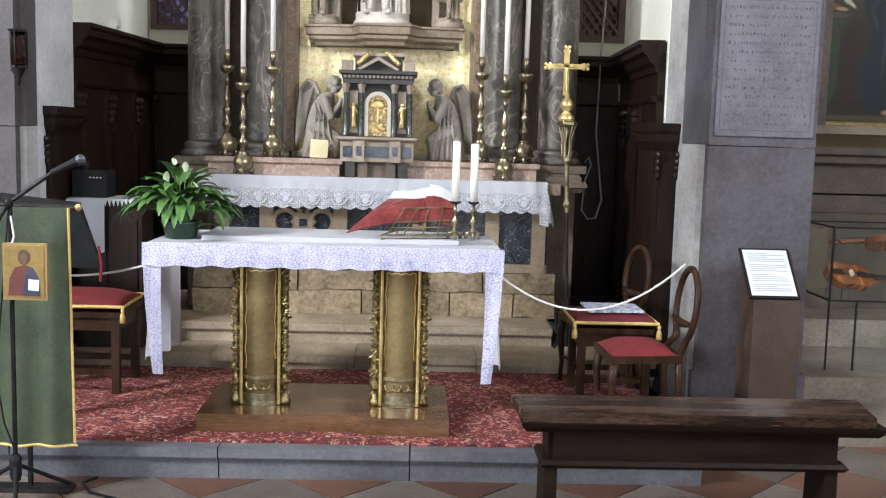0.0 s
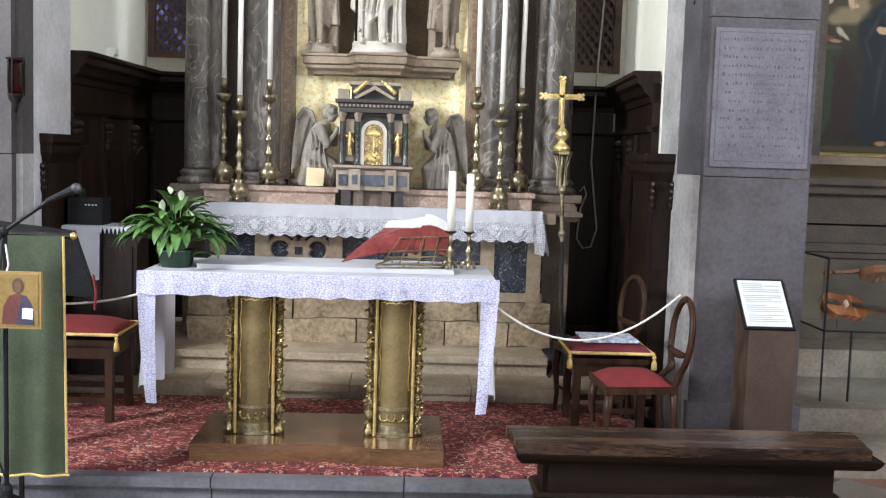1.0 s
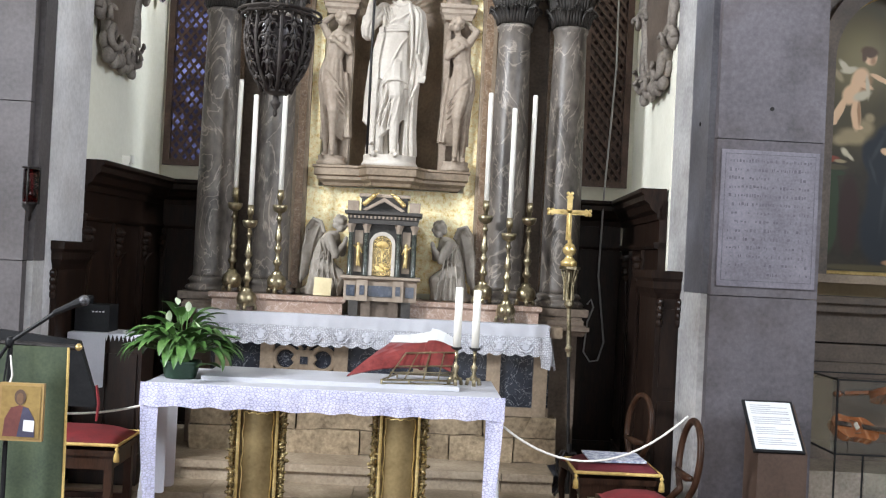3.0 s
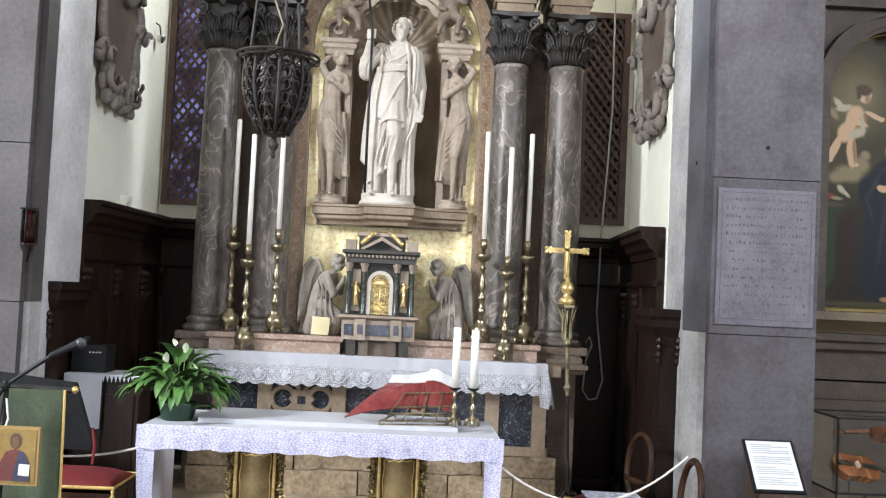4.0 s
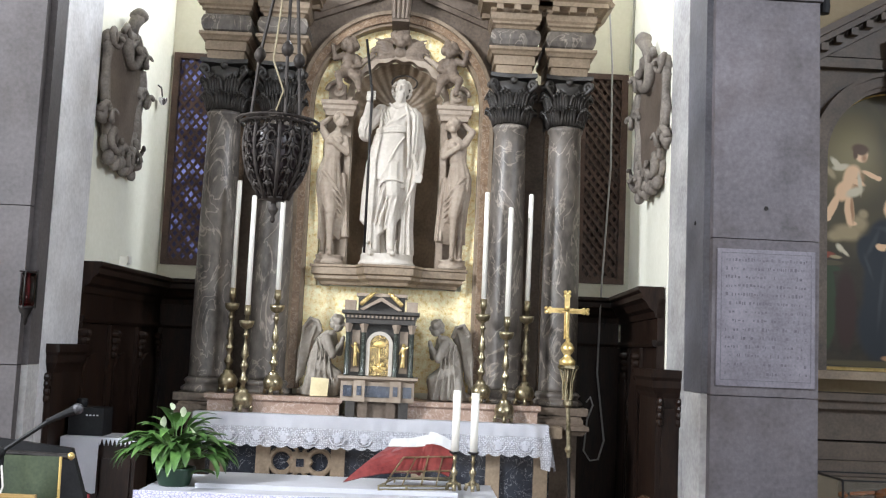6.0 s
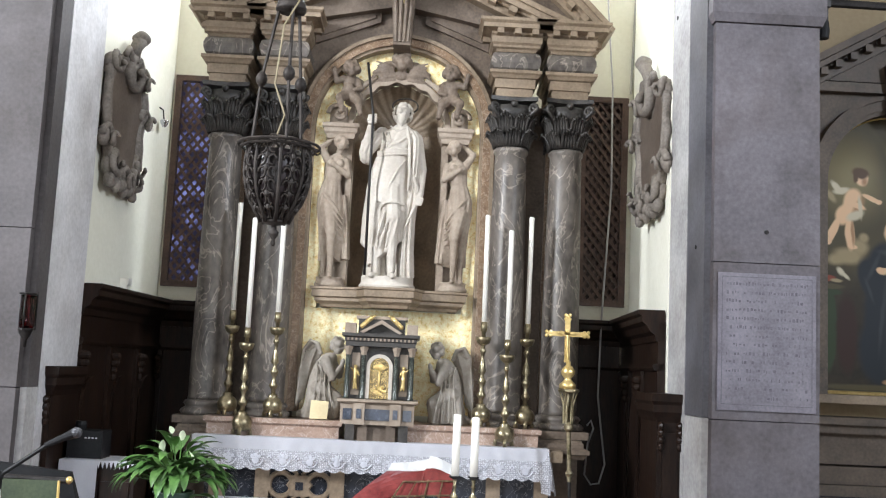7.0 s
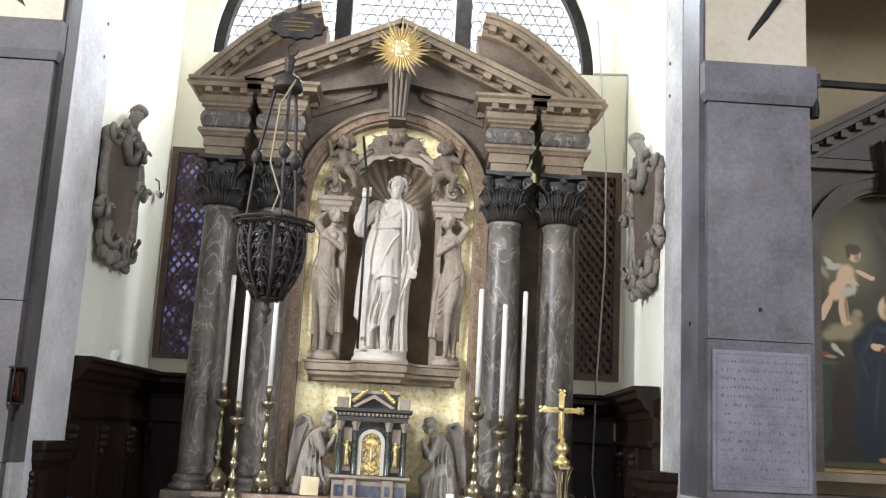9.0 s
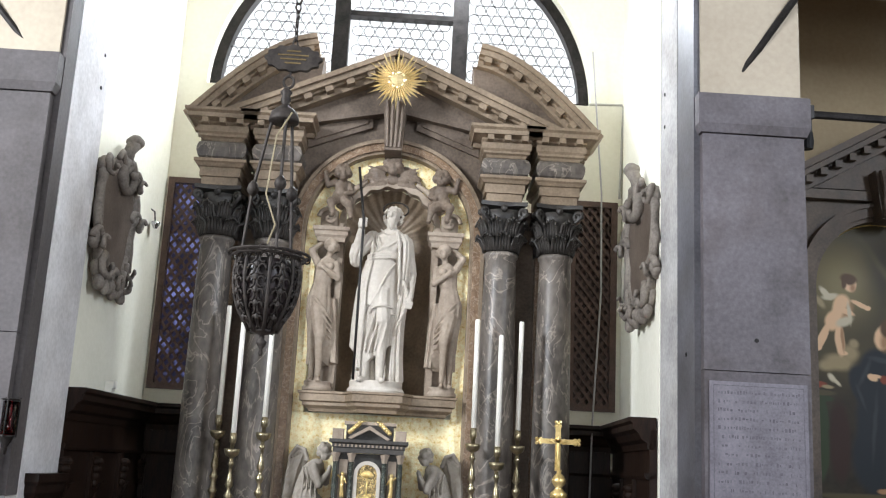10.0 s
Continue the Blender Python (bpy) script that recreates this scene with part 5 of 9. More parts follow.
# wall memorials
monument_slab = mat("brown memorial slab", (0.075, 0.055, 0.042), (0.16, 0.125, 0.10), 0.6, scale=4, fine=50, bump=0.1, dirt=0.4)
def memorial(x, y, s):
    """A shield-shaped tablet in a scrolled stone frame, on a side wall; s points into the chapel."""
    t = thing("wall_memorial", (x, y, 3.3), "dark stone memorial tablet with scrolled carved frame on the wall", "memorial", "wall memorials")
    def out(q):
        q = q * 1.12
        return [(y - 0.30 * q, 3.66), (y + 0.26 * q, 3.70), (y + 0.36 * q, 3.45), (y + 0.30 * q, 3.20), (y + 0.20 * q, 2.98), (y, 2.90), (y - 0.24 * q, 2.98), (y - 0.32 * q, 3.2), (y - 0.36 * q, 3.45)]
    def plate(o, d0, d1):
        b = bmesh.new()
        lo = [b.verts.new((x + s * d0, yy, zz)) for yy, zz in o]
        hi = [b.verts.new((x + s * d1, yy, zz)) for yy, zz in o]
        b.faces.new(lo)
        b.faces.new(hi[::-1])
        for k in range(len(o)):
            b.faces.new((lo[k], hi[k], hi[(k + 1) % len(o)], lo[(k + 1) % len(o)]))
        return b
    part("tablet", bevelled(plate(out(0.9), 0.0, 0.055), 0.01), monument_slab, t)
    f = bmesh.new()
    o = out(1.0)
    pts = [(x + s * 0.05, yy, zz) for yy, zz in o + o[:1]]
    tube(pts, 0.030, 7, bm=f)
    for yy, zz, r, way in ((y + 0.02, 3.62, 0.15, 1), (y + 0.30, 3.66, 0.09, -1), (y + 0.40, 3.40, 0.085, -1), (y + 0.30, 3.02, 0.07, 1), (y - 0.22, 2.96, 0.10, 1), (y + 0.04, 2.92, 0.085, -1), (y + 0.25, 2.93, 0.09, 1), (y - 0.38, 3.12, 0.075, -1), (y - 0.36, 3.60, 0.08, 1)):
        tube([(x + s * (0.055 + 0.0035 * q), yy + way * r * (1.0 - q / 27) * math.cos(q / 2.6), zz + r * (1.0 - q / 27) * math.sin(q / 2.6)) for q in range(26)], [0.30 * r * (1.1 - q / 40) for q in range(26)], 7, bm=f)
        ball((x + s * 0.04, yy, zz), (0.045, r * 0.95, r * 0.85), bm=f, seg=10)
    for k in range(9):
        ball((x + s * 0.06, y - 0.26 + 0.065 * k, 2.86 + 0.02 * math.sin(2.1 * k)), (0.04, 0.042, 0.05), bm=f, seg=8)
    tube([(x + s * 0.05, y - 0.40 + 0.01 * math.sin(k), 3.58 - 0.055 * k) for k in range(8)], [0.03 + 0.008 * math.sin(1.7 * k) for k in range(8)], 7, bm=f)
    tube([(x + s * 0.05, y + 0.36 + 0.05 * math.sin(k * 0.9), 3.60 - 0.07 * k) for k in range(9)], [0.035 + 0.012 * math.sin(1.3 * k) for k in range(9)], 7, bm=f)
    for q0 in (0.0, 0.05):
        tube([(x + s * (0.06 + q0 * 0.6), y - 0.22 + 0.05 * k, 3.66 + q0 + 0.05 * math.sin(k * 1.3)) for k in range(10)], 0.024, 7, bm=f)
    tube([(x + s * 0.06, y, 3.72), (x + s * 0.08, y + 0.02, 3.82), (x + s * 0.10, y + 0.05, 3.88)], [0.05, 0.045, 0.05], 8, bm=f)
    ball((x + s * 0.10, y + 0.06, 3.90), (0.06, 0.06, 0.05), bm=f, seg=10)
    part("scroll_frame", waved(f, 0.07, 0.014), monument_stone, t, "carved scrolled frame with garlands", smooth=True)


memorial(left_x(6.68), 6.68, 1)
memorial(right_x(6.62), 6.62, -1)

# ---- panelling ----
def panelling(name, line, bays):
    """Dark panelling along a plan line, whose right side faces the room."""
    (xa, ya), (xb, yb) = line
    d = Vector((xb - xa, yb - ya))
    L_ = d.length
    u = d / L_
    n = Vector((u.y, -u.x))
    t = thing(name, (xa, ya, 0.15), "dark walnut wall panelling with arched panels and moulded cornice", "panelling", kind="structure")
    ang = math.atan2(u.y, u.x)
    place = Matrix.Translation((xa, ya, 0)) @ Matrix.Rotation(ang, 4, "Z")

    def add(nm, b, label=""):
        bmesh.ops.transform(b, matrix=place, verts=b.verts[:])
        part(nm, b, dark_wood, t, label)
    add("board", box(0, L_, -0.05, -0.002, 0.15, 2.10))
    add("cornice", moulding([(0, -0.05), (L_, -0.05)], [(-0.04, 1.98), (0.012, 1.98), (0.02, 2.02), (0.05, 2.04), (0.07, 2.08), (0.10, 2.10), (0.10, 2.135), (0.12, 2.15), (0.12, 2.175), (-0.04, 2.175)]))
    add("frieze_rail", moulding([(0, -0.05), (L_, -0.05)], [(-0.04, 1.80), (0.02, 1.80), (0.03, 1.82), (0.03, 1.84), (-0.04, 1.84)]))
    add("base_rail", moulding([(0, -0.05), (L_, -0.05)], [(-0.04, 0.152), (0.03, 0.152), (0.03, 0.30), (0.015, 0.33), (-0.04, 0.33)]))
    w = L_ / bays
    for k in range(bays):
        a, c = k * w, (k + 1) * w
        add("stile", box(a - 0.035 if k else a, a + 0.035, -0.075, -0.051, 0.34, 1.795, 0.004))
        o = [(a + 0.09, 0.45), (c - 0.09, 0.45), (c - 0.09, 1.45)] + [(a + w / 2 + (w / 2 - 0.09) * math.cos(q * math.pi / 8), 1.45 + 0.16 * math.sin(q * math.pi / 8)) for q in range(1, 8)] + [(a + 0.09, 1.45)]
        add("panel", prism(o, -0.07, -0.052, bevel=0.008))
        b = bmesh.new()
        for q in range(4):
            ball((a + 0.01, -0.085, 1.60 + 0.045 * q), (0.03 - 0.004 * (3 - q), 0.025 + 0.008 * q, 0.03), bm=b, seg=8)
        add("bracket", b, "carved scroll bracket")


panelling("panelling", [(left_x(BACK), BACK), (left_x(6.23), 6.23)][::-1], 3)
panelling("panelling", [(right_x(BACK), BACK - 0.0), (right_x(6.23), 6.23)], 3)
panelling("panelling", [(-1.94, BACK - 0.002), (-1.25, BACK - 0.002)], 1)
panelling("panelling", [(0.9, BACK - 0.002), (1.58, BACK - 0.002)], 1)


def stall_end(x0, x1, y0, y1):
    t = thing("stall_end", ((x0 + x1) / 2, (y0 + y1) / 2, 0.15), "dark walnut choir stall end with moulded capital", "stall", "choir stall ends")
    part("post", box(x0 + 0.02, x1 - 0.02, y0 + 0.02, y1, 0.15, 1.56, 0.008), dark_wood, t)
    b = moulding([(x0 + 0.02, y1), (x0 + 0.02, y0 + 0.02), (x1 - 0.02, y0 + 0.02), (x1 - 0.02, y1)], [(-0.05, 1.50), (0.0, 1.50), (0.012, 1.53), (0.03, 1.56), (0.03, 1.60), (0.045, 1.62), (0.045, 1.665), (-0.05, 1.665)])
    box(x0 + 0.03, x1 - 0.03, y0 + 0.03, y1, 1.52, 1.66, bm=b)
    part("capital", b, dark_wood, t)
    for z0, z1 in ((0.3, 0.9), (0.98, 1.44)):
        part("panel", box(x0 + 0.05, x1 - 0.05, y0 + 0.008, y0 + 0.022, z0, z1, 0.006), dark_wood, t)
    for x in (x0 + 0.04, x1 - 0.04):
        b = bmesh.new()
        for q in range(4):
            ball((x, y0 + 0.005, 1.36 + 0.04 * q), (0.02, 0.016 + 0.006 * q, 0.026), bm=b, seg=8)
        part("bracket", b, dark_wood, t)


stall_end(-2.20, -1.99, 5.72, 6.2)
stall_end(1.41, 1.60, 5.86, 6.3)

# ---- tabernacle ----
TX, TY = CX - 0.025, 6.60
tab = thing("tabernacle", (TX, TY, 1.263), "small marble temple tabernacle with dark columns and gilt door", "tabernacle")
part("foot", box(TX - 0.20, TX + 0.20, TY - 0.06, TY + 0.3, 1.263, 1.375, 0.008), brown_stone, tab)
for x in (-0.17, -0.09, 0.09, 0.17):
    part("foot_block", box(TX + x - 0.03, TX + x + 0.03, TY - 0.10, TY - 0.05, 1.264, 1.375, 0.006), capital_stone if abs(x) > 0.1 else brown_stone, tab)
part("lower_stage", box(TX - 0.235, TX + 0.235, TY - 0.10, TY + 0.25, 1.376, 1.51, 0.006), relief_marble, tab)
for x, w, m in ((0, 0.085, 1), (-0.115, 0.02, 0), (0.115, 0.02, 1), (-0.19, 0.028, 0), (0.19, 0.028, 0)):
    part("blue_panel", box(TX + x - w, TX + x + w, TY - 0.108, TY - 0.101, 1.405, 1.475, 0.002), mat("blue stone", (0.015, 0.022, 0.036), (0.06, 0.075, 0.105), 0.25, scale=30, bump=0.03) if x == 0 else bpy.data.materials["blue stone"], tab, "dark blue inlaid stone")
for x in (-0.115, 0.115):
    part("pedestal", box(TX + x - 0.035, TX + x + 0.035, TY - 0.135, TY - 0.10, 1.376, 1.51, 0.005), relief_marble, tab)
    part("blue_panel", box(TX + x - 0.015, TX + x + 0.015, TY - 0.141, TY - 0.1355, 1.415, 1.475, 0.002), bpy.data.materials["blue stone"], tab)
b = moulding([(TX - 0.235, TY + 0.25), (TX - 0.235, TY - 0.11), (TX + 0.235, TY - 0.11), (TX + 0.235, TY + 0.25)], [(-0.1, 1.511), (0.01, 1.511), (0.022, 1.52), (0.022, 1.535), (-0.1, 1.535)])
box(TX - 0.22, TX + 0.22, TY - 0.10, TY + 0.25, 1.512, 1.534, bm=b)
part("ledge", b, relief_marble, tab)
part("core", box(TX - 0.21, TX + 0.21, TY - 0.03, TY + 0.25, 1.536, 1.87, 0.004), capital_stone, tab)
dark_green = mat("green black marble", (0.012, 0.016, 0.013), (0.06, 0.065, 0.055), 0.2, scale=25, fine=80, bump=0.02, vein=(0.3, 0.33, 0.28), vein_scale=18, vein_width=0.02)
for x in (-0.205, -0.105, 0.105, 0.205):
    y = TY - 0.075
    c = part("small_column", turned([(0.021, 1.536), (0.021, 1.548), (0.016, 1.556), (0.0165, 1.65), (0.0145, 1.81), (0.017, 1.815)], (TX + x, y, 0), 16), dark_green, tab, "dark marble colonnette", smooth=True)
    part("small_capital", turned([(0.015, 1.815), (0.018, 1.84), (0.026, 1.862), (0.026, 1.872)], (TX + x, y, 0), 8, wave=0.12, waves=4), relief_marble, c)
for s in (-1, 1):
    fig = [("e", (0, 0, 0.14), 0.013), ("c", (0, 0, 0.12), (0, 0, 0.07), 0.014, 0.012), ("c", (0, 0, 0.07), (0.006, 0, 0.0), 0.014, 0.006), ("c", (-0.012, 0, 0.115), (-0.026, -0.005, 0.085), 0.006, 0.005), ("c", (0.012, 0, 0.115), (0.028, -0.005, 0.13), 0.006, 0.005), ("c", (0, 0, 0.06), (-0.012, 0, 0.0), 0.01, 0.006)]
    carve("figurine", fig, gilt, "tiny gilded standing figurine on the tabernacle", "figurine", "gilt figurines", at=(TX + s * 0.155, TY - 0.062, 1.60), flip=s, voxel=0.003)
    part("side_niche", box(TX + s * 0.155 - 0.026, TX + s * 0.155 + 0.026, TY - 0.042, TY - 0.031, 1.56, 1.83, 0.004), relief_marble, tab)
ol = [(TX - 0.085, 1.54)] + arc(TX, 1.74, 0.085, 180, 0, 16) + [(TX + 0.085, 1.54)]
il = [(TX - 0.062, 1.54)] + arc(TX, 1.74, 0.062, 180, 0, 16) + [(TX + 0.062, 1.54)]
part("door_frame", band(il, ol, TY - 0.07, TY - 0.03), statue_marble, tab, "white arched door frame")
part("door", prism(il, TY - 0.05, TY - 0.031), mat("chased gilt door", (0.12, 0.09, 0.05), (0.55, 0.42, 0.20), 0.25, 0.9, scale=30, fine=80, bump=0.6), tab, "chased gilded door")
or_ = bmesh.new()
tube([(TX, TY - 0.055, 1.57), (TX, TY - 0.057, 1.74)], 0.006, 6, bm=or_)
for k in range(7):
    a = radians(30 + 20 * k)
    tube([(TX, TY - 0.055, 1.72), (TX + 0.045 * math.cos(a), TY - 0.056, 1.72 + 0.045 * math.sin(a))], [0.005, 0.011], 6, bm=or_)
for k in range(12):
    ball((TX - 0.04 + 0.08 * random.Random(k).random(), TY - 0.056, 1.565 + 0.05 * random.Random(k + 9).random()), (0.014, 0.008, 0.011), bm=or_, seg=8)
part("door_relief", or_, gilt, tab, "bright gilt tree relief", smooth=True)
b = moulding([(TX - 0.225, TY + 0.25), (TX - 0.225, TY - 0.10), (TX + 0.225, TY - 0.10), (TX + 0.225, TY + 0.25)], [(-0.1, 1.873), (0.0, 1.873), (0.0, 1.90), (0.006, 1.905), (0.006, 1.925), (0.025, 1.935), (0.025, 1.955), (-0.1, 1.955)])
box(TX - 0.21, TX + 0.21, TY - 0.09, TY + 0.25, 1.874, 1.954, bm=b)
part("entablature", b, capital_stone, tab)
for k in range(17):
    part("dentil", box(TX - 0.215 + 0.026 * k, TX - 0.203 + 0.026 * k, TY - 0.114, TY - 0.10, 1.908, 1.924), relief_marble, tab)
part("attic", box(TX - 0.15, TX + 0.15, TY - 0.05, TY + 0.2, 1.956, 2.05, 0.006), capital_stone, tab)
part("attic_cap", box(TX - 0.165, TX + 0.165, TY - 0.06, TY + 0.2, 2.05, 2.07, 0.004), relief_marble, tab)
for s in (-1, 1):
    part("acroterion", box(TX + s * 0.20 - 0.035, TX + s * 0.20 + 0.035, TY - 0.09, TY + 0.0, 1.956, 2.02, 0.012), relief_marble, tab)
    rk = [(TX, 2.045), (TX + s * 0.135, 1.965), (TX + s * 0.115, 1.957), (TX, 2.02)]
    part("small_pediment", prism(rk if s < 0 else rk[::-1], TY - 0.115, TY - 0.05), relief_marble, tab)
    g = bmesh.new()
    for q in range(5):
        ball((TX + s * (0.07 + 0.014 * q), TY - 0.085, 2.055 - 0.013 * q), (0.016, 0.014, 0.016), bm=g, seg=8)
    tube([(TX + s * 0.065, TY - 0.08, 2.06), (TX + s * 0.04, TY - 0.08, 2.075)], 0.007, 6, bm=g)
    part("gilt_angel", g, gilt, tab, "small gilded reclining ornament", smooth=True)

# ---- tall candlesticks ----
def candlestick(x, y, z, group):
    t = thing("altar_candlestick", (x, y, z), "tall turned brass candlestick on three feet", "candlestick", group)
    for k in range(3):
        a = radians(-90 + 120 * k)
        part("foot", tube([(x + 0.045 * math.cos(a), y + 0.045 * math.sin(a), z + 0.05), (x + 0.062 * math.cos(a), y + 0.062 * math.sin(a), z + 0.028), (x + 0.062 * math.cos(a), y + 0.062 * math.sin(a), z + 0.004)], [0.012, 0.013, 0.015], 8), brass, t, smooth=True)
    part("base", turned([(0.022, 0.025), (0.052, 0.035), (0.062, 0.055), (0.066, 0.085), (0.052, 0.115), (0.030, 0.13), (0.034, 0.14), (0.022, 0.15)], (x, y, z), 12, wave=0.05, waves=3), brass, t, smooth=True)
    part("stem", turned([(0.016, 0.15), (0.014, 0.18), (0.026, 0.195), (0.03, 0.21), (0.016, 0.23), (0.012, 0.26), (0.024, 0.285), (0.028, 0.30), (0.014, 0.32), (0.012, 0.34), (0.026, 0.36), (0.018, 0.40), (0.010, 0.44), (0.012, 0.48), (0.022, 0.49), (0.014, 0.505), (0.012, 0.53)], (x, y, z), 20), brass, t, smooth=True)
    part("drip_pan", turned([(0.012, 0.53), (0.038, 0.545), (0.046, 0.565), (0.048, 0.585), (0.040, 0.586), (0.036, 0.568), (0.014, 0.562)], (x, y, z), 16, wave=0.04, waves=8), brass, t, smooth=True)
    part("socket", turned([(0.012, 0.562), (0.014, 0.62), (0.022, 0.625), (0.021, 0.685)], (x, y, z), 16), brass, t, smooth=True)
    return t


first = candlestick(0, 0, 0, "altar candlesticks")
cnd = solid("altar_candle", turned([(0.017, 0.0), (0.0165, 0.715), (0.012, 0.722)], (0, 0, 0), 16), wax, "tall slim white candle in a brass candlestick", "candle", "altar candles", smooth=True)
for k, (x, y, z, lean) in enumerate(((-1.20, 6.66, 1.386, 0.0), (-1.078, 6.545, 1.273, 0.0), (-0.905, 6.66, 1.386, 0.0), (0.455, 6.66, 1.386, -0.2), (0.605, 6.545, 1.273, 0.0), (0.745, 6.66, 1.386, 0.3))):
    copy_thing(first, Matrix.Translation((x, y, z)))
    copy_thing(cnd, pose(x, y, z + 0.68, 0.0, lean, 0))
for ob in (first, *first.children_recursive, cnd):
    bpy.data.objects.remove(ob)

# note card on the ledge
solid("note_card", prism([(-0.66, 1.39), (-0.545, 1.39), (-0.54, 1.505), (-0.655, 1.51)], 6.665, 6.668), mat("cream card", (0.62, 0.52, 0.30), (0.72, 0.62, 0.40), 0.8, bump=0.02), "small cream note card leaning on the altar ledge", "card")

# ---- processional cross on its stand ----
cr = thing("processional_cross", (0.99, 6.25, 0.25), "gilded processional cross on a pole in an iron stand", "cross")
px = lambda z: 1.02 - 0.042 * (z - 0.3)
part("pole", tube([(px(0.3), 6.25, 0.30), (px(1.10), 6.25, 1.10)], 0.010, 8), iron, cr)
part("brass_pole", tube([(px(1.10), 6.25, 1.10), (px(1.46), 6.25, 1.46)], 0.014, 10), brass, cr)
part("collar", turned([(0.018, 1.13), (0.025, 1.15), (0.014, 1.17)], (px(1.15), 6.25, 0), 12), brass, cr)
part("collar", turned([(0.016, 1.40), (0.030, 1.42), (0.030, 1.44), (0.018, 1.46)], (px(1.4), 6.25, 0), 12), brass, cr)
g = bmesh.new()
cx = px(1.55)
for k in range(6):
    a = k * math.pi / 3
    tube([(cx + 0.028 * math.cos(a), 6.25 + 0.028 * math.sin(a), 1.45), (cx + 0.030 * math.cos(a), 6.25 + 0.030 * math.sin(a), 1.56), (cx + 0.052 * math.cos(a), 6.25 + 0.052 * math.sin(a), 1.64)], 0.006, 6, bm=g)
turned([(0.012, 1.44), (0.012, 1.64)], (cx, 6.25, 0), 8, bm=g)
turned([(0.055, 1.64), (0.066, 1.645), (0.066, 1.66), (0.05, 1.665)], (cx, 6.25, 0), 6, bm=g)
part("lantern", g, brass, cr, "pierced gothic brass lantern")
part("knob", turned([(0.05, 1.665), (0.052, 1.69), (0.030, 1.71), (0.020, 1.725), (0.040, 1.75), (0.044, 1.77), (0.030, 1.795), (0.014, 1.81), (0.016, 1.83)], (px(1.74), 6.25, 0), 16), gilt, cr, smooth=True)
cx = px(2.0)
g = box(cx - 0.016, cx + 0.016, 6.243, 6.257, 1.825, 2.10, 0.004)
box(cx - 0.115, cx + 0.115, 6.243, 6.257, 1.985, 2.015, 0.004, bm=g)
for x, z in ((-0.118, 2.0), (0.118, 2.0), (0, 2.105)):
    for dx, dz in ((0, 0), (0.012, 0.012), (-0.012, 0.012), (0.012, -0.012), (-0.012, -0.012)):
        ball((cx + x + dx, 6.25, z + dz), (0.012, 0.008, 0.012), bm=g, seg=8)
for k in range(8):
    a = math.pi / 8 + k * math.pi / 4
    tube([(cx, 6.25, 2.0), (cx + 0.045 * math.cos(a), 6.25, 2.0 + 0.045 * math.sin(a))], [0.006, 0.002], 5, bm=g)
corpus = [("c", (0, 0, 0.02), (0, 0, -0.05), 0.011, 0.009), ("c", (0, 0, -0.05), (0.004, 0, -0.13), 0.010, 0.006), ("c", (0, 0, 0.015), (-0.06, 0, 0.035), 0.006, 0.004), ("c", (0, 0, 0.015), (0.06, 0, 0.035), 0.006, 0.004), ("e", (0.0, -0.004, 0.045), 0.012)]
for p in corpus:
    if p[0] == "c":
        tube([Vector((cx, 6.232, 1.97)) + Vector(p[1]), Vector((cx, 6.232, 1.97)) + Vector(p[2])], [p[3], p[4]], 8, bm=g)
    else:
        ball(Vector((cx, 6.232, 1.97)) + Vector(p[1]), p[2], bm=g, seg=8)
part("cross", g, gilt, cr, "gilded cross with trefoil ends")
g = bmesh.new()
tube([(1.018, 6.25, 0.25), (1.018, 6.25, 0.56)], 0.016, 8, bm=g)
for k in range(4):
    a = math.pi / 4 + k * math.pi / 2
    pts = [(1.018 + r * math.cos(a), 6.25 + r * math.sin(a), z) for r, z in ((0.016, 0.50), (0.05, 0.51), (0.085, 0.46), (0.09, 0.38), (0.06, 0.33), (0.10, 0.29), (0.13, 0.256))]
    tube(pts, 0.008, 6, bm=g)
part("stand", g, iron, cr, "wrought iron scrolled foot")

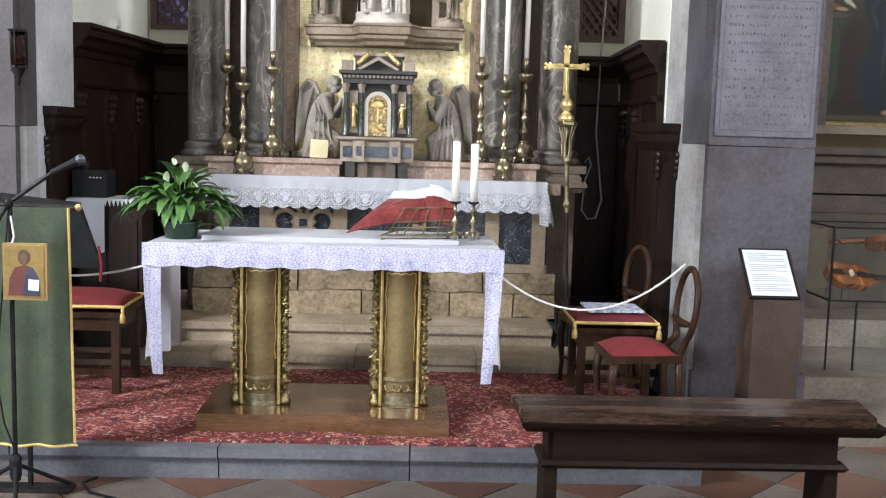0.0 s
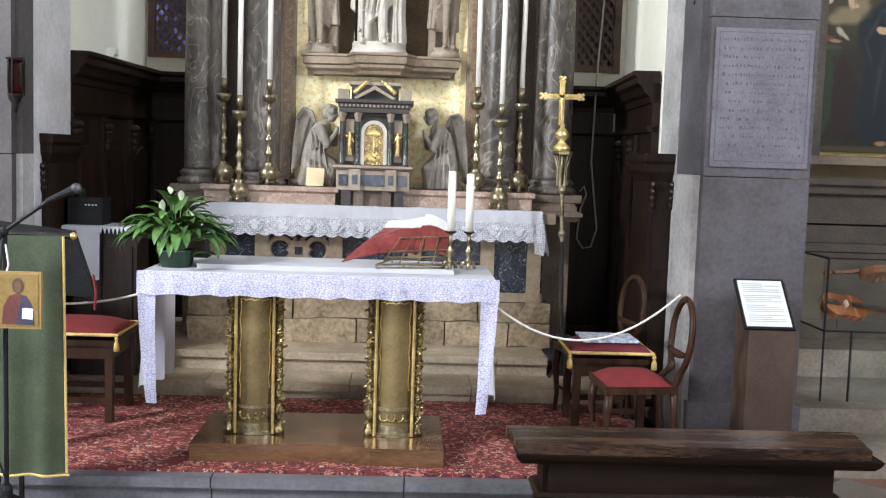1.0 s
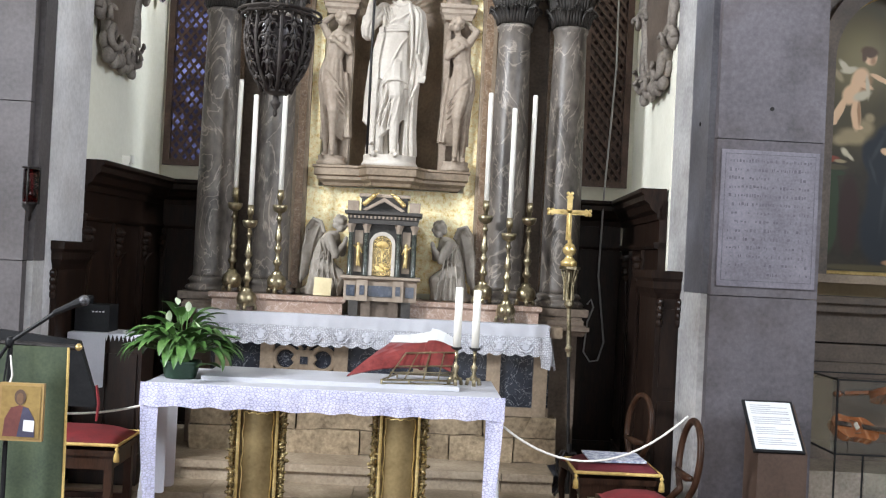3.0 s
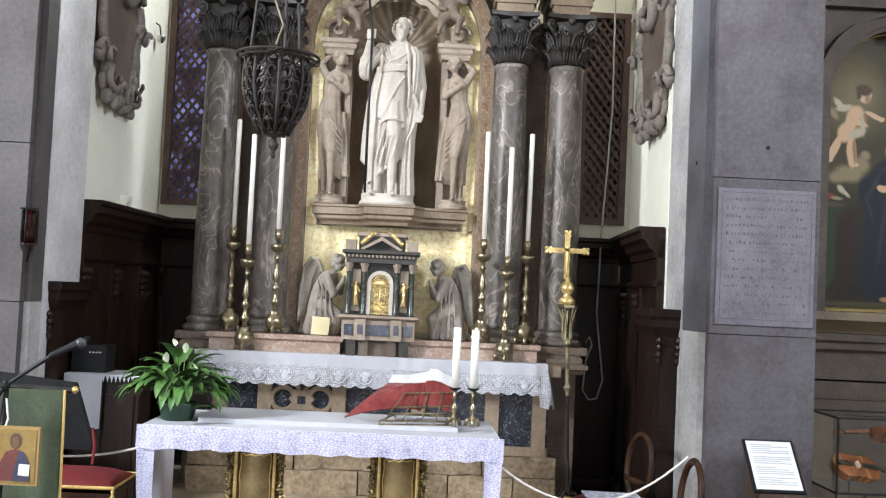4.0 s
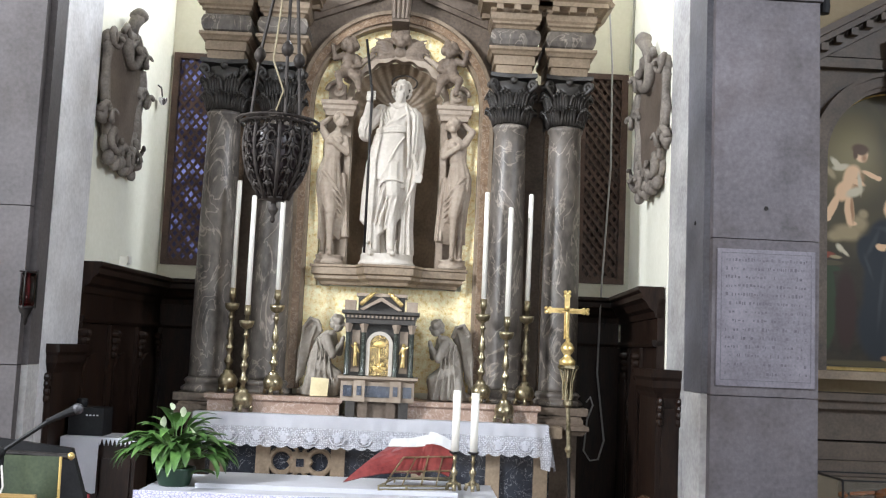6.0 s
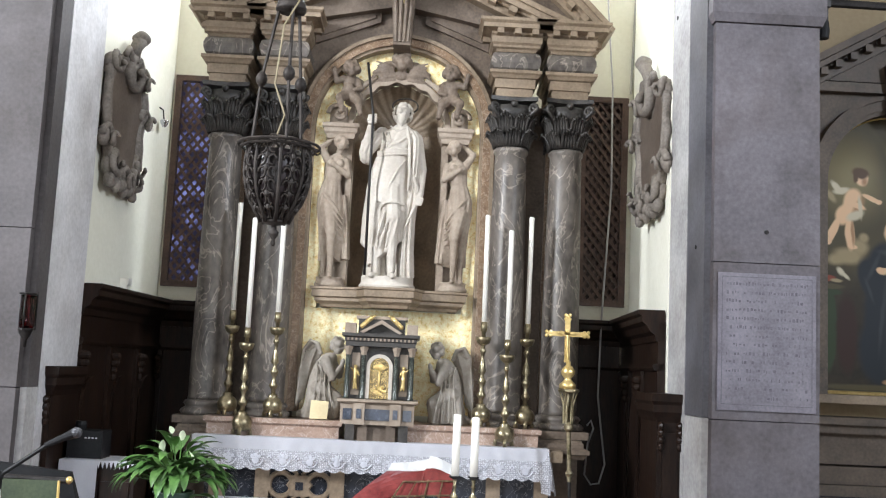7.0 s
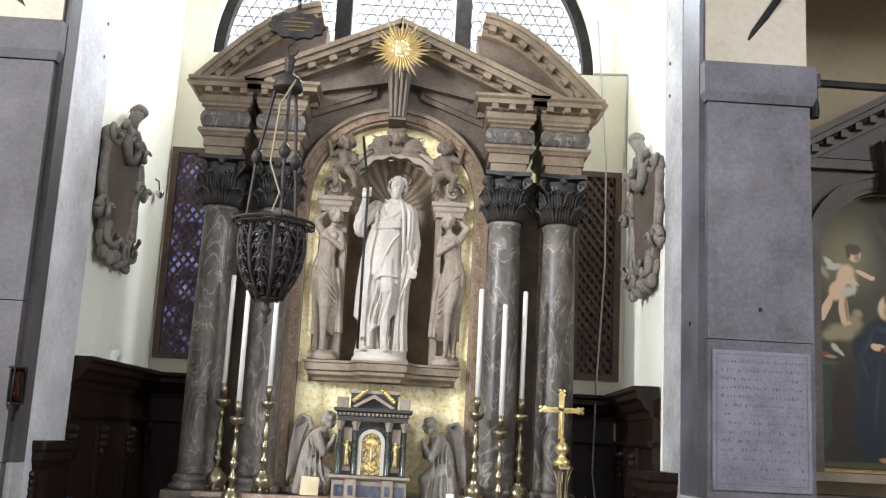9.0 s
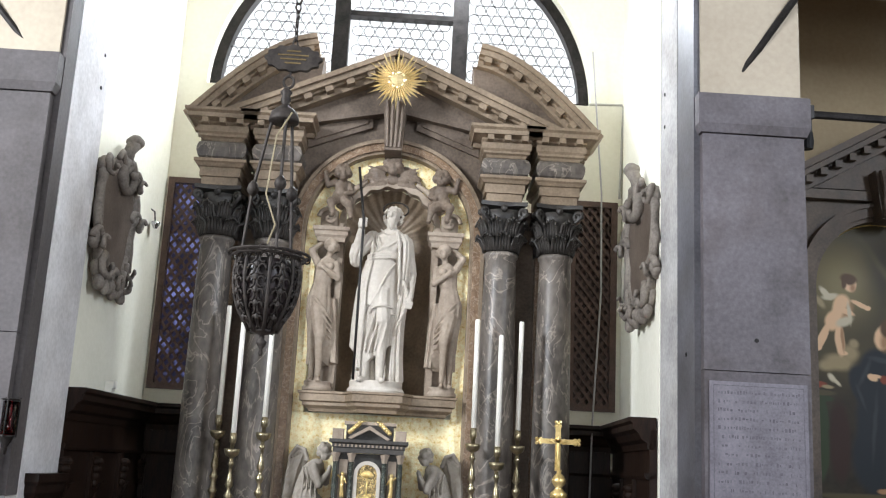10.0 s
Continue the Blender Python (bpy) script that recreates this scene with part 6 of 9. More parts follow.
# ---- altar cloth with lace edge ----
def lace_material(name, hole, scale, low, loose, netted=False, shade=(0.48, 0.47, 0.68), light=(0.64, 0.63, 0.79)):
    m = mat(name, shade, light, 0.85, scale=40, fine=160, bump=0.25)
    nt = m.node_tree
    p = nt.nodes["Principled BSDF"]
    out = nt.nodes["Material Output"]
    tc, mp, vo, rp, tr, mx = (nt.nodes.new(k) for k in ("ShaderNodeTexCoord", "ShaderNodeMapping", "ShaderNodeTexVoronoi", "ShaderNodeMapRange", "ShaderNodeBsdfTransparent", "ShaderNodeMixShader"))
    mp.inputs["Scale"].default_value = (1, 0.35, 1)
    vo.inputs["Scale"].default_value = scale
    vo.inputs["Randomness"].default_value = loose
    nt.links.new(tc.outputs["Object"], mp.inputs[0])
    nt.links.new(mp.outputs[0], vo.inputs[0])
    nt.links.new(vo.outputs["Distance"], rp.inputs[0])
    rp.inputs[1].default_value, rp.inputs[2].default_value = hole, hole + 0.09
    rp.inputs[3].default_value, rp.inputs[4].default_value = 1.0, low
    if netted:
        vo.feature = "DISTANCE_TO_EDGE"
        mp.inputs["Scale"].default_value = (1, 0.02, 1.5)
        rp.inputs[3].default_value, rp.inputs[4].default_value = low, 1.0
        fine = nt.nodes.new("ShaderNodeTexVoronoi")
        fine.feature, fine.inputs["Scale"].default_value = "DISTANCE_TO_EDGE", scale * 2.7
        fr, mn = nt.nodes.new("ShaderNodeMapRange"), nt.nodes.new("ShaderNodeMath")
        fr.inputs[1].default_value, fr.inputs[2].default_value, fr.inputs[3].default_value = hole, hole + 0.08, low + 0.22
        mn.operation = "MINIMUM"
        nt.links.new(mp.outputs[0], fine.inputs[0])
        nt.links.new(fine.outputs["Distance"], fr.inputs[0])
        nt.links.new(rp.outputs[0], mn.inputs[0])
        nt.links.new(fr.outputs[0], mn.inputs[1])
        nt.links.new(mn.outputs[0], mx.inputs[0])
    else:
        nt.links.new(rp.outputs[0], mx.inputs[0])
    nt.links.new(tr.outputs[0], mx.inputs[1])
    nt.links.new(p.outputs[0], mx.inputs[2])
    nt.links.new(mx.outputs[0], out.inputs[0])
    return m


lace_fine = lace_material("lace edging", 0.30, 85, 0.50, 0.5, shade=(0.52, 0.52, 0.56), light=(0.65, 0.65, 0.69))
# white lace; the lavender default colours put its bluish shade into the cloth
lace_bold = lace_material("lace band", 0.05, 58, 0.48, 0.9, netted=True)


def hung(x0, x1, y, z0, z1, wave, seed, hem=None, n=160, rows=6, phase=0.0):
    """A strip of cloth hanging down, with soft folds; hem gives the lower edge at each x."""
    b = bmesh.new()
    grid = []
    for k in range(n + 1):
        x = x0 + (x1 - x0) * k / n
        zb = hem(x) if hem else z0
        col = []
        for j in range(rows + 1):
            q = j / rows
            yy = y - 0.004 - wave * q * (0.6 + 0.4 * math.sin(x * 23 + seed)) * (0.5 + 0.5 * math.sin(x * 9 + seed * 2)) + 0.004 * q * math.sin(x * 61)
            col.append(b.verts.new((x, yy, z1 + (zb - z1) * q)))
        grid.append(col)
    for k in range(n):
        for j in range(rows):
            b.faces.new((grid[k][j], grid[k + 1][j], grid[k + 1][j + 1], grid[k][j + 1]))
    return b


cloth = thing("altar_cloth", (CX, 6.6, 1.265), "white linen altar cloth with scalloped lace hanging over the edge", "altar cloth")
top = bmesh.new()
box(-1.365, 0.885, 6.478, 6.598, 1.2635, 1.272, 0.003, bm=top)
part("top", waved(top, 0.3, 0.003), linen, cloth)
part("linen_fall", hung(-1.37, 0.89, 6.478, 1.195, 1.272, 0.012, 1), linen, cloth, smooth=True)
part("lace_edge", hung(-1.37, 0.89, 6.470, 1.07, 1.1955, 0.012, 1, hem=lambda x: 1.085 - 0.018 * abs(math.sin(x * 2 * math.pi / 0.17))), lace_fine, cloth, "scalloped patterned lace", smooth=True)
mot = bmesh.new()
for k in range(13):
    x = -1.30 + 0.17 * k
    for a, r, rad in ((0, 0.0, 0.022), (45, 0.032, 0.012), (90, 0.032, 0.013), (135, 0.032, 0.012)):
        ball((x + r * math.cos(radians(a)), 6.455, 1.13 + r * math.sin(radians(a))), (rad, 0.002, rad), bm=mot, seg=8)
    tube([(x - 0.05, 6.455, 1.135), (x - 0.03, 6.455, 1.105), (x, 6.455, 1.095), (x + 0.03, 6.455, 1.105), (x + 0.05, 6.455, 1.135)], 0.005, 5, bm=mot)
    for dx, dz in ((0.085, 0.02), (0.075, 0.03), (0.095, 0.03), (0.085, 0.04)):
        ball((x + dx, 6.455, 1.12 + dz), (0.006, 0.002, 0.006), bm=mot, seg=6)
part("lace_motif", mot, linen, cloth, "dense floral lace motifs")
for x, s, zf in ((-1.37, -1, 1.12), (0.89, 1, 0.98)):
    b = bmesh.new()
    grid = []
    for k in range(13):
        y = 6.474 + 0.30 * k / 12
        zb = zf + 0.10 * k / 12 if s > 0 else zf + 0.05 * k / 12
        grid.append([b.verts.new((x + s * (0.004 + q / 6 * (0.035 + 0.02 * math.sin(k * 1.1))), y, 1.272 + (zb - 1.272) * q / 6)) for q in range(7)])
    for k in range(12):
        for j in range(6):
            b.faces.new((grid[k][j], grid[k + 1][j], grid[k + 1][j + 1], grid[k][j + 1]))
    part("side_fall", b, lace_fine, cloth, smooth=True)
b = bmesh.new()
v = [b.verts.new(p) for p in ((0.885, 6.468, 1.268), (0.915, 6.47, 1.10), (0.905, 6.465, 0.985), (0.845, 6.462, 1.0), (0.835, 6.464, 1.10))]
b.faces.new(v)
part("corner_fall", b, lace_fine, cloth)

# ---- hanging sanctuary lamp ----
HX, HY = -0.59, 4.05
hl = thing("sanctuary_lamp", (HX, HY, 2.22), "pierced dark bronze hanging lamp on three chains", "hanging lamp")


def lamp_r(z):
    q = (z - 2.30) / 0.32
    q = min(1.0, max(0.0, q))
    return max(0.055, 0.136 * (1 - (1 - q) ** 3) ** 0.55 * (1 - 0.10 * max(0.0, q - 0.7) / 0.3))


for k in range(8):
    a = k * math.pi / 4 + 0.2
    part("rib", tube([(HX + lamp_r(z) * math.cos(a), HY + lamp_r(z) * math.sin(a), z) for z in (2.30 + 0.04 * q for q in range(9))], 0.0085, 6), bronze, hl, smooth=True)
for k in range(8):
    a0 = k * math.pi / 4 + 0.2
    for j in range(6):
        z = 2.335 + 0.05 * j
        for s in (-1, 1):
            pts = []
            for q in range(11):
                ang = q / 10 * 1.6 * math.pi
                da = s * (0.18 + 0.13 * math.cos(ang)) * (0.75 + 0.25 * j / 5)
                zz = z + 0.021 * math.sin(ang)
                r = lamp_r(zz)
                pts.append((HX + r * math.cos(a0 + math.pi / 8 + da), HY + r * math.sin(a0 + math.pi / 8 + da), zz))
            part("pierced_scroll", tube(pts, 0.0052, 5), bronze, hl, smooth=True)
        r = lamp_r(z + 0.02)
        am = a0 + math.pi / 8
        part("boss", ball((HX + r * math.cos(am), HY + r * math.sin(am), z + 0.02), (0.011, 0.011, 0.016), seg=6), bronze, hl)
part("liner", turned([(lamp_r(2.30 + 0.032 * q) - 0.014, 2.30 + 0.032 * q) for q in range(10)], (HX, HY, 0), 20), mat("smoked liner", (0.010, 0.007, 0.008), (0.035, 0.022, 0.024), 0.4, bump=0.05), hl, "smoked glass liner", smooth=True)
part("finial", turned([(0.004, 2.205), (0.010, 2.215), (0.006, 2.232), (0.018, 2.25), (0.022, 2.262), (0.012, 2.272), (0.010, 2.29), (0.050, 2.298), (0.052, 2.31)], (HX, HY, 0), 16), bronze, hl, smooth=True)
g = bmesh.new()
for r, z in ((0.165, 2.618), (0.15, 2.605), (0.128, 2.625)):
    tube([(HX + r * math.cos(k * math.pi / 20), HY + r * math.sin(k * math.pi / 20), z) for k in range(41)], 0.006, 6, bm=g)
for k in range(3):
    a = math.pi / 6 + k * 2 * math.pi / 3
    tube([(HX + 0.165 * math.cos(a) + 0.018 * math.cos(q), HY + 0.165 * math.sin(a), 2.618 + 0.012 * math.sin(q)) for q in (0, 1, 2, 3, 4, 5, 6)], 0.004, 5, bm=g)
part("rim", g, bronze, hl, "open bronze rim rings")
for k in range(3):
    a = -math.pi / 2 + 0.35 + k * 2 * math.pi / 3
    lo, mid, hi = (HX + 0.12 * math.cos(a), HY + 0.12 * math.sin(a), 2.62), (HX + 0.095 * math.cos(a), HY + 0.095 * math.sin(a), 2.90), (HX + 0.05 * math.cos(a) + 0.01, HY + 0.05 * math.sin(a), 3.20)
    part("chain_rod", tube([lo, mid, hi], 0.0075, 6), bronze, hl)
    g = turned([(0.006, -0.035), (0.022, -0.015), (0.025, 0.0), (0.020, 0.018), (0.006, 0.035)], mid, 10)
    part("chain_knop", g, bronze, hl, smooth=True)
part("bell_cap", turned([(0.062, 3.19), (0.064, 3.20), (0.055, 3.235), (0.030, 3.255), (0.014, 3.27), (0.022, 3.29), (0.018, 3.31), (0.026, 3.325), (0.010, 3.345)], (HX + 0.012, HY, 0), 20), bronze, hl, smooth=True)
part("ring", tube([(HX + 0.018 + 0.022 * math.cos(k * math.pi / 8), HY, 3.372 + 0.026 * math.sin(k * math.pi / 8)) for k in range(17)], 0.006, 6), bronze, hl)
ov = bmesh.new()
slab_pts = [((0.118 + 0.006 * math.cos(12 * k * math.pi / 30)) * math.cos(k * math.pi / 30), (0.058 + 0.004 * math.cos(12 * k * math.pi / 30)) * math.sin(k * math.pi / 30)) for k in range(60)]
prism([(HX + 0.03 + x, 3.478 + z) for x, z in slab_pts], HY - 0.012, HY + 0.012, bm=ov, bevel=0.004)
plate = part("oval_plate", ov, bronze, hl, "dark oval name plate")
for k, w in enumerate((0.06, 0.13, 0.11, 0.07)):
    part("text_bar", box(HX + 0.03 - w / 2, HX + 0.03 + w / 2, HY - 0.0145, HY - 0.0122, 3.505 - 0.018 * k, 3.511 - 0.018 * k), dull_gold, plate)
g = bmesh.new()
tube([(HX + 0.02, HY, 3.40), (HX + 0.025, HY, 3.425)], 0.006, 6, bm=g)
z = 3.545
while z < 5.1:
    tube([(HX + 0.032 + 0.010 * math.cos(q * math.pi / 5) * (1 if int(z * 50) % 2 else 0.3), HY + 0.010 * math.cos(q * math.pi / 5) * (0.3 if int(z * 50) % 2 else 1), z + 0.022 * math.sin(q * math.pi / 5)) for q in range(11)], 0.0045, 4, bm=g)
    z += 0.034
tube([(HX + 0.032, HY, 5.1), (HX + 0.032, HY, 7.2)], 0.006, 5, bm=g)
part("chain", g, bronze, hl, "long iron chain")
part("cable", tube([(HX + 0.05, HY - 0.05, 3.22), (HX + 0.0, HY - 0.09, 3.1), (HX - 0.02, HY - 0.10, 2.85), (HX + 0.03, HY - 0.12, 2.72), (HX + 0.0, HY - 0.11, 2.63)], 0.004, 5), mat("yellowed cable", (0.20, 0.16, 0.09), (0.28, 0.23, 0.14), 0.6, bump=0), hl, "yellowed electric cable")

# cable loop on the wall beside the cross
g = bmesh.new()
tube([(1.37, 7.66, 5.2), (1.46, 7.66, 4.0), (1.47, 7.66, 3.2), (1.42, 7.66, 2.2), (1.40, 7.62, 1.6), (1.46, 7.6, 1.1), (1.42, 7.6, 0.96), (1.36, 7.6, 0.95), (1.31, 7.6, 1.02), (1.33, 7.6, 1.25), (1.37, 7.6, 1.36), (1.35, 7.6, 1.42), (1.32, 7.6, 1.38)], 0.007, 6, bm=g)
solid("wall_cable", g, mat("grey cable", (0.30, 0.29, 0.28), (0.42, 0.41, 0.40), 0.6, bump=0), "grey cable hanging in a loop down the wall", "cable", smooth=True)
g = bmesh.new()
tube([(1.37, BACK - 0.012, 4.79), (1.64, BACK - 0.012, 4.80), (1.655, BACK - 0.012, 4.78), (1.63, BACK - 0.012, 4.0)], 0.010, 6, bm=g)
solid("conduit", g, mat("painted conduit", (0.35, 0.34, 0.30), (0.45, 0.44, 0.38), 0.6, bump=0), "thin painted conduit along the back wall", "conduit")
sw = thing("wall_socket", (-1.99, 7.0, 2.2), "small cream wall box above the panelling", "wall box")
part("case", box(left_x(7.0), left_x(7.0) + 0.05, 6.97, 7.04, 2.18, 2.27, 0.008), wax, sw)
part("lid", box(left_x(7.0) + 0.05, left_x(7.0) + 0.062, 6.962, 7.048, 2.225, 2.275, 0.004), wax, sw)
sp = thing("spotlight", (left_x(7.5), 7.5, 3.5), "small chrome spotlight on the side wall", "spotlight")
part("arm", tube([(left_x(7.5), 7.5, 3.62), (left_x(7.5) + 0.03, 7.5, 3.6), (left_x(7.5) + 0.04, 7.5, 3.53)], 0.006, 6), iron, sp)
part("head", turned([(0.012, 0.0), (0.03, 0.03), (0.032, 0.05)], (left_x(7.5) + 0.045, 7.5, 3.47), 14), mat("chrome", (0.5, 0.5, 0.55), (0.7, 0.7, 0.75), 0.15, 1.0, bump=0), sp, smooth=True)
rl = thing("red_lamp", (-2.0, 5.36, 1.77), "red glass lamp in an iron bracket on the pier", "wall lamp")
part("glass", turned([(0.038, 1.86), (0.040, 1.90), (0.040, 2.03), (0.037, 2.03), (0.035, 1.87)], (-2.03, 5.33, 0), 16), red_glass, rl, smooth=True)
g = turned([(0.006, 1.76), (0.012, 1.80), (0.036, 1.845), (0.042, 1.858)], (-2.03, 5.33, 0), 12)
for a in (0.5, 2.6, 4.7):
    tube([(-2.03 + 0.044 * math.cos(a), 5.33 + 0.044 * math.sin(a), 1.85), (-2.03 + 0.044 * math.cos(a), 5.33 + 0.044 * math.sin(a), 2.05)], 0.004, 5, bm=g)
tube([(-2.03 + 0.044 * math.cos(k * 0.5), 5.33 + 0.044 * math.sin(k * 0.5), 2.04) for k in range(14)], 0.005, 5, bm=g)
tube([(-2.03, 5.33, 1.84), (-2.06, 5.36, 1.82), (-2.09, 5.40, 1.84)], 0.007, 6, bm=g)
part("bracket", g, iron, rl, smooth=True)

# ---- front of the chapel: kerb, carpet ----
kerb = thing("kerb", (-0.6, 4.45, 0), "pale grey stone step at the chapel's edge", "step", kind="structure")
xs = [-2.95, -1.75, -0.83, 0.03, 1.37]
for a, c in zip(xs, xs[1:]):
    part("kerb_stone", waved(box(a + 0.003, c - 0.003, 4.42, 4.62, -0.005, 0.105), 0.3, 0.003), step_stone, kerb)
    part("kerb_tread", waved(box(a + 0.003, c - 0.003, 4.39, 4.625, 0.105, 0.15, 0.012), 0.3, 0.003), step_stone, kerb)

cb = bmesh.new()
box(-2.02, 1.30, 4.47, 5.86, 0.1505, 0.162, 0.003, bm=cb)
solid("carpet", cb, carpet_red, "worn red carpet with small floral pattern", "carpet")

# ---- the table altar ----
TX0, TX1, TY0, TY1, TZ = -1.14, 0.40, 4.66, 5.25, 1.04
table = thing("altar_table", (-0.37, 4.9, 0.162), "gold pillared altar table on a polished wooden base", "altar table")
base = bmesh.new()
slab([(-0.97, 5.2), (-0.97, 4.60), (-0.66, 4.60), (-0.56, 4.615), (-0.42, 4.63), (-0.26, 4.615), (-0.13, 4.575), (0.21, 4.56), (0.21, 5.2)], 0.162, 0.245, bm=base, bevel=0.006)
part("base", base, base_wood, table, "polished brown wooden base board")
part("tabletop", box(TX0 + 0.02, TX1 - 0.02, TY0 + 0.02, TY1, 0.985, 1.03, 0.005), base_wood, table)
for cx in (-0.70, -0.03):
    col = bmesh.new()
    n = 48
    pts = [(cx + 0.105 * math.sin(radians(-80 + 160 * k / n)), 4.86 - 0.105 * math.cos(radians(-80 + 160 * k / n)) * 0.9) for k in range(n + 1)]
    slab(pts + [(cx + 0.10, 5.0), (cx - 0.10, 5.0)], 0.246, 0.985, bm=col)
    shaft = part("gold_column", col, dull_gold, table, "matt gold rounded column")
    for z0, z1, g in ((0.246, 0.262, 0.018), (0.262, 0.30, 0.008), (0.375, 0.39, 0.012), (0.955, 0.984, 0.012)):
        rr = 0.105 + g
        pts2 = [(cx + rr * math.sin(radians(-82 + 164 * k / n)), 4.86 - rr * math.cos(radians(-82 + 164 * k / n)) * 0.9) for k in range(n + 1)]
        part("moulding", slab(pts2 + [(cx + 0.09, 4.99), (cx - 0.09, 4.99)], z0, z1), brass, shaft)
    for s in (-1, 1):
        x = cx + s * 0.118
        leg = turned([(0.026, 0.246), (0.028, 0.27), (0.016, 0.29), (0.014, 0.33), (0.024, 0.36), (0.015, 0.39), (0.015, 0.93), (0.022, 0.94), (0.026, 0.985)], (x, 4.80, 0), 12)
        rnd = random.Random(int(100 * x) + 7)
        for k in range(60):
            z = 0.30 + 0.66 * k / 60
            a = k * 2.4
            ball((x + 0.015 * math.cos(a), 4.80 - 0.017 * abs(math.sin(a)), z), (0.006 + rnd.random() * 0.004, 0.007, 0.014 + rnd.random() * 0.010), bm=leg, turn=(rnd.random() * 90, rnd.random() * 90, 0), seg=6)
        for z, r in ((0.93, 0.020), (0.68, 0.014), (0.42, 0.016)):
            c_ = [(x + s * (0.016 + 0.016 * math.sin(q * 0.7) * (1 - q / 10)), 4.79, z - r + 0.006 * q + 0.014 * math.cos(q * 0.7)) for q in range(8)]
            tube(c_, 0.006, 6, bm=leg)
        part("carved_post", leg, post_brass, shaft, "carved brass foliage post", smooth=True)
        part("bright_rod", tube([(x - s * 0.028, 4.775, 0.25), (x - s * 0.028, 4.775, 0.985)], 0.008, 8), gilt, shaft)
    scroll = []
    for k in range(41):
        q = k / 40
        xx = -0.075 + 0.15 * q
        scroll.append((cx + xx + 0.010 * math.cos(q * 25), 4.86 - 0.107 * 0.9 * math.cos(math.asin(xx / 0.107)), 0.337 + 0.016 * math.sin(q * 25)))
    part("scroll_ornament", tube(scroll, 0.0055, 6), post_brass, shaft, "raised scrolling vine", smooth=True)
    line = []
    for x0_, z0_, x1_, z1_ in ((-0.07, 0.42, -0.07, 0.90), (-0.07, 0.90, 0.07, 0.90), (0.07, 0.90, 0.07, 0.42)):
        for k in range(10):
            q = k / 10
            xx, zz = x0_ + (x1_ - x0_) * q, z0_ + (z1_ - z0_) * q
            wob = 0.004 * math.sin(k * 2.2)
            ang = math.asin(max(-1, min(1, xx / 0.105)))
            line.append((cx + xx + wob, 4.86 - 0.107 * 0.9 * math.cos(ang), zz + wob))
    part("panel_line", tube(line, 0.0035, 5), gilt, shaft)

# ---- cloth on the table altar ----
tc = thing("table_cloth", (-0.37, 4.9, 1.03), "white linen table cloth with patterned lace borders", "table cloth")
part("top", waved(box(TX0 - 0.06, TX1 + 0.03, TY0 - 0.012, TY1 + 0.01, 1.031, 1.040, 0.003), 0.25, 0.003), linen, tc)
part("front_border", hung(TX0 - 0.085, TX1 + 0.05, TY0 - 0.016, 0.925, 1.040, 0.010, 3, hem=lambda x: 0.932 + 0.004 * math.sin(x * 40)), lace_bold, tc, "lace band over the table's edge", smooth=True)
part("front_lining", hung(TX0 - 0.06, TX1 + 0.03, TY0 - 0.010, 0.985, 1.038, 0.002, 3), linen, tc, smooth=True)


def end_fall(x, s, z_front, z_back):
    """The cloth's end, which hangs down beside the table in loose folds, with a lace strip along its front edge."""
    def sheet(y0, y1, za, zb, n, off, amp):
        b = bmesh.new()
        grid = []
        for k in range(n + 1):
            q = k / n
            y = y0 + (y1 - y0) * q
            hem = za + (zb - za) * q + 0.008 * math.sin(q * 19)
            col = []
            for j in range(11):
                u = j / 10
                col.append(b.verts.new((x + s * (off + u * 0.02 + amp * u * math.sin(q * 17 + 0.6)), y - 0.02 * u * (1 - q), 1.035 + (hem - 1.035) * u)))
            grid.append(col)
        for k in range(n):
            for j in range(10):
                b.faces.new((grid[k][j], grid[k + 1][j], grid[k + 1][j + 1], grid[k][j + 1]))
        return b
    part("end_fall", sheet(TY0 + 0.03, TY1, z_front + 0.06, z_back, 40, 0.012, 0.022), linen, tc, smooth=True)
    b = bmesh.new()
    grid = []
    for j in range(13):
        u = j / 12
        z = 1.035 + (z_front - 1.035) * u
        xx = x + s * (0.048 - 0.012 * u - 0.030 * u * u)
        grid.append([b.verts.new((xx + s * dx * (1.05 - 0.45 * u), TY0 - 0.018 - 0.006 * math.sin(u * 5 + dx * 60), z)) for dx in (0.0, -0.028, -0.056, -0.084)])
    for j in range(12):
        for k in range(3):
            b.faces.new((grid[j][k], grid[j][k + 1], grid[j + 1][k + 1], grid[j + 1][k]))
    part("lace_strip", b, lace_bold, tc, "lace strip hanging at the corner", smooth=True)


end_fall(TX0 - 0.035, -1, 0.42, 0.44)
end_fall(TX1, 1, 0.40, 0.50)
solid("folded_cloth", waved(box(-0.98, 0.24, 4.78, 5.2, 1.0405, 1.062, 0.008), 0.2, 0.006), linen, "folded white corporal cloth on the table", "cloth")

# ---- plant ----
pl = thing("potted_plant", (-1.08, 4.84, 1.0405), "peace lily with glossy leaves in a dark green pot", "plant")
PX, PY = -1.09, 4.84
part("pot", turned([(0.07, 1.0405), (0.074, 1.05), (0.09, 1.11), (0.096, 1.115), (0.096, 1.125), (0.088, 1.125), (0.082, 1.10)], (PX, PY, 0), 24), pot_green, pl, smooth=True)
part("soil", turned([(0.08, 1.10), (0.078, 1.108)], (PX, PY, 0), 16), void_dark, pl)


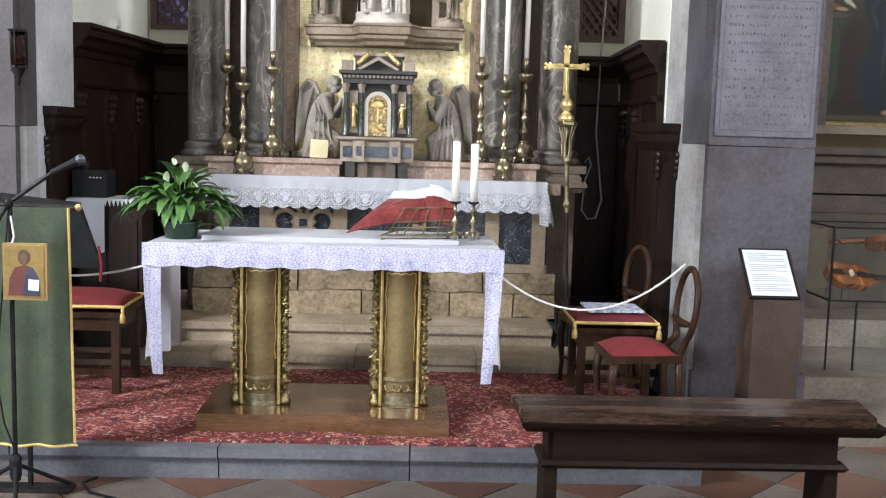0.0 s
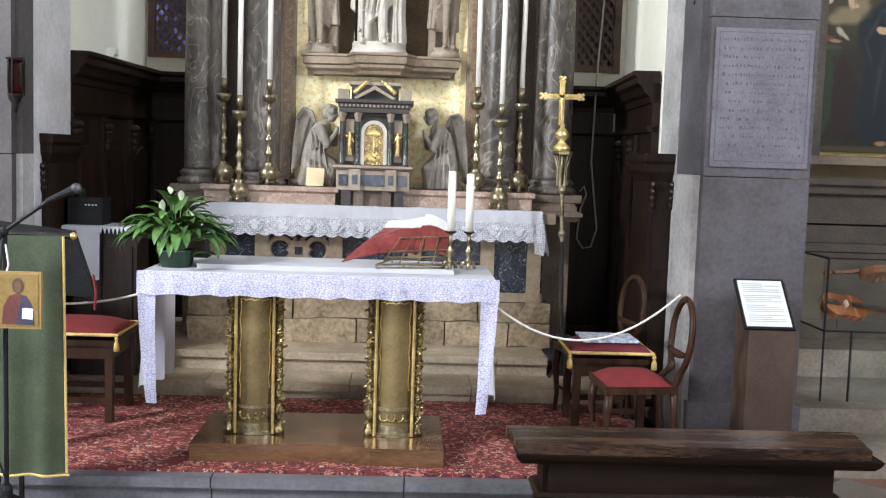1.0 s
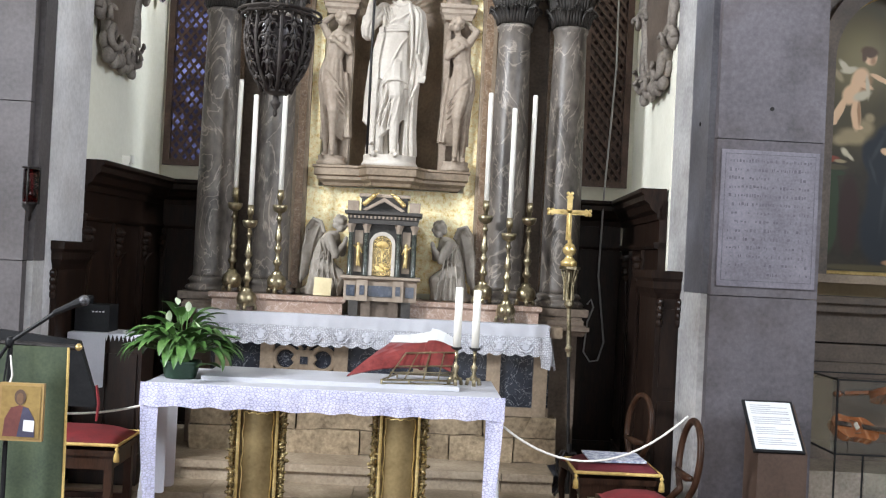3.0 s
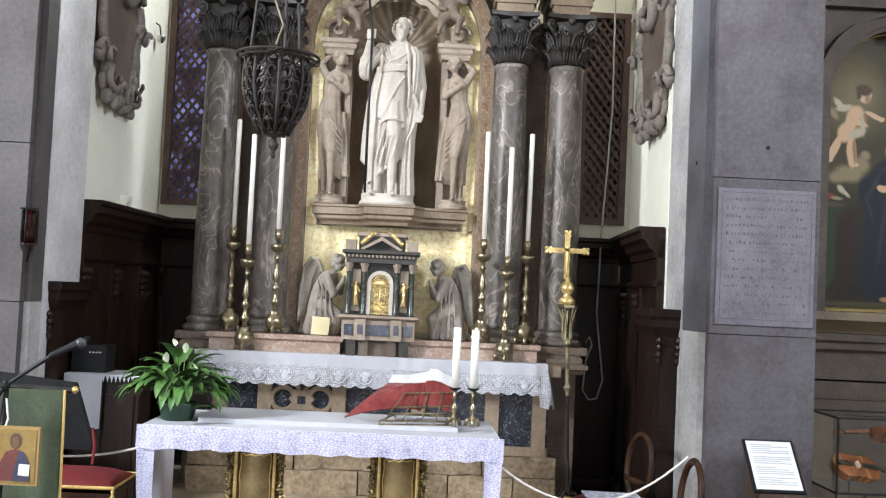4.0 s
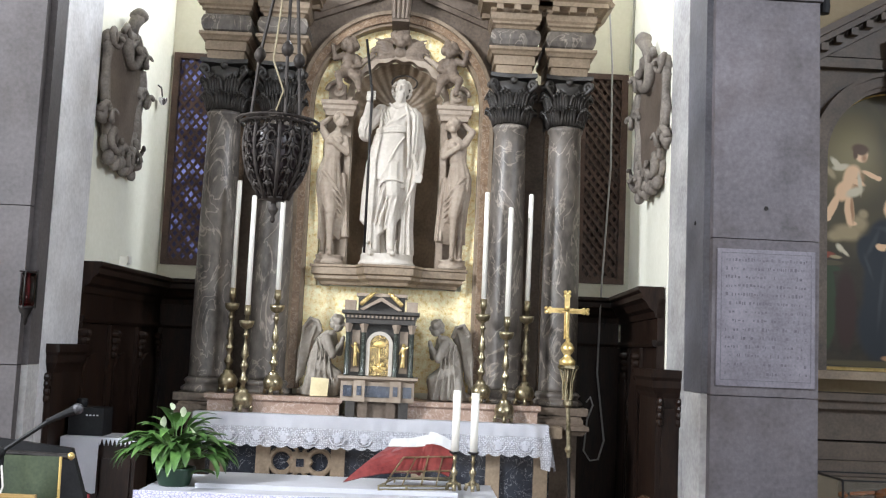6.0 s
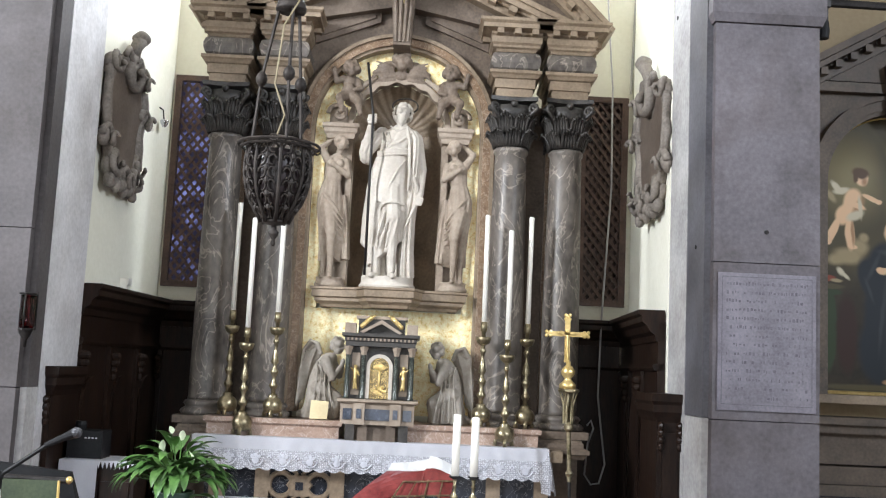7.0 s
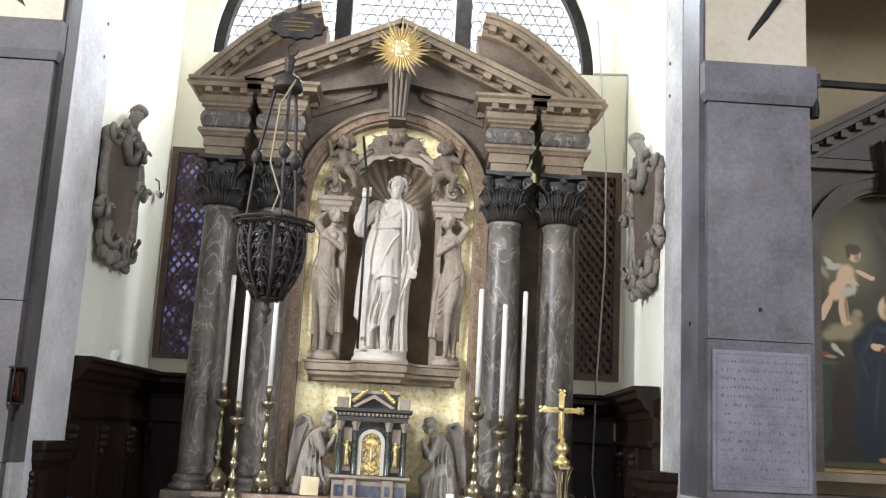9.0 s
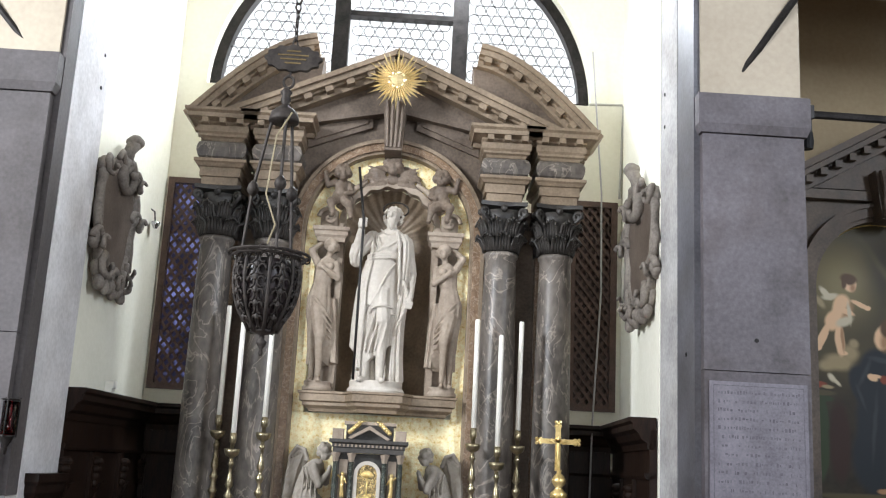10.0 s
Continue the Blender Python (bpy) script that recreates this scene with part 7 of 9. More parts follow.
def leaf_mesh(rnd, length, width, droop, az, tilt, base):
    width *= 1.35
    b = bmesh.new()
    rows = []
    n = 7
    d = Vector((math.cos(az), math.sin(az), 0))
    w = Vector((-math.sin(az), math.cos(az), 0))
    p = Vector(base)
    ang = tilt
    for k in range(n + 1):
        q = k / n
        half = width * math.sin(math.pi * min(1, q * 0.94 + 0.05)) ** 0.8 * (1 - 0.3 * q)
        up = Vector((0, 0, 1)) * math.cos(ang) - d * math.sin(ang)
        rows.append([b.verts.new(p + w * half + up * half * 0.35), b.verts.new(p), b.verts.new(p - w * half + up * half * 0.35)])
        p = p + (d * math.cos(ang) + Vector((0, 0, 1)) * math.sin(ang)) * (length / n)
        ang -= droop / n
    for lo, hi in zip(rows, rows[1:]):
        for j in range(2):
            b.faces.new((lo[j], lo[j + 1], hi[j + 1], hi[j]))
    return b


rnd = random.Random(11)
for k in range(130):
    az = rnd.uniform(0, 2 * math.pi)
    out = rnd.random()
    h = 1.145 + 0.15 * (1 - out) * rnd.random() + 0.03
    st_len = 0.05 + 0.10 * out
    base = (PX + st_len * math.cos(az) * 1.15, PY + st_len * math.sin(az) * 0.8, h + 0.02 * rnd.random())
    lf = part("leaf", leaf_mesh(rnd, 0.11 + 0.07 * rnd.random(), 0.016 + 0.009 * rnd.random(), 0.8 + 0.7 * rnd.random() + 0.45 * out, az, 0.95 - 0.9 * out, base), leaf, pl, smooth=True)
    if k % 2 == 0:
        part("stem", tube([(PX + 0.02 * math.cos(az), PY + 0.02 * math.sin(az), 1.10), ((PX + base[0]) / 2, (PY + base[1]) / 2, base[2] * 0.6 + 1.10 * 0.4 + 0.02), base], 0.003, 4), leaf, pl)
for dx, dz, l in ((-0.06, 0.20, 0.09), (0.03, 0.26, 0.07), (0.09, 0.16, 0.08), (-0.02, 0.29, 0.05)):
    part("stem", tube([(PX + dx * 0.3, PY, 1.12), (PX + dx * 0.8, PY - 0.03, 1.12 + dz * 0.6), (PX + dx, PY - 0.04, 1.10 + dz)], 0.003, 4), leaf, pl)
    part("flower", leaf_mesh(rnd, l * 0.8, 0.013, 0.5, rnd.uniform(-2.5, -0.6), 1.3, (PX + dx, PY - 0.04, 1.10 + dz)), white_leaf, pl, "pale white spathe flower", smooth=True)
for x, z, az in ((0.19, 1.23, 0.0), (0.16, 1.17, -0.3), (-0.16, 1.24, 3.1), (-0.17, 1.18, 3.4), (0.12, 1.10, -0.6)):
    part("leaf", leaf_mesh(rnd, 0.15, 0.024, 0.7, az, 0.35, (PX + x * 0.75, PY - 0.03, z)), leaf, pl, smooth=True)
    part("stem", tube([(PX, PY, 1.11), (PX + x * 0.4, PY - 0.02, z), (PX + x * 0.75, PY - 0.03, z)], 0.003, 4), leaf, pl)

# ---- missal on its stand ----
ms = thing("missal", (-0.03, 4.95, 1.063), "open red leather missal on a wire book stand", "book")
for a, c in (((-0.13, 4.78, 1.065), (0.22, 4.86, 1.065)), ((-0.13, 4.78, 1.082), (0.22, 4.86, 1.082))):
    part("wire", tube([a, c], 0.005, 6), brass, ms)
for x, y in ((-0.13, 4.78), (0.0, 4.81), (0.22, 4.86), (-0.06, 5.06), (0.24, 5.10)):
    part("wire_foot", tube([(x, y, 1.0625), (x, y, 1.085)], 0.005, 6), brass, ms)
for a, c in (((-0.13, 4.78, 1.082), (-0.06, 5.06, 1.082)), ((0.22, 4.86, 1.082), (0.24, 5.10, 1.082)), ((-0.06, 5.06, 1.082), (0.24, 5.10, 1.082)),
             ((-0.10, 4.79, 1.09), (-0.02, 4.94, 1.20)), ((0.07, 4.82, 1.09), (0.10, 4.965, 1.21)), ((0.20, 4.85, 1.09), (0.235, 4.98, 1.21)), ((-0.02, 4.94, 1.20), (0.235, 4.98, 1.21)), ((-0.06, 4.86, 1.14), (0.22, 4.91, 1.15))):
    part("wire", tube([a, c], 0.0045, 6), brass, ms)
for a, c in (((-0.09, 4.82, 1.115), (0.21, 4.87, 1.12)), ((-0.02, 4.80, 1.09), (0.04, 4.945, 1.20)), ((0.14, 4.83, 1.09), (0.17, 4.97, 1.21))):
    part("wire", tube([a, c], 0.0035, 6), brass, ms)


def wing(s):
    """One half of the open book as seen from its back: cover and page block."""
    e0, e1 = (Vector((0.055, 4.90, 1.13)), Vector((0.085, 5.03, 1.245)))
    f0, f1 = (Vector((-0.30, 4.86, 1.08)), Vector((-0.10, 4.96, 1.225))) if s < 0 else (Vector((0.20, 4.90, 1.12)), Vector((0.235, 5.02, 1.225)))
    return e0, e1, f0, f1


for s in (-1, 1):
    e0, e1, f0, f1 = wing(s)
    n = (e1 - e0).cross(f0 - e0).normalized()
    if n.y > 0:
        n = -n
    for nm, off, th, m, lab in (("cover", 0.0, 0.006, mat("red leather", (0.10, 0.009, 0.010), (0.24, 0.040, 0.036), 0.45, scale=12, bump=0.1) if s < 0 else bpy.data.materials["red leather"], "red leather cover"), ("page_block", 0.0, 0.014, paper, "cream gilt-edged pages")):
        b = bmesh.new()
        quad = [e0, f0, f1, e1]
        if nm == "page_block":
            lift, back = Vector((0, 0, 0.032)), Vector((0.02, 0.10, 0.012))
            quad = [e1 - Vector((0, -0.004, 0.004)), f1 - Vector((0, -0.004, 0.004)), f1 + lift * 0.5 + back, e1 + lift + back]
        lo = [b.verts.new(p + n * off) for p in quad]
        hi = [b.verts.new(p + n * (off + th)) for p in quad]
        b.faces.new(lo)
        b.faces.new(hi[::-1])
        for k in range(4):
            b.faces.new((lo[k], hi[k], hi[(k + 1) % 4], lo[(k + 1) % 4]))
        bmesh.ops.subdivide_edges(b, edges=b.edges[:], cuts=3, use_grid_fill=True)
        for v in b.verts:
            q = (v.co - e0).dot((f0 - e0).normalized()) / (f0 - e0).length
            v.co.z += 0.018 * math.sin(max(0, min(1, q)) * math.pi)
        part(nm, b, m, ms, lab, smooth=False)
part("spine", tube([(0.055, 4.895, 1.13), (0.085, 5.025, 1.242)], 0.012, 8), bpy.data.materials["red leather"], ms)

# ---- two candles on the table ----
for k, (x, h) in enumerate(((0.222, 0.285), (0.310, 0.275))):
    t = thing("table_candlestick", (x, 4.83, 1.0625), "small dark brass candlestick with clawed feet", "candlestick", "table candlesticks")
    for q in range(3):
        a = radians(-90 + 120 * q)
        part("foot", tube([(x + 0.012 * math.cos(a), 4.83 + 0.012 * math.sin(a), 1.10), (x + 0.03 * math.cos(a), 4.83 + 0.03 * math.sin(a), 1.095), (x + 0.036 * math.cos(a), 4.83 + 0.036 * math.sin(a), 1.0685)], [0.009, 0.010, 0.009], 7), brass, t, smooth=True)
    part("stem", turned([(0.012, 1.09), (0.018, 1.105), (0.008, 1.125), (0.014, 1.145), (0.018, 1.155), (0.007, 1.17), (0.007, 1.195), (0.012, 1.20), (0.007, 1.21), (0.010, 1.235)], (x, 4.83, 0), 16), brass, t, smooth=True)
    part("pan", turned([(0.010, 1.235), (0.026, 1.243), (0.027, 1.25), (0.012, 1.248)], (x, 4.83, 0), 16), iron, t, smooth=True)
    solid("table_candle", turned([(0.0185, 1.25), (0.0185, 1.25 + h), (0.008, 1.252 + h)], (x, 4.83, 0), 20), wax, "thick ivory candle on a small brass candlestick", "candle", "table candles", smooth=True)

# ---- stools, chairs ----
def cushion(x0, x1, y0, y1, z, h, cloth_mat, label, group):
    t = thing("cushion", ((x0 + x1) / 2, (y0 + y1) / 2, z), label, "cushion", group)
    b = bmesh.new()
    n = 12
    for top in (0, 1):
        grid = []
        for i in range(n + 1):
            col = []
            for j in range(n + 1):
                u, w = 2 * i / n - 1, 2 * j / n - 1
                swell = (1 - u ** 4) * (1 - w ** 4)
                col.append(b.verts.new((x0 + (x1 - x0) * i / n, y0 + (y1 - y0) * j / n, z + h * 0.35 + (h * 0.65 * swell if top else -h * 0.35 * swell))))
            grid.append(col)
        for i in range(n):
            for j in range(n):
                b.faces.new((grid[i][j], grid[i + 1][j], grid[i + 1][j + 1], grid[i][j + 1]))
    bmesh.ops.remove_doubles(b, verts=b.verts[:], dist=0.0005)
    part("pad", b, cloth_mat, t, smooth=True)
    zz = z + h * 0.35
    part("braid", tube([(x0, y0, zz), (x1, y0, zz), (x1, y1, zz), (x0, y1, zz), (x0, y0, zz)], 0.009, 8), gold_cloth, t, "gold braid edging")
    for x in (x0, x1):
        g = turned([(0.005, 0.0), (0.012, -0.012), (0.006, -0.022), (0.014, -0.04), (0.016, -0.075), (0.010, -0.078)], (x, y0 - 0.012, zz - 0.004), 10)
        part("tassel", g, gold_cloth, t, "gold tassel", smooth=True)
    return t


def stool(x0, x1, y0, y1, z0, z1, label):
    t = thing("stool", ((x0 + x1) / 2, (y0 + y1) / 2, z0), label, "stool", "stools")
    part("seat", box(x0 - 0.01, x1 + 0.01, y0 - 0.01, y1 + 0.01, z1 - 0.03, z1, 0.006), chair_wood, t)
    for a, c, d, e in ((x0 + 0.04, x1 - 0.04, y0 + 0.005, y0 + 0.025), (x0 + 0.04, x1 - 0.04, y1 - 0.025, y1 - 0.005), (x0 + 0.005, x0 + 0.025, y0 + 0.04, y1 - 0.04), (x1 - 0.025, x1 - 0.005, y0 + 0.04, y1 - 0.04)):
        part("apron", box(a, c, d, e, z1 - 0.10, z1 - 0.031, 0.003), chair_wood, t)
    for x in (x0, x1 - 0.04):
        for y in (y0, y1 - 0.04):
            part("leg", box(x, x + 0.04, y, y + 0.04, z0, z1 - 0.031, 0.004), chair_wood, t)
    for y in (y0 + 0.01, y1 - 0.03):
        part("stretcher", box(x0 + 0.04, x1 - 0.04, y, y + 0.02, z0 + 0.10, z0 + 0.13, 0.003), chair_wood, t)


stool(-2.06, -1.50, 5.22, 5.62, 0.162, 0.60, "dark wooden stool with a red cushion")
cushion(-2.07, -1.47, 5.20, 5.63, 0.601, 0.085, red_cloth, "flat red velvet cushion with gold braid and tassels", "velvet cushions")
stool(0.92, 1.31, 5.24, 5.58, 0.162, 0.565, "dark wooden stool with a maroon cushion")
cushion(0.89, 1.34, 5.22, 5.60, 0.566, 0.085, mat("maroon velvet", (0.09, 0.008, 0.014), (0.17, 0.018, 0.028), 0.8, scale=10, fine=120, bump=0.15), "maroon velvet cushion with gold braid and tassels", "velvet cushions")
cl = bmesh.new()
box(0.97, 1.27, 5.26, 5.52, 0.646, 0.656, 0.003, bm=cl)
solid("folded_vestment", waved(cl, 0.1, 0.006), mat("blue white brocade", (0.20, 0.22, 0.34), (0.62, 0.63, 0.68), 0.8, scale=26, fine=90, bump=0.3, spread=(0.44, 0.56)), "folded blue and white patterned cloth on the cushion", "cloth")


def chair(x, y, z, turn):
    """A balloon-back chair; built facing -x."""
    t = thing("balloon_back_chair", (0, 0, 0), "walnut balloon-back chair with a red velvet seat", "chair", "chairs beside the altar")
    sb = bmesh.new()
    slab([(-0.22, -0.20), (0.20, -0.17), (0.20, 0.17), (-0.22, 0.20)], 0.40, 0.44, bm=sb, bevel=0.008)
    part("seat_frame", sb, chair_wood, t)
    pb = bmesh.new()
    n = 10
    grid = []
    for i in range(n + 1):
        col = []
        for j in range(n + 1):
            u, w = 2 * i / n - 1, 2 * j / n - 1
            hw = 0.195 - 0.025 * (u + 1) / 2
            col.append(pb.verts.new((-0.21 + 0.38 * i / n, hw * w, 0.441 + 0.055 * (1 - u ** 4) * (1 - w ** 4))))
        grid.append(col)
    for i in range(n):
        for j in range(n):
            pb.faces.new((grid[i][j], grid[i + 1][j], grid[i + 1][j + 1], grid[i][j + 1]))
    part("seat", pb, red_cloth, t, "domed red velvet seat", smooth=True)
    for s in (-1, 1):
        part("leg", tube([(-0.19, s * 0.17, 0.40), (-0.205, s * 0.175, 0.30), (-0.19, s * 0.17, 0.12), (-0.20, s * 0.172, 0.0)], [0.026, 0.024, 0.016, 0.016], 10), chair_wood, t, smooth=True)
        part("leg", tube([(0.18, s * 0.15, 0.44), (0.19, s * 0.15, 0.25), (0.235, s * 0.155, 0.0)], [0.022, 0.020, 0.017], 10), chair_wood, t, smooth=True)
    pts = []
    for k in range(25):
        a = radians(-60 + 300 * k / 24)
        pts.append((0.20 + 0.055 * (0.30 + 0.20 * math.sin(a)) / 0.5 + 0.03, 0.165 * math.cos(a), 0.68 + 0.20 * math.sin(a)))
    part("backrest", tube([(0.185, 0.14, 0.42)] + pts[0:1][::-1] + pts[::1] + [(0.185, -0.14, 0.42)], 0.019, 10), chair_wood, t, "curved open oval backrest", smooth=True)
    part("back_rail", tube([(0.235, 0.13, 0.60), (0.245, 0.0, 0.585), (0.235, -0.13, 0.60)], [0.014, 0.024, 0.014], 8), chair_wood, t, smooth=True)
    part("stretcher", tube([(-0.19, 0.16, 0.16), (-0.19, -0.16, 0.16)], 0.010, 8), chair_wood, t)
    t.matrix_basis = pose(x, y, z, 0, 0, turn) @ Matrix.Diagonal((0.84, 0.86, 0.90, 1))
    return t


ch = chair(1.135, 4.76, 0.162, 3)
copy_thing(ch, pose(1.10, 5.62, 0.162, 0, 0, 14))

# ---- rope barrier ----
g = bmesh.new()
def sag(p, q, drop, n=16):
    return [(p[0] + (q[0] - p[0]) * k / n, p[1] + (q[1] - p[1]) * k / n, p[2] + (q[2] - p[2]) * k / n - drop * 4 * (k / n) * (1 - k / n)) for k in range(n + 1)]
tube(sag((0.44, 4.68, 0.91), (1.325, 4.72, 0.985), 0.19), 0.0055, 8, bm=g)
solid("rope", g, rope_cloth, "white cord slung from the table to the chair", "rope", "white cords", smooth=True)
g = bmesh.new()
tube(sag((-1.22, 4.70, 0.925), (-1.85, 4.95, 0.84), 0.03), 0.0055, 8, bm=g)
solid("rope", g, rope_cloth, "white cord slung from the table to the lectern", "rope", "white cords", smooth=True)

# ---- long bench ----
bn = thing("bench", (1.12, 3.7, 0), "long dark wooden bench with a worn polished seat", "bench")
st_ = bmesh.new()
slab([(0.425, 3.90), (0.445, 3.63), (1.775, 3.62), (1.815, 3.89)], 0.515, 0.555, bm=st_, bevel=0.010)
part("seat", waved(st_, 0.3, 0.004), worn_wood, bn, "worn polished plank seat")
part("edge_mould", moulding([(0.455, 3.88), (0.455, 3.64), (1.80, 3.63), (1.80, 3.88)], [(-0.02, 0.475), (-0.005, 0.475), (0.012, 0.495), (0.02, 0.514), (-0.02, 0.514)]), bench_wood, bn)
part("front_board", box(0.565, 1.655, 3.670, 3.695, 0.36, 0.49, 0.004), bench_wood, bn)
part("back_board", box(0.565, 1.655, 3.850, 3.870, 0.36, 0.49, 0.004), bench_wood, bn)
part("rail", moulding([(0.535, 3.870), (0.535, 3.670), (1.675, 3.670), (1.675, 3.870)], [(-0.03, 0.33), (0.008, 0.33), (0.020, 0.345), (0.008, 0.36), (-0.03, 0.36)]), bench_wood, bn)
for x in (0.56, 1.64):
    o = [(3.640, 0), (3.730, 0), (3.755, 0.10), (3.770, 0.16), (3.785, 0.10), (3.810, 0), (3.900, 0), (3.870, 0.12), (3.860, 0.34), (3.680, 0.34), (3.670, 0.12)]
    b = bmesh.new()
    lo = [b.verts.new((x - 0.025, y, z)) for y, z in o]
    hi = [b.verts.new((x + 0.025, y, z)) for y, z in o]
    b.faces.new(lo)
    b.faces.new(hi[::-1])
    for k in range(len(o)):
        b.faces.new((lo[k], hi[k], hi[(k + 1) % len(o)], lo[(k + 1) % len(o)]))
    part("leg", b, bench_wood, bn)
    part("end_board", box(x - 0.012, x + 0.012, 3.696, 3.849, 0.341, 0.50), bench_wood, bn)

# ---- information lectern ----
lc = thing("information_stand", (1.88, 5.1, 0), "brown information stand with a white printed sheet", "information stand")
b = bmesh.new()
o = [(5.0, 0.0), (5.0, 0.78), (5.21, 1.0), (5.21, 0.0)]
lo = [b.verts.new((1.765, y, z)) for y, z in o]
hi = [b.verts.new((2.015, y, z)) for y, z in o]
b.faces.new(lo)
b.faces.new(hi[::-1])
for k in range(4):
    b.faces.new((lo[k], hi[k], hi[(k + 1) % 4], lo[(k + 1) % 4]))
part("column", bevelled(b, 0.006), brown_panel, lc)


def tilted(x0, x1, u0, u1, lift, th):
    """A thin board on the stand's slope; u runs up the slope in metres."""
    d = Vector((0, 0.21, 0.22)).normalized()
    n = Vector((0, -d.z, d.y))
    o_ = Vector((0, 5.0, 0.78)) + n * lift
    b = bmesh.new()
    for h in (0, th):
        for x, u in ((x0, u0), (x1, u0), (x1, u1), (x0, u1)):
            q = o_ + d * u + n * h
            b.verts.new((x, q.y, q.z))
    v = list(b.verts)
    for f in ((0, 1, 2, 3), (7, 6, 5, 4), (0, 4, 5, 1), (1, 5, 6, 2), (2, 6, 7, 3), (3, 7, 4, 0)):
        b.faces.new([v[i] for i in f])
    return b


fr = part("panel", tilted(1.738, 2.000, -0.004, 0.312, 0.002, 0.012), black_plastic, lc, "black panel board")
sheet_ = part("sheet", tilted(1.752, 1.986, 0.010, 0.300, 0.0145, 0.002), paper, lc, "white sheet with grey print")
rnd = random.Random(4)
u = 0.275
k = 0
while u > 0.03:
    if k not in (5, 10, 15):
        w = 0.195 if rnd.random() > 0.25 else 0.10 + 0.08 * rnd.random()
        part("text_bar", tilted(1.770, 1.770 + w, u, u + 0.0052, 0.017, 0.0004), ink, sheet_)
    u -= 0.0125
    k += 1

# ---- banner, icon and microphone ----
bs = thing("banner", (-1.56, 4.22, 0.1), "sage green brocade banner hanging from a black rod", "banner")
part("rod", tube([(-1.80, 4.22, 1.235), (-1.385, 4.22, 1.225)], 0.012, 10), iron, bs)
for x in (-1.80, -1.375):
    part("rod_end", turned([(0.004, -0.015), (0.015, -0.004), (0.015, 0.006), (0.006, 0.016)], (x, 4.22, 1.226), 12), gilt, bs, "brass finial", smooth=True)
b = bmesh.new()
grid = []
for k in range(31):
    q = k / 30
    x = -1.73 + 0.32 * q
    col = []
    for j in range(21):
        u = j / 20
        col.append(b.verts.new((x + 0.012 * u * (q - 0.3), 4.205 + 0.014 * u * math.sin(q * 14 + 0.6 * u), 1.225 - (1.02 - 0.015 * q) * u)))
    grid.append(col)
for k in range(30):
    for j in range(20):
        b.faces.new((grid[k][j], grid[k + 1][j], grid[k + 1][j + 1], grid[k][j + 1]))
part("cloth", b, green_cloth, bs, "sage green brocade cloth", smooth=True)
b = bmesh.new()
tube([(-1.41 + 0.0084 * j / 20, 4.205 + 0.014 * (j / 20) * math.sin(14 + 0.03 * j) - 0.003, 1.225 - 1.005 * j / 20) for j in range(21)], 0.006, 6, bm=b)
tube([(-1.73 + 0.34 * k / 20, 4.201 + 0.014 * math.sin(k / 20 * 14 + 0.6), 0.21 - 0.0 * k) for k in range(21)], 0.006, 6, bm=b)
part("braid", b, gold_cloth, bs, "narrow gold braid edging")
part("support", tube([(-1.60, 4.24, 0.0), (-1.60, 4.24, 1.23)], 0.012, 8), iron, bs)
part("support_foot", box(-1.78, -1.42, 4.20, 4.28, 0.0, 0.02, 0.004), iron, bs)

am = thing("ambo", (-1.75, 4.75, 0.15), "black wooden reading desk beside the banner", "reading desk")
b = bmesh.new()
o = [(-1.95, 1.26), (-1.50, 1.215), (-1.40, 0.92), (-1.95, 0.92)]
prism(o[::-1], 4.60, 4.64, bm=b, bevel=0.005)
part("desk", b, black_plastic, am, "black slanted desk")
part("post", box(-1.85, -1.78, 4.65, 4.72, 0.15, 1.0, 0.005), black_plastic, am)
part("foot", box(-2.0, -1.62, 4.56, 4.80, 0.1505, 0.17, 0.004), black_plastic, am)
part("ribbon", tube([(-1.41, 4.60, 1.02), (-1.395, 4.595, 0.94), (-1.40, 4.59, 0.86)], [0.006, 0.008, 0.006], 6), red_cloth, am, "red ribbon marker")

mi = thing("microphone_stand", (-1.60, 4.08, 0.0), "black microphone stand on a tripod with a boom arm", "microphone stand")
part("pole", tube([(-1.60, 4.08, 0.05), (-1.60, 4.08, 1.26)], 0.010, 8), black_plastic, mi)
for k in range(3):
    a = radians(-70 + 120 * k)
    part("leg", tube([(-1.60, 4.08, 0.17), (-1.60 + 0.26 * math.cos(a), 4.08 + 0.26 * math.sin(a), 0.012)], 0.009, 8), black_plastic, mi)
part("hub", turned([(0.018, 0.10), (0.024, 0.12), (0.024, 0.19), (0.016, 0.21)], (-1.60, 4.08, 0), 12), black_plastic, mi)
part("boom", tube([(-1.645, 4.07, 1.175), (-1.60, 4.07, 1.25), (-1.40, 4.07, 1.395)], [0.007, 0.008, 0.009], 8), black_plastic, mi)
part("clamp", ball((-1.60, 4.07, 1.25), (0.018, 0.018, 0.024)), black_plastic, mi)
mc = part("microphone", tube([(-1.43, 4.07, 1.375), (-1.36, 4.07, 1.41), (-1.325, 4.07, 1.425)], [0.012, 0.015, 0.020], 10), black_plastic, mi, "black hand microphone")
part("mic_head", ball((-1.315, 4.07, 1.43), (0.024, 0.022, 0.022)), mat("steel mesh", (0.05, 0.05, 0.055), (0.14, 0.14, 0.15), 0.45, 0.8, scale=60, fine=300, bump=0.5), mc)
part("cable", tube([(-1.60, 4.06, 1.22), (-1.625, 4.05, 0.9), (-1.66, 4.05, 0.55), (-1.63, 4.05, 0.35), (-1.60, 4.06, 0.25)], 0.004, 6), black_plastic, mi)
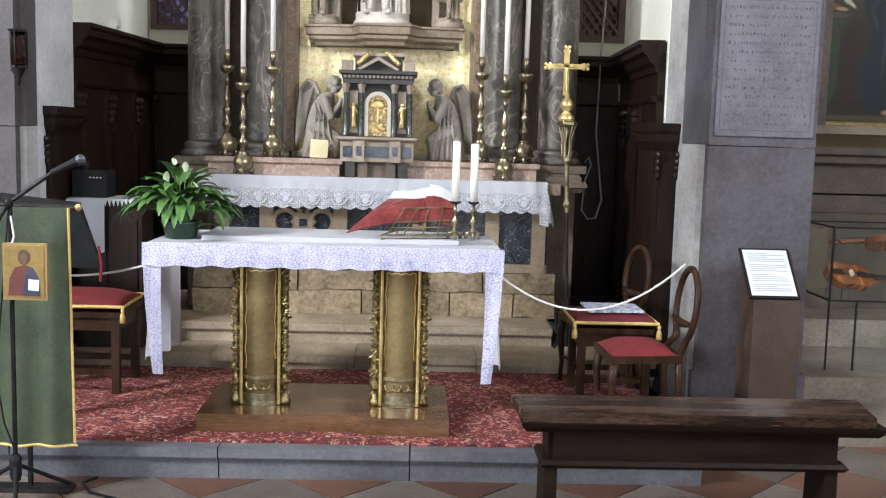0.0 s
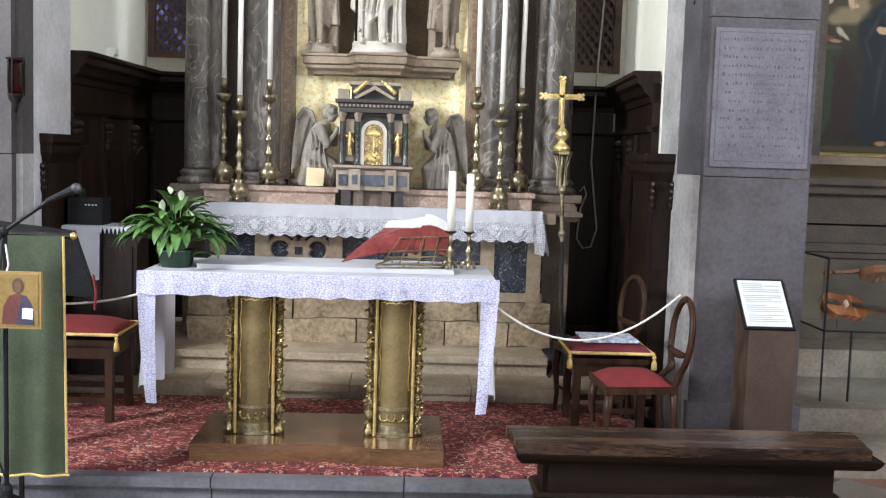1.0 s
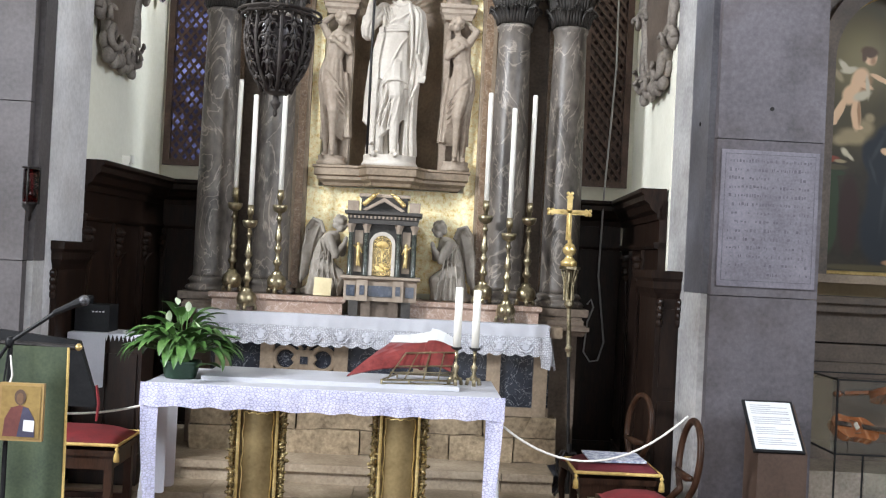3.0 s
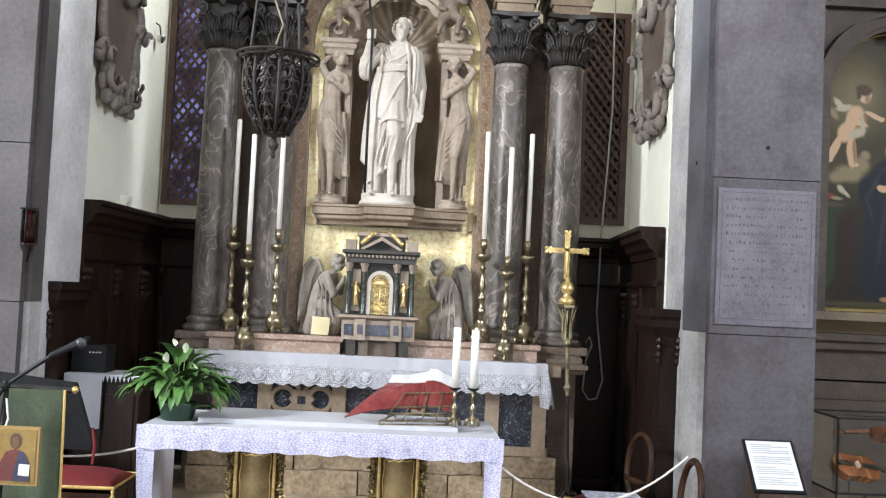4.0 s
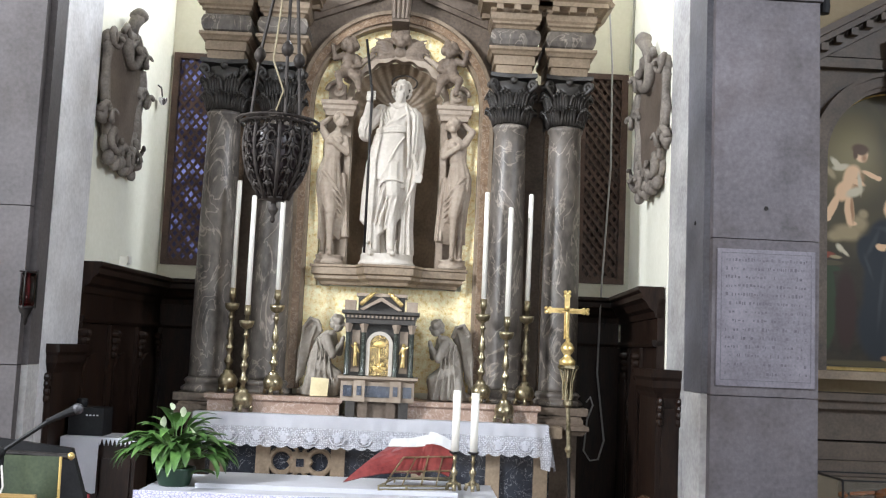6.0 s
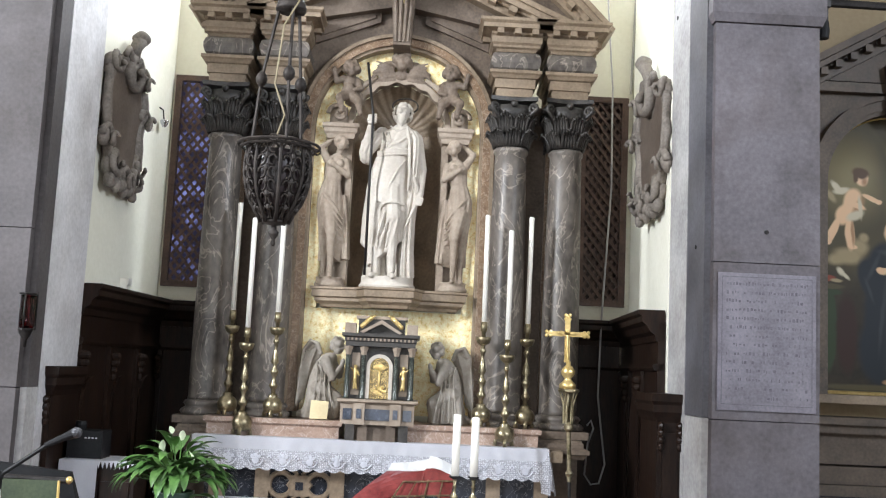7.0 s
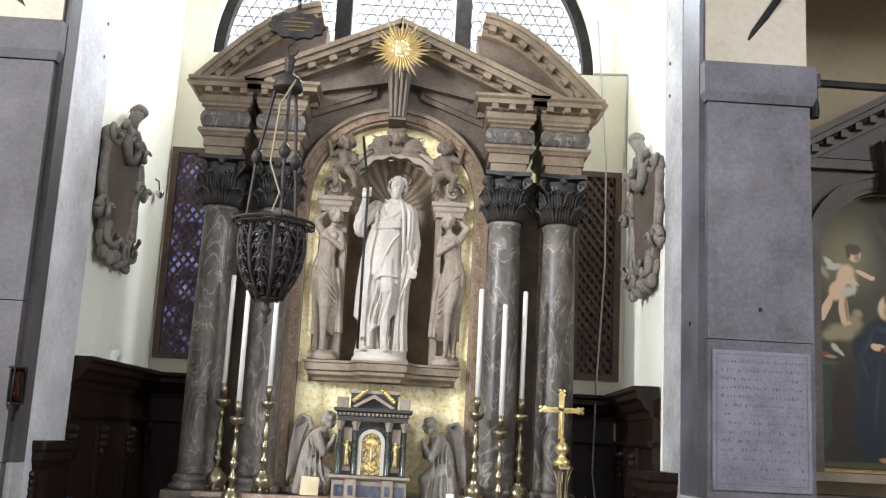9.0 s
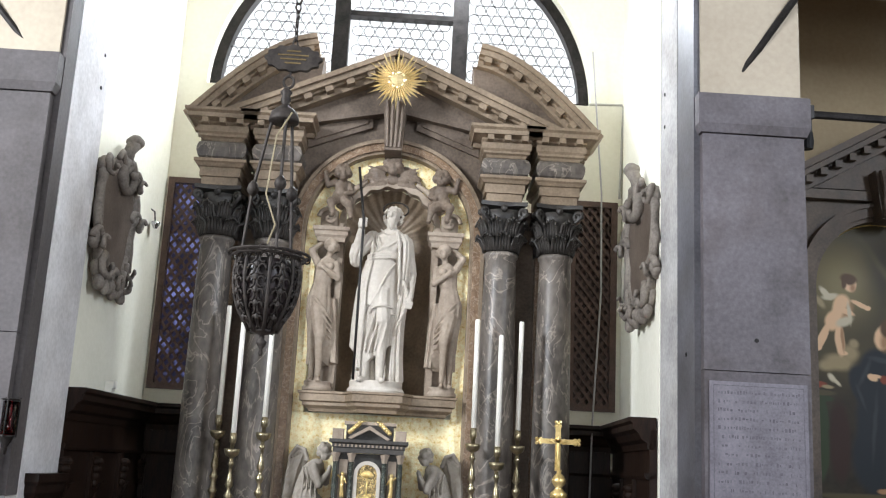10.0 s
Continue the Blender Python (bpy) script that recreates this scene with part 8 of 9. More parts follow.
part("tie_string", tube([(-1.59, 4.06, 1.20), (-1.575, 4.05, 1.12), (-1.585, 4.045, 1.08)], 0.004, 5), rope_cloth, mi, "white string")
g = bmesh.new()
tube([(-1.35, 4.35, 0.02), (-1.40, 4.30, 0.012), (-1.34, 4.2, 0.010), (-1.2, 4.12, 0.010), (-1.45, 4.0, 0.010), (-1.8, 4.0, 0.010)], 0.007, 6, bm=g)
solid("floor_cable", g, black_plastic, "black cable lying on the floor by the step", "cable", smooth=True)

ic = thing("icon", (0, 0, 0), "small gold-ground icon with a plain painted figure", "icon")
part("board", box(-1.648, -1.482, 4.03, 4.05, 0.845, 1.065, 0.004), mat("icon edge", (0.22, 0.13, 0.04), (0.34, 0.22, 0.075), 0.5, bump=0.03), ic)
part("gold_field", box(-1.638, -1.492, 4.027, 4.0295, 0.855, 1.055), mat("icon gold", (0.19, 0.115, 0.03), (0.28, 0.185, 0.055), 0.5, 0.2, scale=20, bump=0.03), ic, "matt gold field")
def flat(outline, y, m, nm, lab=""):
    part(nm, prism(outline, y - 0.0008, y), m, ic, lab)
oval = lambda cx, cz, rx, rz, n=20: [(cx + rx * math.cos(2 * math.pi * k / n), cz + rz * math.sin(2 * math.pi * k / n)) for k in range(n)]
flat(oval(-1.567, 1.012, 0.022, 0.030), 4.0260, mat("icon brown", (0.05, 0.025, 0.015), (0.09, 0.05, 0.03), 0.6, bump=0), "hair_shape")
flat(oval(-1.567, 1.008, 0.013, 0.021), 4.0250, mat("icon ochre", (0.10, 0.048, 0.022), (0.15, 0.08, 0.04), 0.6, bump=0), "face_shape")
flat([(-1.628, 0.862), (-1.508, 0.862), (-1.512, 0.93), (-1.535, 0.972), (-1.567, 0.982), (-1.60, 0.972), (-1.622, 0.93)], 4.0265, mat("icon red", (0.085, 0.018, 0.014), (0.15, 0.04, 0.03), 0.6, bump=0), "robe_shape")
flat([(-1.575, 0.862), (-1.508, 0.862), (-1.512, 0.93), (-1.535, 0.972), (-1.555, 0.975)], 4.0255, mat("icon blue", (0.022, 0.02, 0.045), (0.05, 0.045, 0.08), 0.6, bump=0), "mantle_shape")
flat([(-1.552, 0.885), (-1.512, 0.882), (-1.510, 0.925), (-1.550, 0.927)], 4.0245, paper, "book_shape")

ic.matrix_basis = Matrix.Translation((-1.527, 4.05, 0.980)) @ Matrix.Diagonal((1.05, 1.0, 1.04, 1)) @ Matrix.Translation((1.565, -4.05, -0.955))

# ---- credence table with a white cloth, and a black console ----
cd = thing("credence_table", (-1.85, 6.0, 0.25), "small dark side table under a white lace cloth", "table")
part("body", box(-1.96, -1.57, 5.95, 6.22, 0.253, 1.10, 0.006), dark_wood, cd)
part("tabletop", box(-1.98, -1.55, 5.92, 6.22, 1.101, 1.13, 0.006), dark_wood, cd)
for x in (-1.94, -1.76):
    part("door_panel", box(x, x + 0.165, 5.938, 5.949, 0.34, 1.02, 0.005), dark_wood, cd)
cdc = thing("side_cloth", (-1.8, 6.0, 1.13), "white cloth with crocheted edge on the side table", "table cloth")
part("top", waved(box(-1.99, -1.53, 5.90, 6.22, 1.131, 1.14, 0.003), 0.2, 0.003), linen, cdc)
part("fall", hung(-1.99, -1.77, 5.90, 0.83, 1.138, 0.012, 2, hem=lambda x: 0.835 + 0.01 * math.sin(x * 50), n=40), linen, cdc, smooth=True)
g = bmesh.new()
for k in range(10):
    x = -1.765 + 0.024 * k
    b2 = bmesh.new()
    v = [b2.verts.new(p) for p in ((x - 0.011, 5.897, 1.136), (x + 0.011, 5.897, 1.136), (x + 0.002, 5.893, 1.095))]
    b2.faces.new(v)
    join(g, b2)
part("crochet_edge", g, linen, cdc, "pointed crochet edge")
con = thing("console", (-1.95, 6.0, 1.14), "black audio console on the side table", "console")
part("case", box(-1.98, -1.78, 5.98, 6.16, 1.1405, 1.30, 0.010), black_plastic, con)
part("lens", turned([(0.03, 0.0), (0.035, 0.03), (0.03, 0.05)], (-1.93, 6.05, 1.30), 14), black_plastic, con)
for k in range(4):
    part("button", box(-1.88 + 0.02 * k, -1.87 + 0.02 * k, 5.974, 5.979, 1.255, 1.262), paper, con)

# ---- floor tiles near the step ----
rnd = random.Random(2)
S = 0.41
meshes = {}
for name, m in (("red", tile_red), ("white", tile_white)):
    b = box(-S / 2 + 0.003, S / 2 - 0.003, -S / 2 + 0.003, S / 2 - 0.003, -0.03, 0.0, 0.003)
    me = bpy.data.meshes.new("tile")
    b.to_mesh(me)
    b.free()
    me.materials.append(m)
    meshes[name] = me
floor_ob = bpy.data.objects["floor"]
rest = {"red": bmesh.new(), "white": bmesh.new()}
count = 0
for i in range(-28, 29):
    for j in range(-28, 29):
        c = Vector((i * S * 0.7071 - j * S * 0.7071, 3.6 + (i + j) * S * 0.7071, 0))
        if not (-5.8 < c.x < 5.8 and -4.3 < c.y < 7.4):
            continue
        if -2.9 < c.x < 1.3 and c.y > 4.75:
            continue
        kind = "red" if (i + j) % 2 else "white"
        if -3.2 < c.x < 3.6 and 3.0 < c.y < 6.2:
            ob = new("floor_tile", meshes[kind])
            ob.matrix_basis = Matrix.Translation(c + Vector((0, 0, rnd.uniform(-0.002, 0.0)))) @ Matrix.Rotation(math.pi / 4, 4, "Z")
            ob.parent = floor_ob
        else:
            b = box(-S / 2 + 0.003, S / 2 - 0.003, -S / 2 + 0.003, S / 2 - 0.003, -0.03, -0.001)
            join(rest[kind], b, Matrix.Translation(c) @ Matrix.Rotation(math.pi / 4, 4, "Z"))
for kind, m in (("red", tile_red), ("white", tile_white)):
    tagged(part("floor_tiles", rest[kind], m, floor_ob), kind="stuff")

# ---- the neighbouring chapel seen past the pier ----
solid("wall_side_chapel", box(2.0, 6.0, 7.20, 7.4, 0, 7.2), warm_lit_plaster, "plastered wall of the neighbouring chapel, warm light in its colour", kind="structure")
solid("wall_between", box(2.19, 2.45, 6.22, 7.2, 0, 7.2), warm_lit_plaster, "plastered wall between the chapels", kind="structure")
PCX = 3.40          # middle of the side altar

PR, PZ = 0.51, 3.21  # radius and springing of the painting's arch


def side_altar():
    t = thing("side_altar", (PCX, 7.1, 0), "brown stone side altar framing an arched painting", "altarpiece")
    part("base", box(2.55, 4.7, 6.72, 7.2, 0.45, 1.0, 0.01), side_stone_dimmed, t)
    for z0, z1, y, m in ((1.0, 1.10, 6.80, side_stone_dimmed), (1.10, 1.22, 6.86, side_stone_dimmed), (1.23, 1.44, 6.90, side_stone_dimmed), (1.44, 1.50, 6.84, side_stone_dimmed), (1.50, 1.55, 6.80, side_stone_dimmed)):
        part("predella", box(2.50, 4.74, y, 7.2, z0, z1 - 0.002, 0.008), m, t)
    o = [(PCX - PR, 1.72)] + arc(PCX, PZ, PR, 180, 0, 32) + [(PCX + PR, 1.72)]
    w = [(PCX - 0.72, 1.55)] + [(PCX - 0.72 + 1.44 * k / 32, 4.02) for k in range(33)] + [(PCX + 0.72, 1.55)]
    part("frame_wall", band(o, w, 7.02, 7.2), side_stone_dimmed, t)
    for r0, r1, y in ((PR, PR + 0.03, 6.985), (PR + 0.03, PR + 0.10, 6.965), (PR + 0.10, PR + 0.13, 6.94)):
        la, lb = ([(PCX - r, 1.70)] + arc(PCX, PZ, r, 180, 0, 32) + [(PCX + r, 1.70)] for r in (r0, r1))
        part("arch_mould", band(la, lb, y, 7.05), side_stone_dimmed, t)
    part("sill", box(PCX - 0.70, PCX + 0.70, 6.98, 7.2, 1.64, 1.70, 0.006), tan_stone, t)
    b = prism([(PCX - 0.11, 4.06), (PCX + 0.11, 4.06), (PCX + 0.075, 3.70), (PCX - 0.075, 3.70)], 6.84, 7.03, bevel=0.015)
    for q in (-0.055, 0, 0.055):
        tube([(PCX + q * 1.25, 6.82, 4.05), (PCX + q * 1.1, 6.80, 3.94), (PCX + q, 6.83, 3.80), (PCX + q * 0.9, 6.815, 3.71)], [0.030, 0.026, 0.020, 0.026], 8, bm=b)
    part("keystone", b, side_stone_dimmed, t, "scrolled keystone console")
    part("architrave", box(PCX - 0.74, PCX + 0.74, 6.95, 7.2, 3.86, 3.93, 0.01), side_stone_dimmed, t)
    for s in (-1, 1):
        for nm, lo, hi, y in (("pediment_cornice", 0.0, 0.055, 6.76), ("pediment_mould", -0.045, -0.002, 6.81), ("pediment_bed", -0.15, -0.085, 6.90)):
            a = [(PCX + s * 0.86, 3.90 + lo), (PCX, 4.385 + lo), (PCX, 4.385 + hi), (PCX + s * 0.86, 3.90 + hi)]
            part(nm, prism(a if s < 0 else a[::-1], y, 7.2, bevel=0.006), side_stone_dimmed, t)
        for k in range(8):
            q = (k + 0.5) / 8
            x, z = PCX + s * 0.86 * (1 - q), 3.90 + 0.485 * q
            part("dentil", box(x - 0.026, x + 0.026, 6.84, 6.90, z - 0.105, z - 0.05, 0.004), side_stone_dimmed, t)
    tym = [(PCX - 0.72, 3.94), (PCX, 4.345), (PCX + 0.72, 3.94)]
    part("tympanum", prism(tym, 6.96, 7.2), side_stone_dimmed, t)


side_altar()


def painted(name, base, blobs):
    """Oil paint: soft-edged plain patches of colour over a dark ground, all in one flat canvas."""
    m = mat(name, base, tuple(3.2 * c for c in base), 0.5, scale=2.2, fine=14, bump=0.03, spec=0.25)
    nt = m.node_tree
    add, link = nt.nodes.new, nt.links.new
    p = nt.nodes["Principled BSDF"]
    co = add("ShaderNodeTexCoord")
    wob = add("ShaderNodeTexNoise")
    wob.inputs["Scale"].default_value, wob.inputs["Detail"].default_value = 9.0, 3
    link(co.outputs["Object"], wob.inputs[0])
    off = add("ShaderNodeVectorMath")
    off.operation = "MULTIPLY_ADD"
    off.inputs[1].default_value, off.inputs[2].default_value = (0.022, 0.0, 0.022), (-0.011, 0.0, -0.011)
    link(wob.outputs["Color"], off.inputs[0])
    pos = add("ShaderNodeVectorMath")
    link(co.outputs["Object"], pos.inputs[0])
    link(off.outputs[0], pos.inputs[1])
    colour = p.inputs["Base Color"].links[0].from_socket
    for cx, cz, rx, rz, tilt, soft, rgb in blobs:
        mp = add("ShaderNodeMapping")
        mp.vector_type = "TEXTURE"
        mp.inputs["Location"].default_value = (cx, 0, cz)
        mp.inputs["Rotation"].default_value = (0, radians(tilt), 0)
        mp.inputs["Scale"].default_value = (rx, 1000.0, rz)
        ln = add("ShaderNodeVectorMath")
        ln.operation = "LENGTH"
        r = add("ShaderNodeMapRange")
        r.interpolation_type = "SMOOTHSTEP"
        r.inputs[1].default_value, r.inputs[2].default_value = 1.0 + soft, 1.0 - soft
        mx = add("ShaderNodeMix")
        mx.data_type = "RGBA"
        link(pos.outputs[0], mp.inputs[0])
        link(mp.outputs[0], ln.inputs[0])
        link(ln.outputs["Value"], r.inputs[0])
        link(r.outputs[0], mx.inputs[0])
        link(colour, mx.inputs[6])
        mx.inputs[7].default_value = (*rgb, 1)
        colour = mx.outputs[2]
    link(colour, p.inputs["Base Color"])
    return m


def painting():
    t = thing("painting", (PCX, 7.1, 1.64), "arched dark oil painting with soft pale and dark patches", "painting")
    glow, halo, cloud = (0.068, 0.054, 0.024), (0.19, 0.155, 0.072), (0.30, 0.235, 0.13)
    pale, shade, white, brown = (0.68, 0.45, 0.27), (0.34, 0.19, 0.10), (0.52, 0.46, 0.33), (0.080, 0.042, 0.018)
    navy, fold, green, maroon, red = (0.012, 0.016, 0.021), (0.030, 0.036, 0.042), (0.026, 0.042, 0.016), (0.030, 0.011, 0.007), (0.20, 0.045, 0.022)
    canvas = painted("dark varnished canvas", (0.012, 0.009, 0.0045), [
        (3.10, 3.20, 0.42, 0.55, 0, 0.75, glow), (3.12, 3.26, 0.19, 0.22, 0, 0.9, halo), (3.62, 3.45, 0.22, 0.30, 30, 0.6, (0.022, 0.016, 0.008)),
        (3.42, 3.40, 0.025, 0.36, -35, 0.9, glow), (3.15, 2.72, 0.22, 0.12, 0, 0.7, glow),
        (3.09, 2.69, 0.105, 0.055, 8, 0.45, cloud), (3.17, 2.76, 0.060, 0.055, 40, 0.5, cloud), (3.20, 2.83, 0.035, 0.030, 40, 0.5, cloud), (3.00, 2.66, 0.06, 0.035, 0, 0.6, cloud),
        (3.005, 3.19, 0.022, 0.060, -45, 0.35, white), (3.04, 3.165, 0.060, 0.024, -8, 0.4, white), (2.965, 3.12, 0.022, 0.045, -35, 0.5, cloud),
        (2.975, 2.87, 0.030, 0.105, 22, 0.2, pale), (2.945, 2.79, 0.022, 0.022, 0, 0.3, pale), (3.055, 2.99, 0.060, 0.075, 25, 0.22, pale),
        (3.098, 2.85, 0.034, 0.115, -4, 0.22, pale), (3.120, 2.76, 0.034, 0.018, 12, 0.3, pale), (3.118, 2.86, 0.012, 0.09, -4, 0.5, shade),
        (3.115, 3.09, 0.064, 0.095, 22, 0.2, pale), (3.160, 3.05, 0.026, 0.070, 30, 0.6, shade), (3.145, 3.065, 0.070, 0.020, 22, 0.25, pale),
        (3.255, 3.115, 0.070, 0.018, 22, 0.25, pale), (3.310, 3.095, 0.024, 0.016, 0, 0.3, pale),
        (3.135, 2.985, 0.065, 0.032, -28, 0.4, white), (3.175, 3.05, 0.014, 0.075, -5, 0.5, white),
        (3.188, 3.262, 0.046, 0.054, 0, 0.2, pale), (3.205, 3.240, 0.020, 0.030, 0, 0.7, shade), (3.178, 3.302, 0.060, 0.040, 8, 0.25, brown), (3.140, 3.27, 0.018, 0.040, 0, 0.35, brown),
        (2.930, 2.16, 0.075, 0.31, 0, 0.12, green), (2.955, 2.467, 0.100, 0.020, 0, 0.25, glow), (2.955, 2.425, 0.085, 0.022, 0, 0.3, green), (2.930, 2.525, 0.065, 0.022, 0, 0.25, red), (3.00, 2.51, 0.04, 0.012, 0, 0.4, cloud),
        (3.030, 2.575, 0.020, 0.034, -40, 0.45, white), (3.065, 2.545, 0.012, 0.035, -45, 0.5, white),
        (3.075, 2.13, 0.075, 0.28, 0, 0.25, maroon),
        (3.40, 2.26, 0.20, 0.46, 0, 0.16, navy), (3.36, 2.66, 0.13, 0.14, 20, 0.2, navy), (3.245, 2.54, 0.085, 0.15, -15, 0.2, navy), (3.33, 2.03, 0.17, 0.26, 0, 0.2, navy),
        (3.27, 2.62, 0.016, 0.10, 25, 0.7, fold), (3.24, 2.45, 0.012, 0.08, -20, 0.7, fold), (3.33, 2.25, 0.014, 0.20, 6, 0.7, fold), (3.40, 2.72, 0.09, 0.018, 8, 0.6, fold),
        (3.325, 2.590, 0.040, 0.024, 25, 0.25, pale), (3.360, 2.600, 0.040, 0.012, 8, 0.3, pale), (3.41, 2.58, 0.03, 0.03, 0, 0.3, red),
        (3.415, 2.885, 0.062, 0.090, 14, 0.2, pale), (3.375, 2.900, 0.014, 0.020, 0, 0.4, pale), (3.425, 2.85, 0.030, 0.055, 0, 0.7, shade), (3.455, 2.95, 0.060, 0.070, 0, 0.25, brown),
        (3.37, 1.80, 0.04, 0.018, 0, 0.4, shade), (3.4, 1.755, 0.60, 0.022, 0, 0.4, glow)])
    o = [(PCX - PR, 1.70)] + arc(PCX, PZ, PR, 180, 0, 32) + [(PCX + PR, 1.70)]
    part("canvas", prism(o, 7.10, 7.12), canvas, t)
    gold_line = [(PCX - PR, 1.705)] + arc(PCX, PZ, PR, 180, 0, 40) + [(PCX + PR, 1.705)]
    part("gilt_edge", tube([(x, 7.09, z) for x, z in gold_line], 0.010, 6), gilt, t, "thin gilt edging")
    part("gilt_edge", tube([(PCX - PR, 7.09, 1.715), (PCX + PR, 7.09, 1.715)], 0.014, 6), gilt, t)


painting()

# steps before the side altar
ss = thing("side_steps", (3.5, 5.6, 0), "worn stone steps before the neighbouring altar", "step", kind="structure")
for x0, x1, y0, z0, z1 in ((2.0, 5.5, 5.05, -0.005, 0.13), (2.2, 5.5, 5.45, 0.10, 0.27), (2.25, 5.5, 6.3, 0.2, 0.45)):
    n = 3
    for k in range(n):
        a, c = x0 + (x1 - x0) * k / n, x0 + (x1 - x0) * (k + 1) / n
        part("step_stone", waved(box(a + 0.002, c - 0.002, y0, 7.2, z0, z1, 0.012), 0.3, 0.004), side_step_dimmed, ss)

# glass showcase with two violins
cs = thing("showcase", (2.9, 5.9, 0.27), "glass showcase with thin black metal frame", "showcase")
X0, X1, Y0, Y1, Z0, Z1, ZM = 2.42, 3.35, 5.62, 6.05, 0.272, 1.10, 0.68
bars = [((x, y, Z0), (x, y, Z1)) for x in (X0, X1) for y in (Y0, Y1)] + [((X0, y, z), (X1, y, z)) for y in (Y0, Y1) for z in (ZM, Z1)] + [((x, Y0, z), (x, Y1, z)) for x in (X0, X1) for z in (ZM, Z1)] + [((X0 + 0.16, Y0, Z0), (X0 + 0.16, Y0, ZM))]
for a, c in bars:
    part("frame_bar", tube([a, c], 0.006, 4), black_plastic, cs)
for nm, b in (("pane", box(X0 + 0.008, X1 - 0.008, Y0 - 0.002, Y0 + 0.002, ZM + 0.008, Z1 - 0.008)), ("pane", box(X0 - 0.002, X0 + 0.002, Y0 + 0.008, Y1 - 0.008, ZM + 0.008, Z1 - 0.008)), ("pane", box(X0 + 0.17, X1 - 0.008, Y0 - 0.002, Y0 + 0.002, Z0, ZM - 0.008))):
    p_ = part(nm, b, clear_glass, cs, "clear glass pane")
    p_.visible_shadow = False
shelf_ = part("shelf", box(X0 + 0.01, X1 - 0.01, Y0 + 0.01, Y1 - 0.01, ZM - 0.004, ZM + 0.004), clear_glass, cs, "glass shelf")
shelf_.visible_shadow = False
violin_wood = mat("orange varnished spruce", (0.11, 0.030, 0.010), (0.26, 0.085, 0.026), 0.25, scale=4, fine=40, bump=0.03, stretch=(6, 1, 1), coat=0.4)
ebony = mat("ebony", (0.010, 0.009, 0.008), (0.025, 0.022, 0.02), 0.3, bump=0.02)


def violin(m, label):
    t = thing("violin", (0, 0, 0), label, "violin", "violins in the showcase")
    o = []
    for k in range(40):
        a = 2 * math.pi * k / 40
        r = 0.098 + 0.012 * math.cos(a) - 0.026 * math.exp(-((abs(math.sin(a)) - 1.0) / 0.10) ** 2)
        o.append((0.175 * math.cos(a), r * math.sin(a) * (1.0 - 0.12 * math.cos(a))))
    part("body", slab(o, 0.0, 0.045, bevel=0.006), violin_wood, t, "orange varnished body")
    part("neck", box(0.17, 0.31, -0.012, 0.012, 0.035, 0.055, 0.004), violin_wood, t)
    part("fingerboard", box(0.04, 0.30, -0.014, 0.014, 0.056, 0.064, 0.003), ebony, t)
    part("tailpiece", box(-0.16, -0.05, -0.014, 0.014, 0.055, 0.062, 0.003), ebony, t)
    part("bridge", box(-0.01, -0.004, -0.02, 0.02, 0.045, 0.07), wax, t)
    part("scroll", ball((0.345, 0, 0.045), (0.03, 0.016, 0.020)), violin_wood, t, smooth=True)
    for k in range(4):
        part("peg", tube([(0.315 + 0.012 * (k // 2), -0.03, 0.045), (0.315 + 0.012 * (k // 2), 0.03, 0.045)], 0.003, 5), ebony, t)
    for s in (-1, 1):
        part("sound_hole", tube([(0.02, s * 0.035, 0.0455), (0.0, s * 0.04, 0.0455), (-0.03, s * 0.045, 0.0455)], 0.003, 5), ebony, t)
    t.matrix_basis = m
    return t


violin(pose(2.585, 5.80, ZM + 0.105, 48, 8, 22), "orange varnished violin standing tilted on the glass shelf")
violin(pose(2.90, 5.86, ZM + 0.30, 30, 6, 170), "older violin with dark neck hung high in the showcase")
bk = part("string_hanger", tube([(2.9, 5.86, Z1), (2.9, 5.86, ZM + 0.32)], 0.002, 4), iron, cs)
part("violin_rest", tube([(2.585, 5.83, ZM + 0.004), (2.585, 5.86, ZM + 0.10)], 0.004, 6), iron, cs)

# inscription slab on the pier: border and worn strokes are thin strips, groove shade in their colour
pq = thing("inscription_slab", (1.87, 5.39, 1.58), "grey stone slab with a worn carved inscription", "plaque")
PX0, PX1, PZ0, PZ1 = 1.63, 2.165, 1.60, 2.34
part("slab", box(PX0, PX1, 5.388, 5.402, PZ0, PZ1, 0.003), mat("pale blue grey slab", (0.098, 0.089, 0.106), (0.195, 0.180, 0.208), 0.65, scale=4, fine=70, bump=0.25, dirt=0.35), pq)
groove_shade = mat("carved shadow stone", (0.070, 0.065, 0.078), (0.13, 0.122, 0.142), 0.8, scale=30, bump=0.1)
for x0, x1, z0, z1 in ((PX0 + 0.02, PX1 - 0.02, PZ1 - 0.024, PZ1 - 0.020), (PX0 + 0.02, PX1 - 0.02, PZ0 + 0.03, PZ0 + 0.034), (PX0 + 0.02, PX0 + 0.024, PZ0 + 0.034, PZ1 - 0.024), (PX1 - 0.024, PX1 - 0.02, PZ0 + 0.034, PZ1 - 0.024)):
    part("border_groove", box(x0, x1, 5.3868, 5.3878, z0, z1), groove_shade, pq)
rnd = random.Random(6)
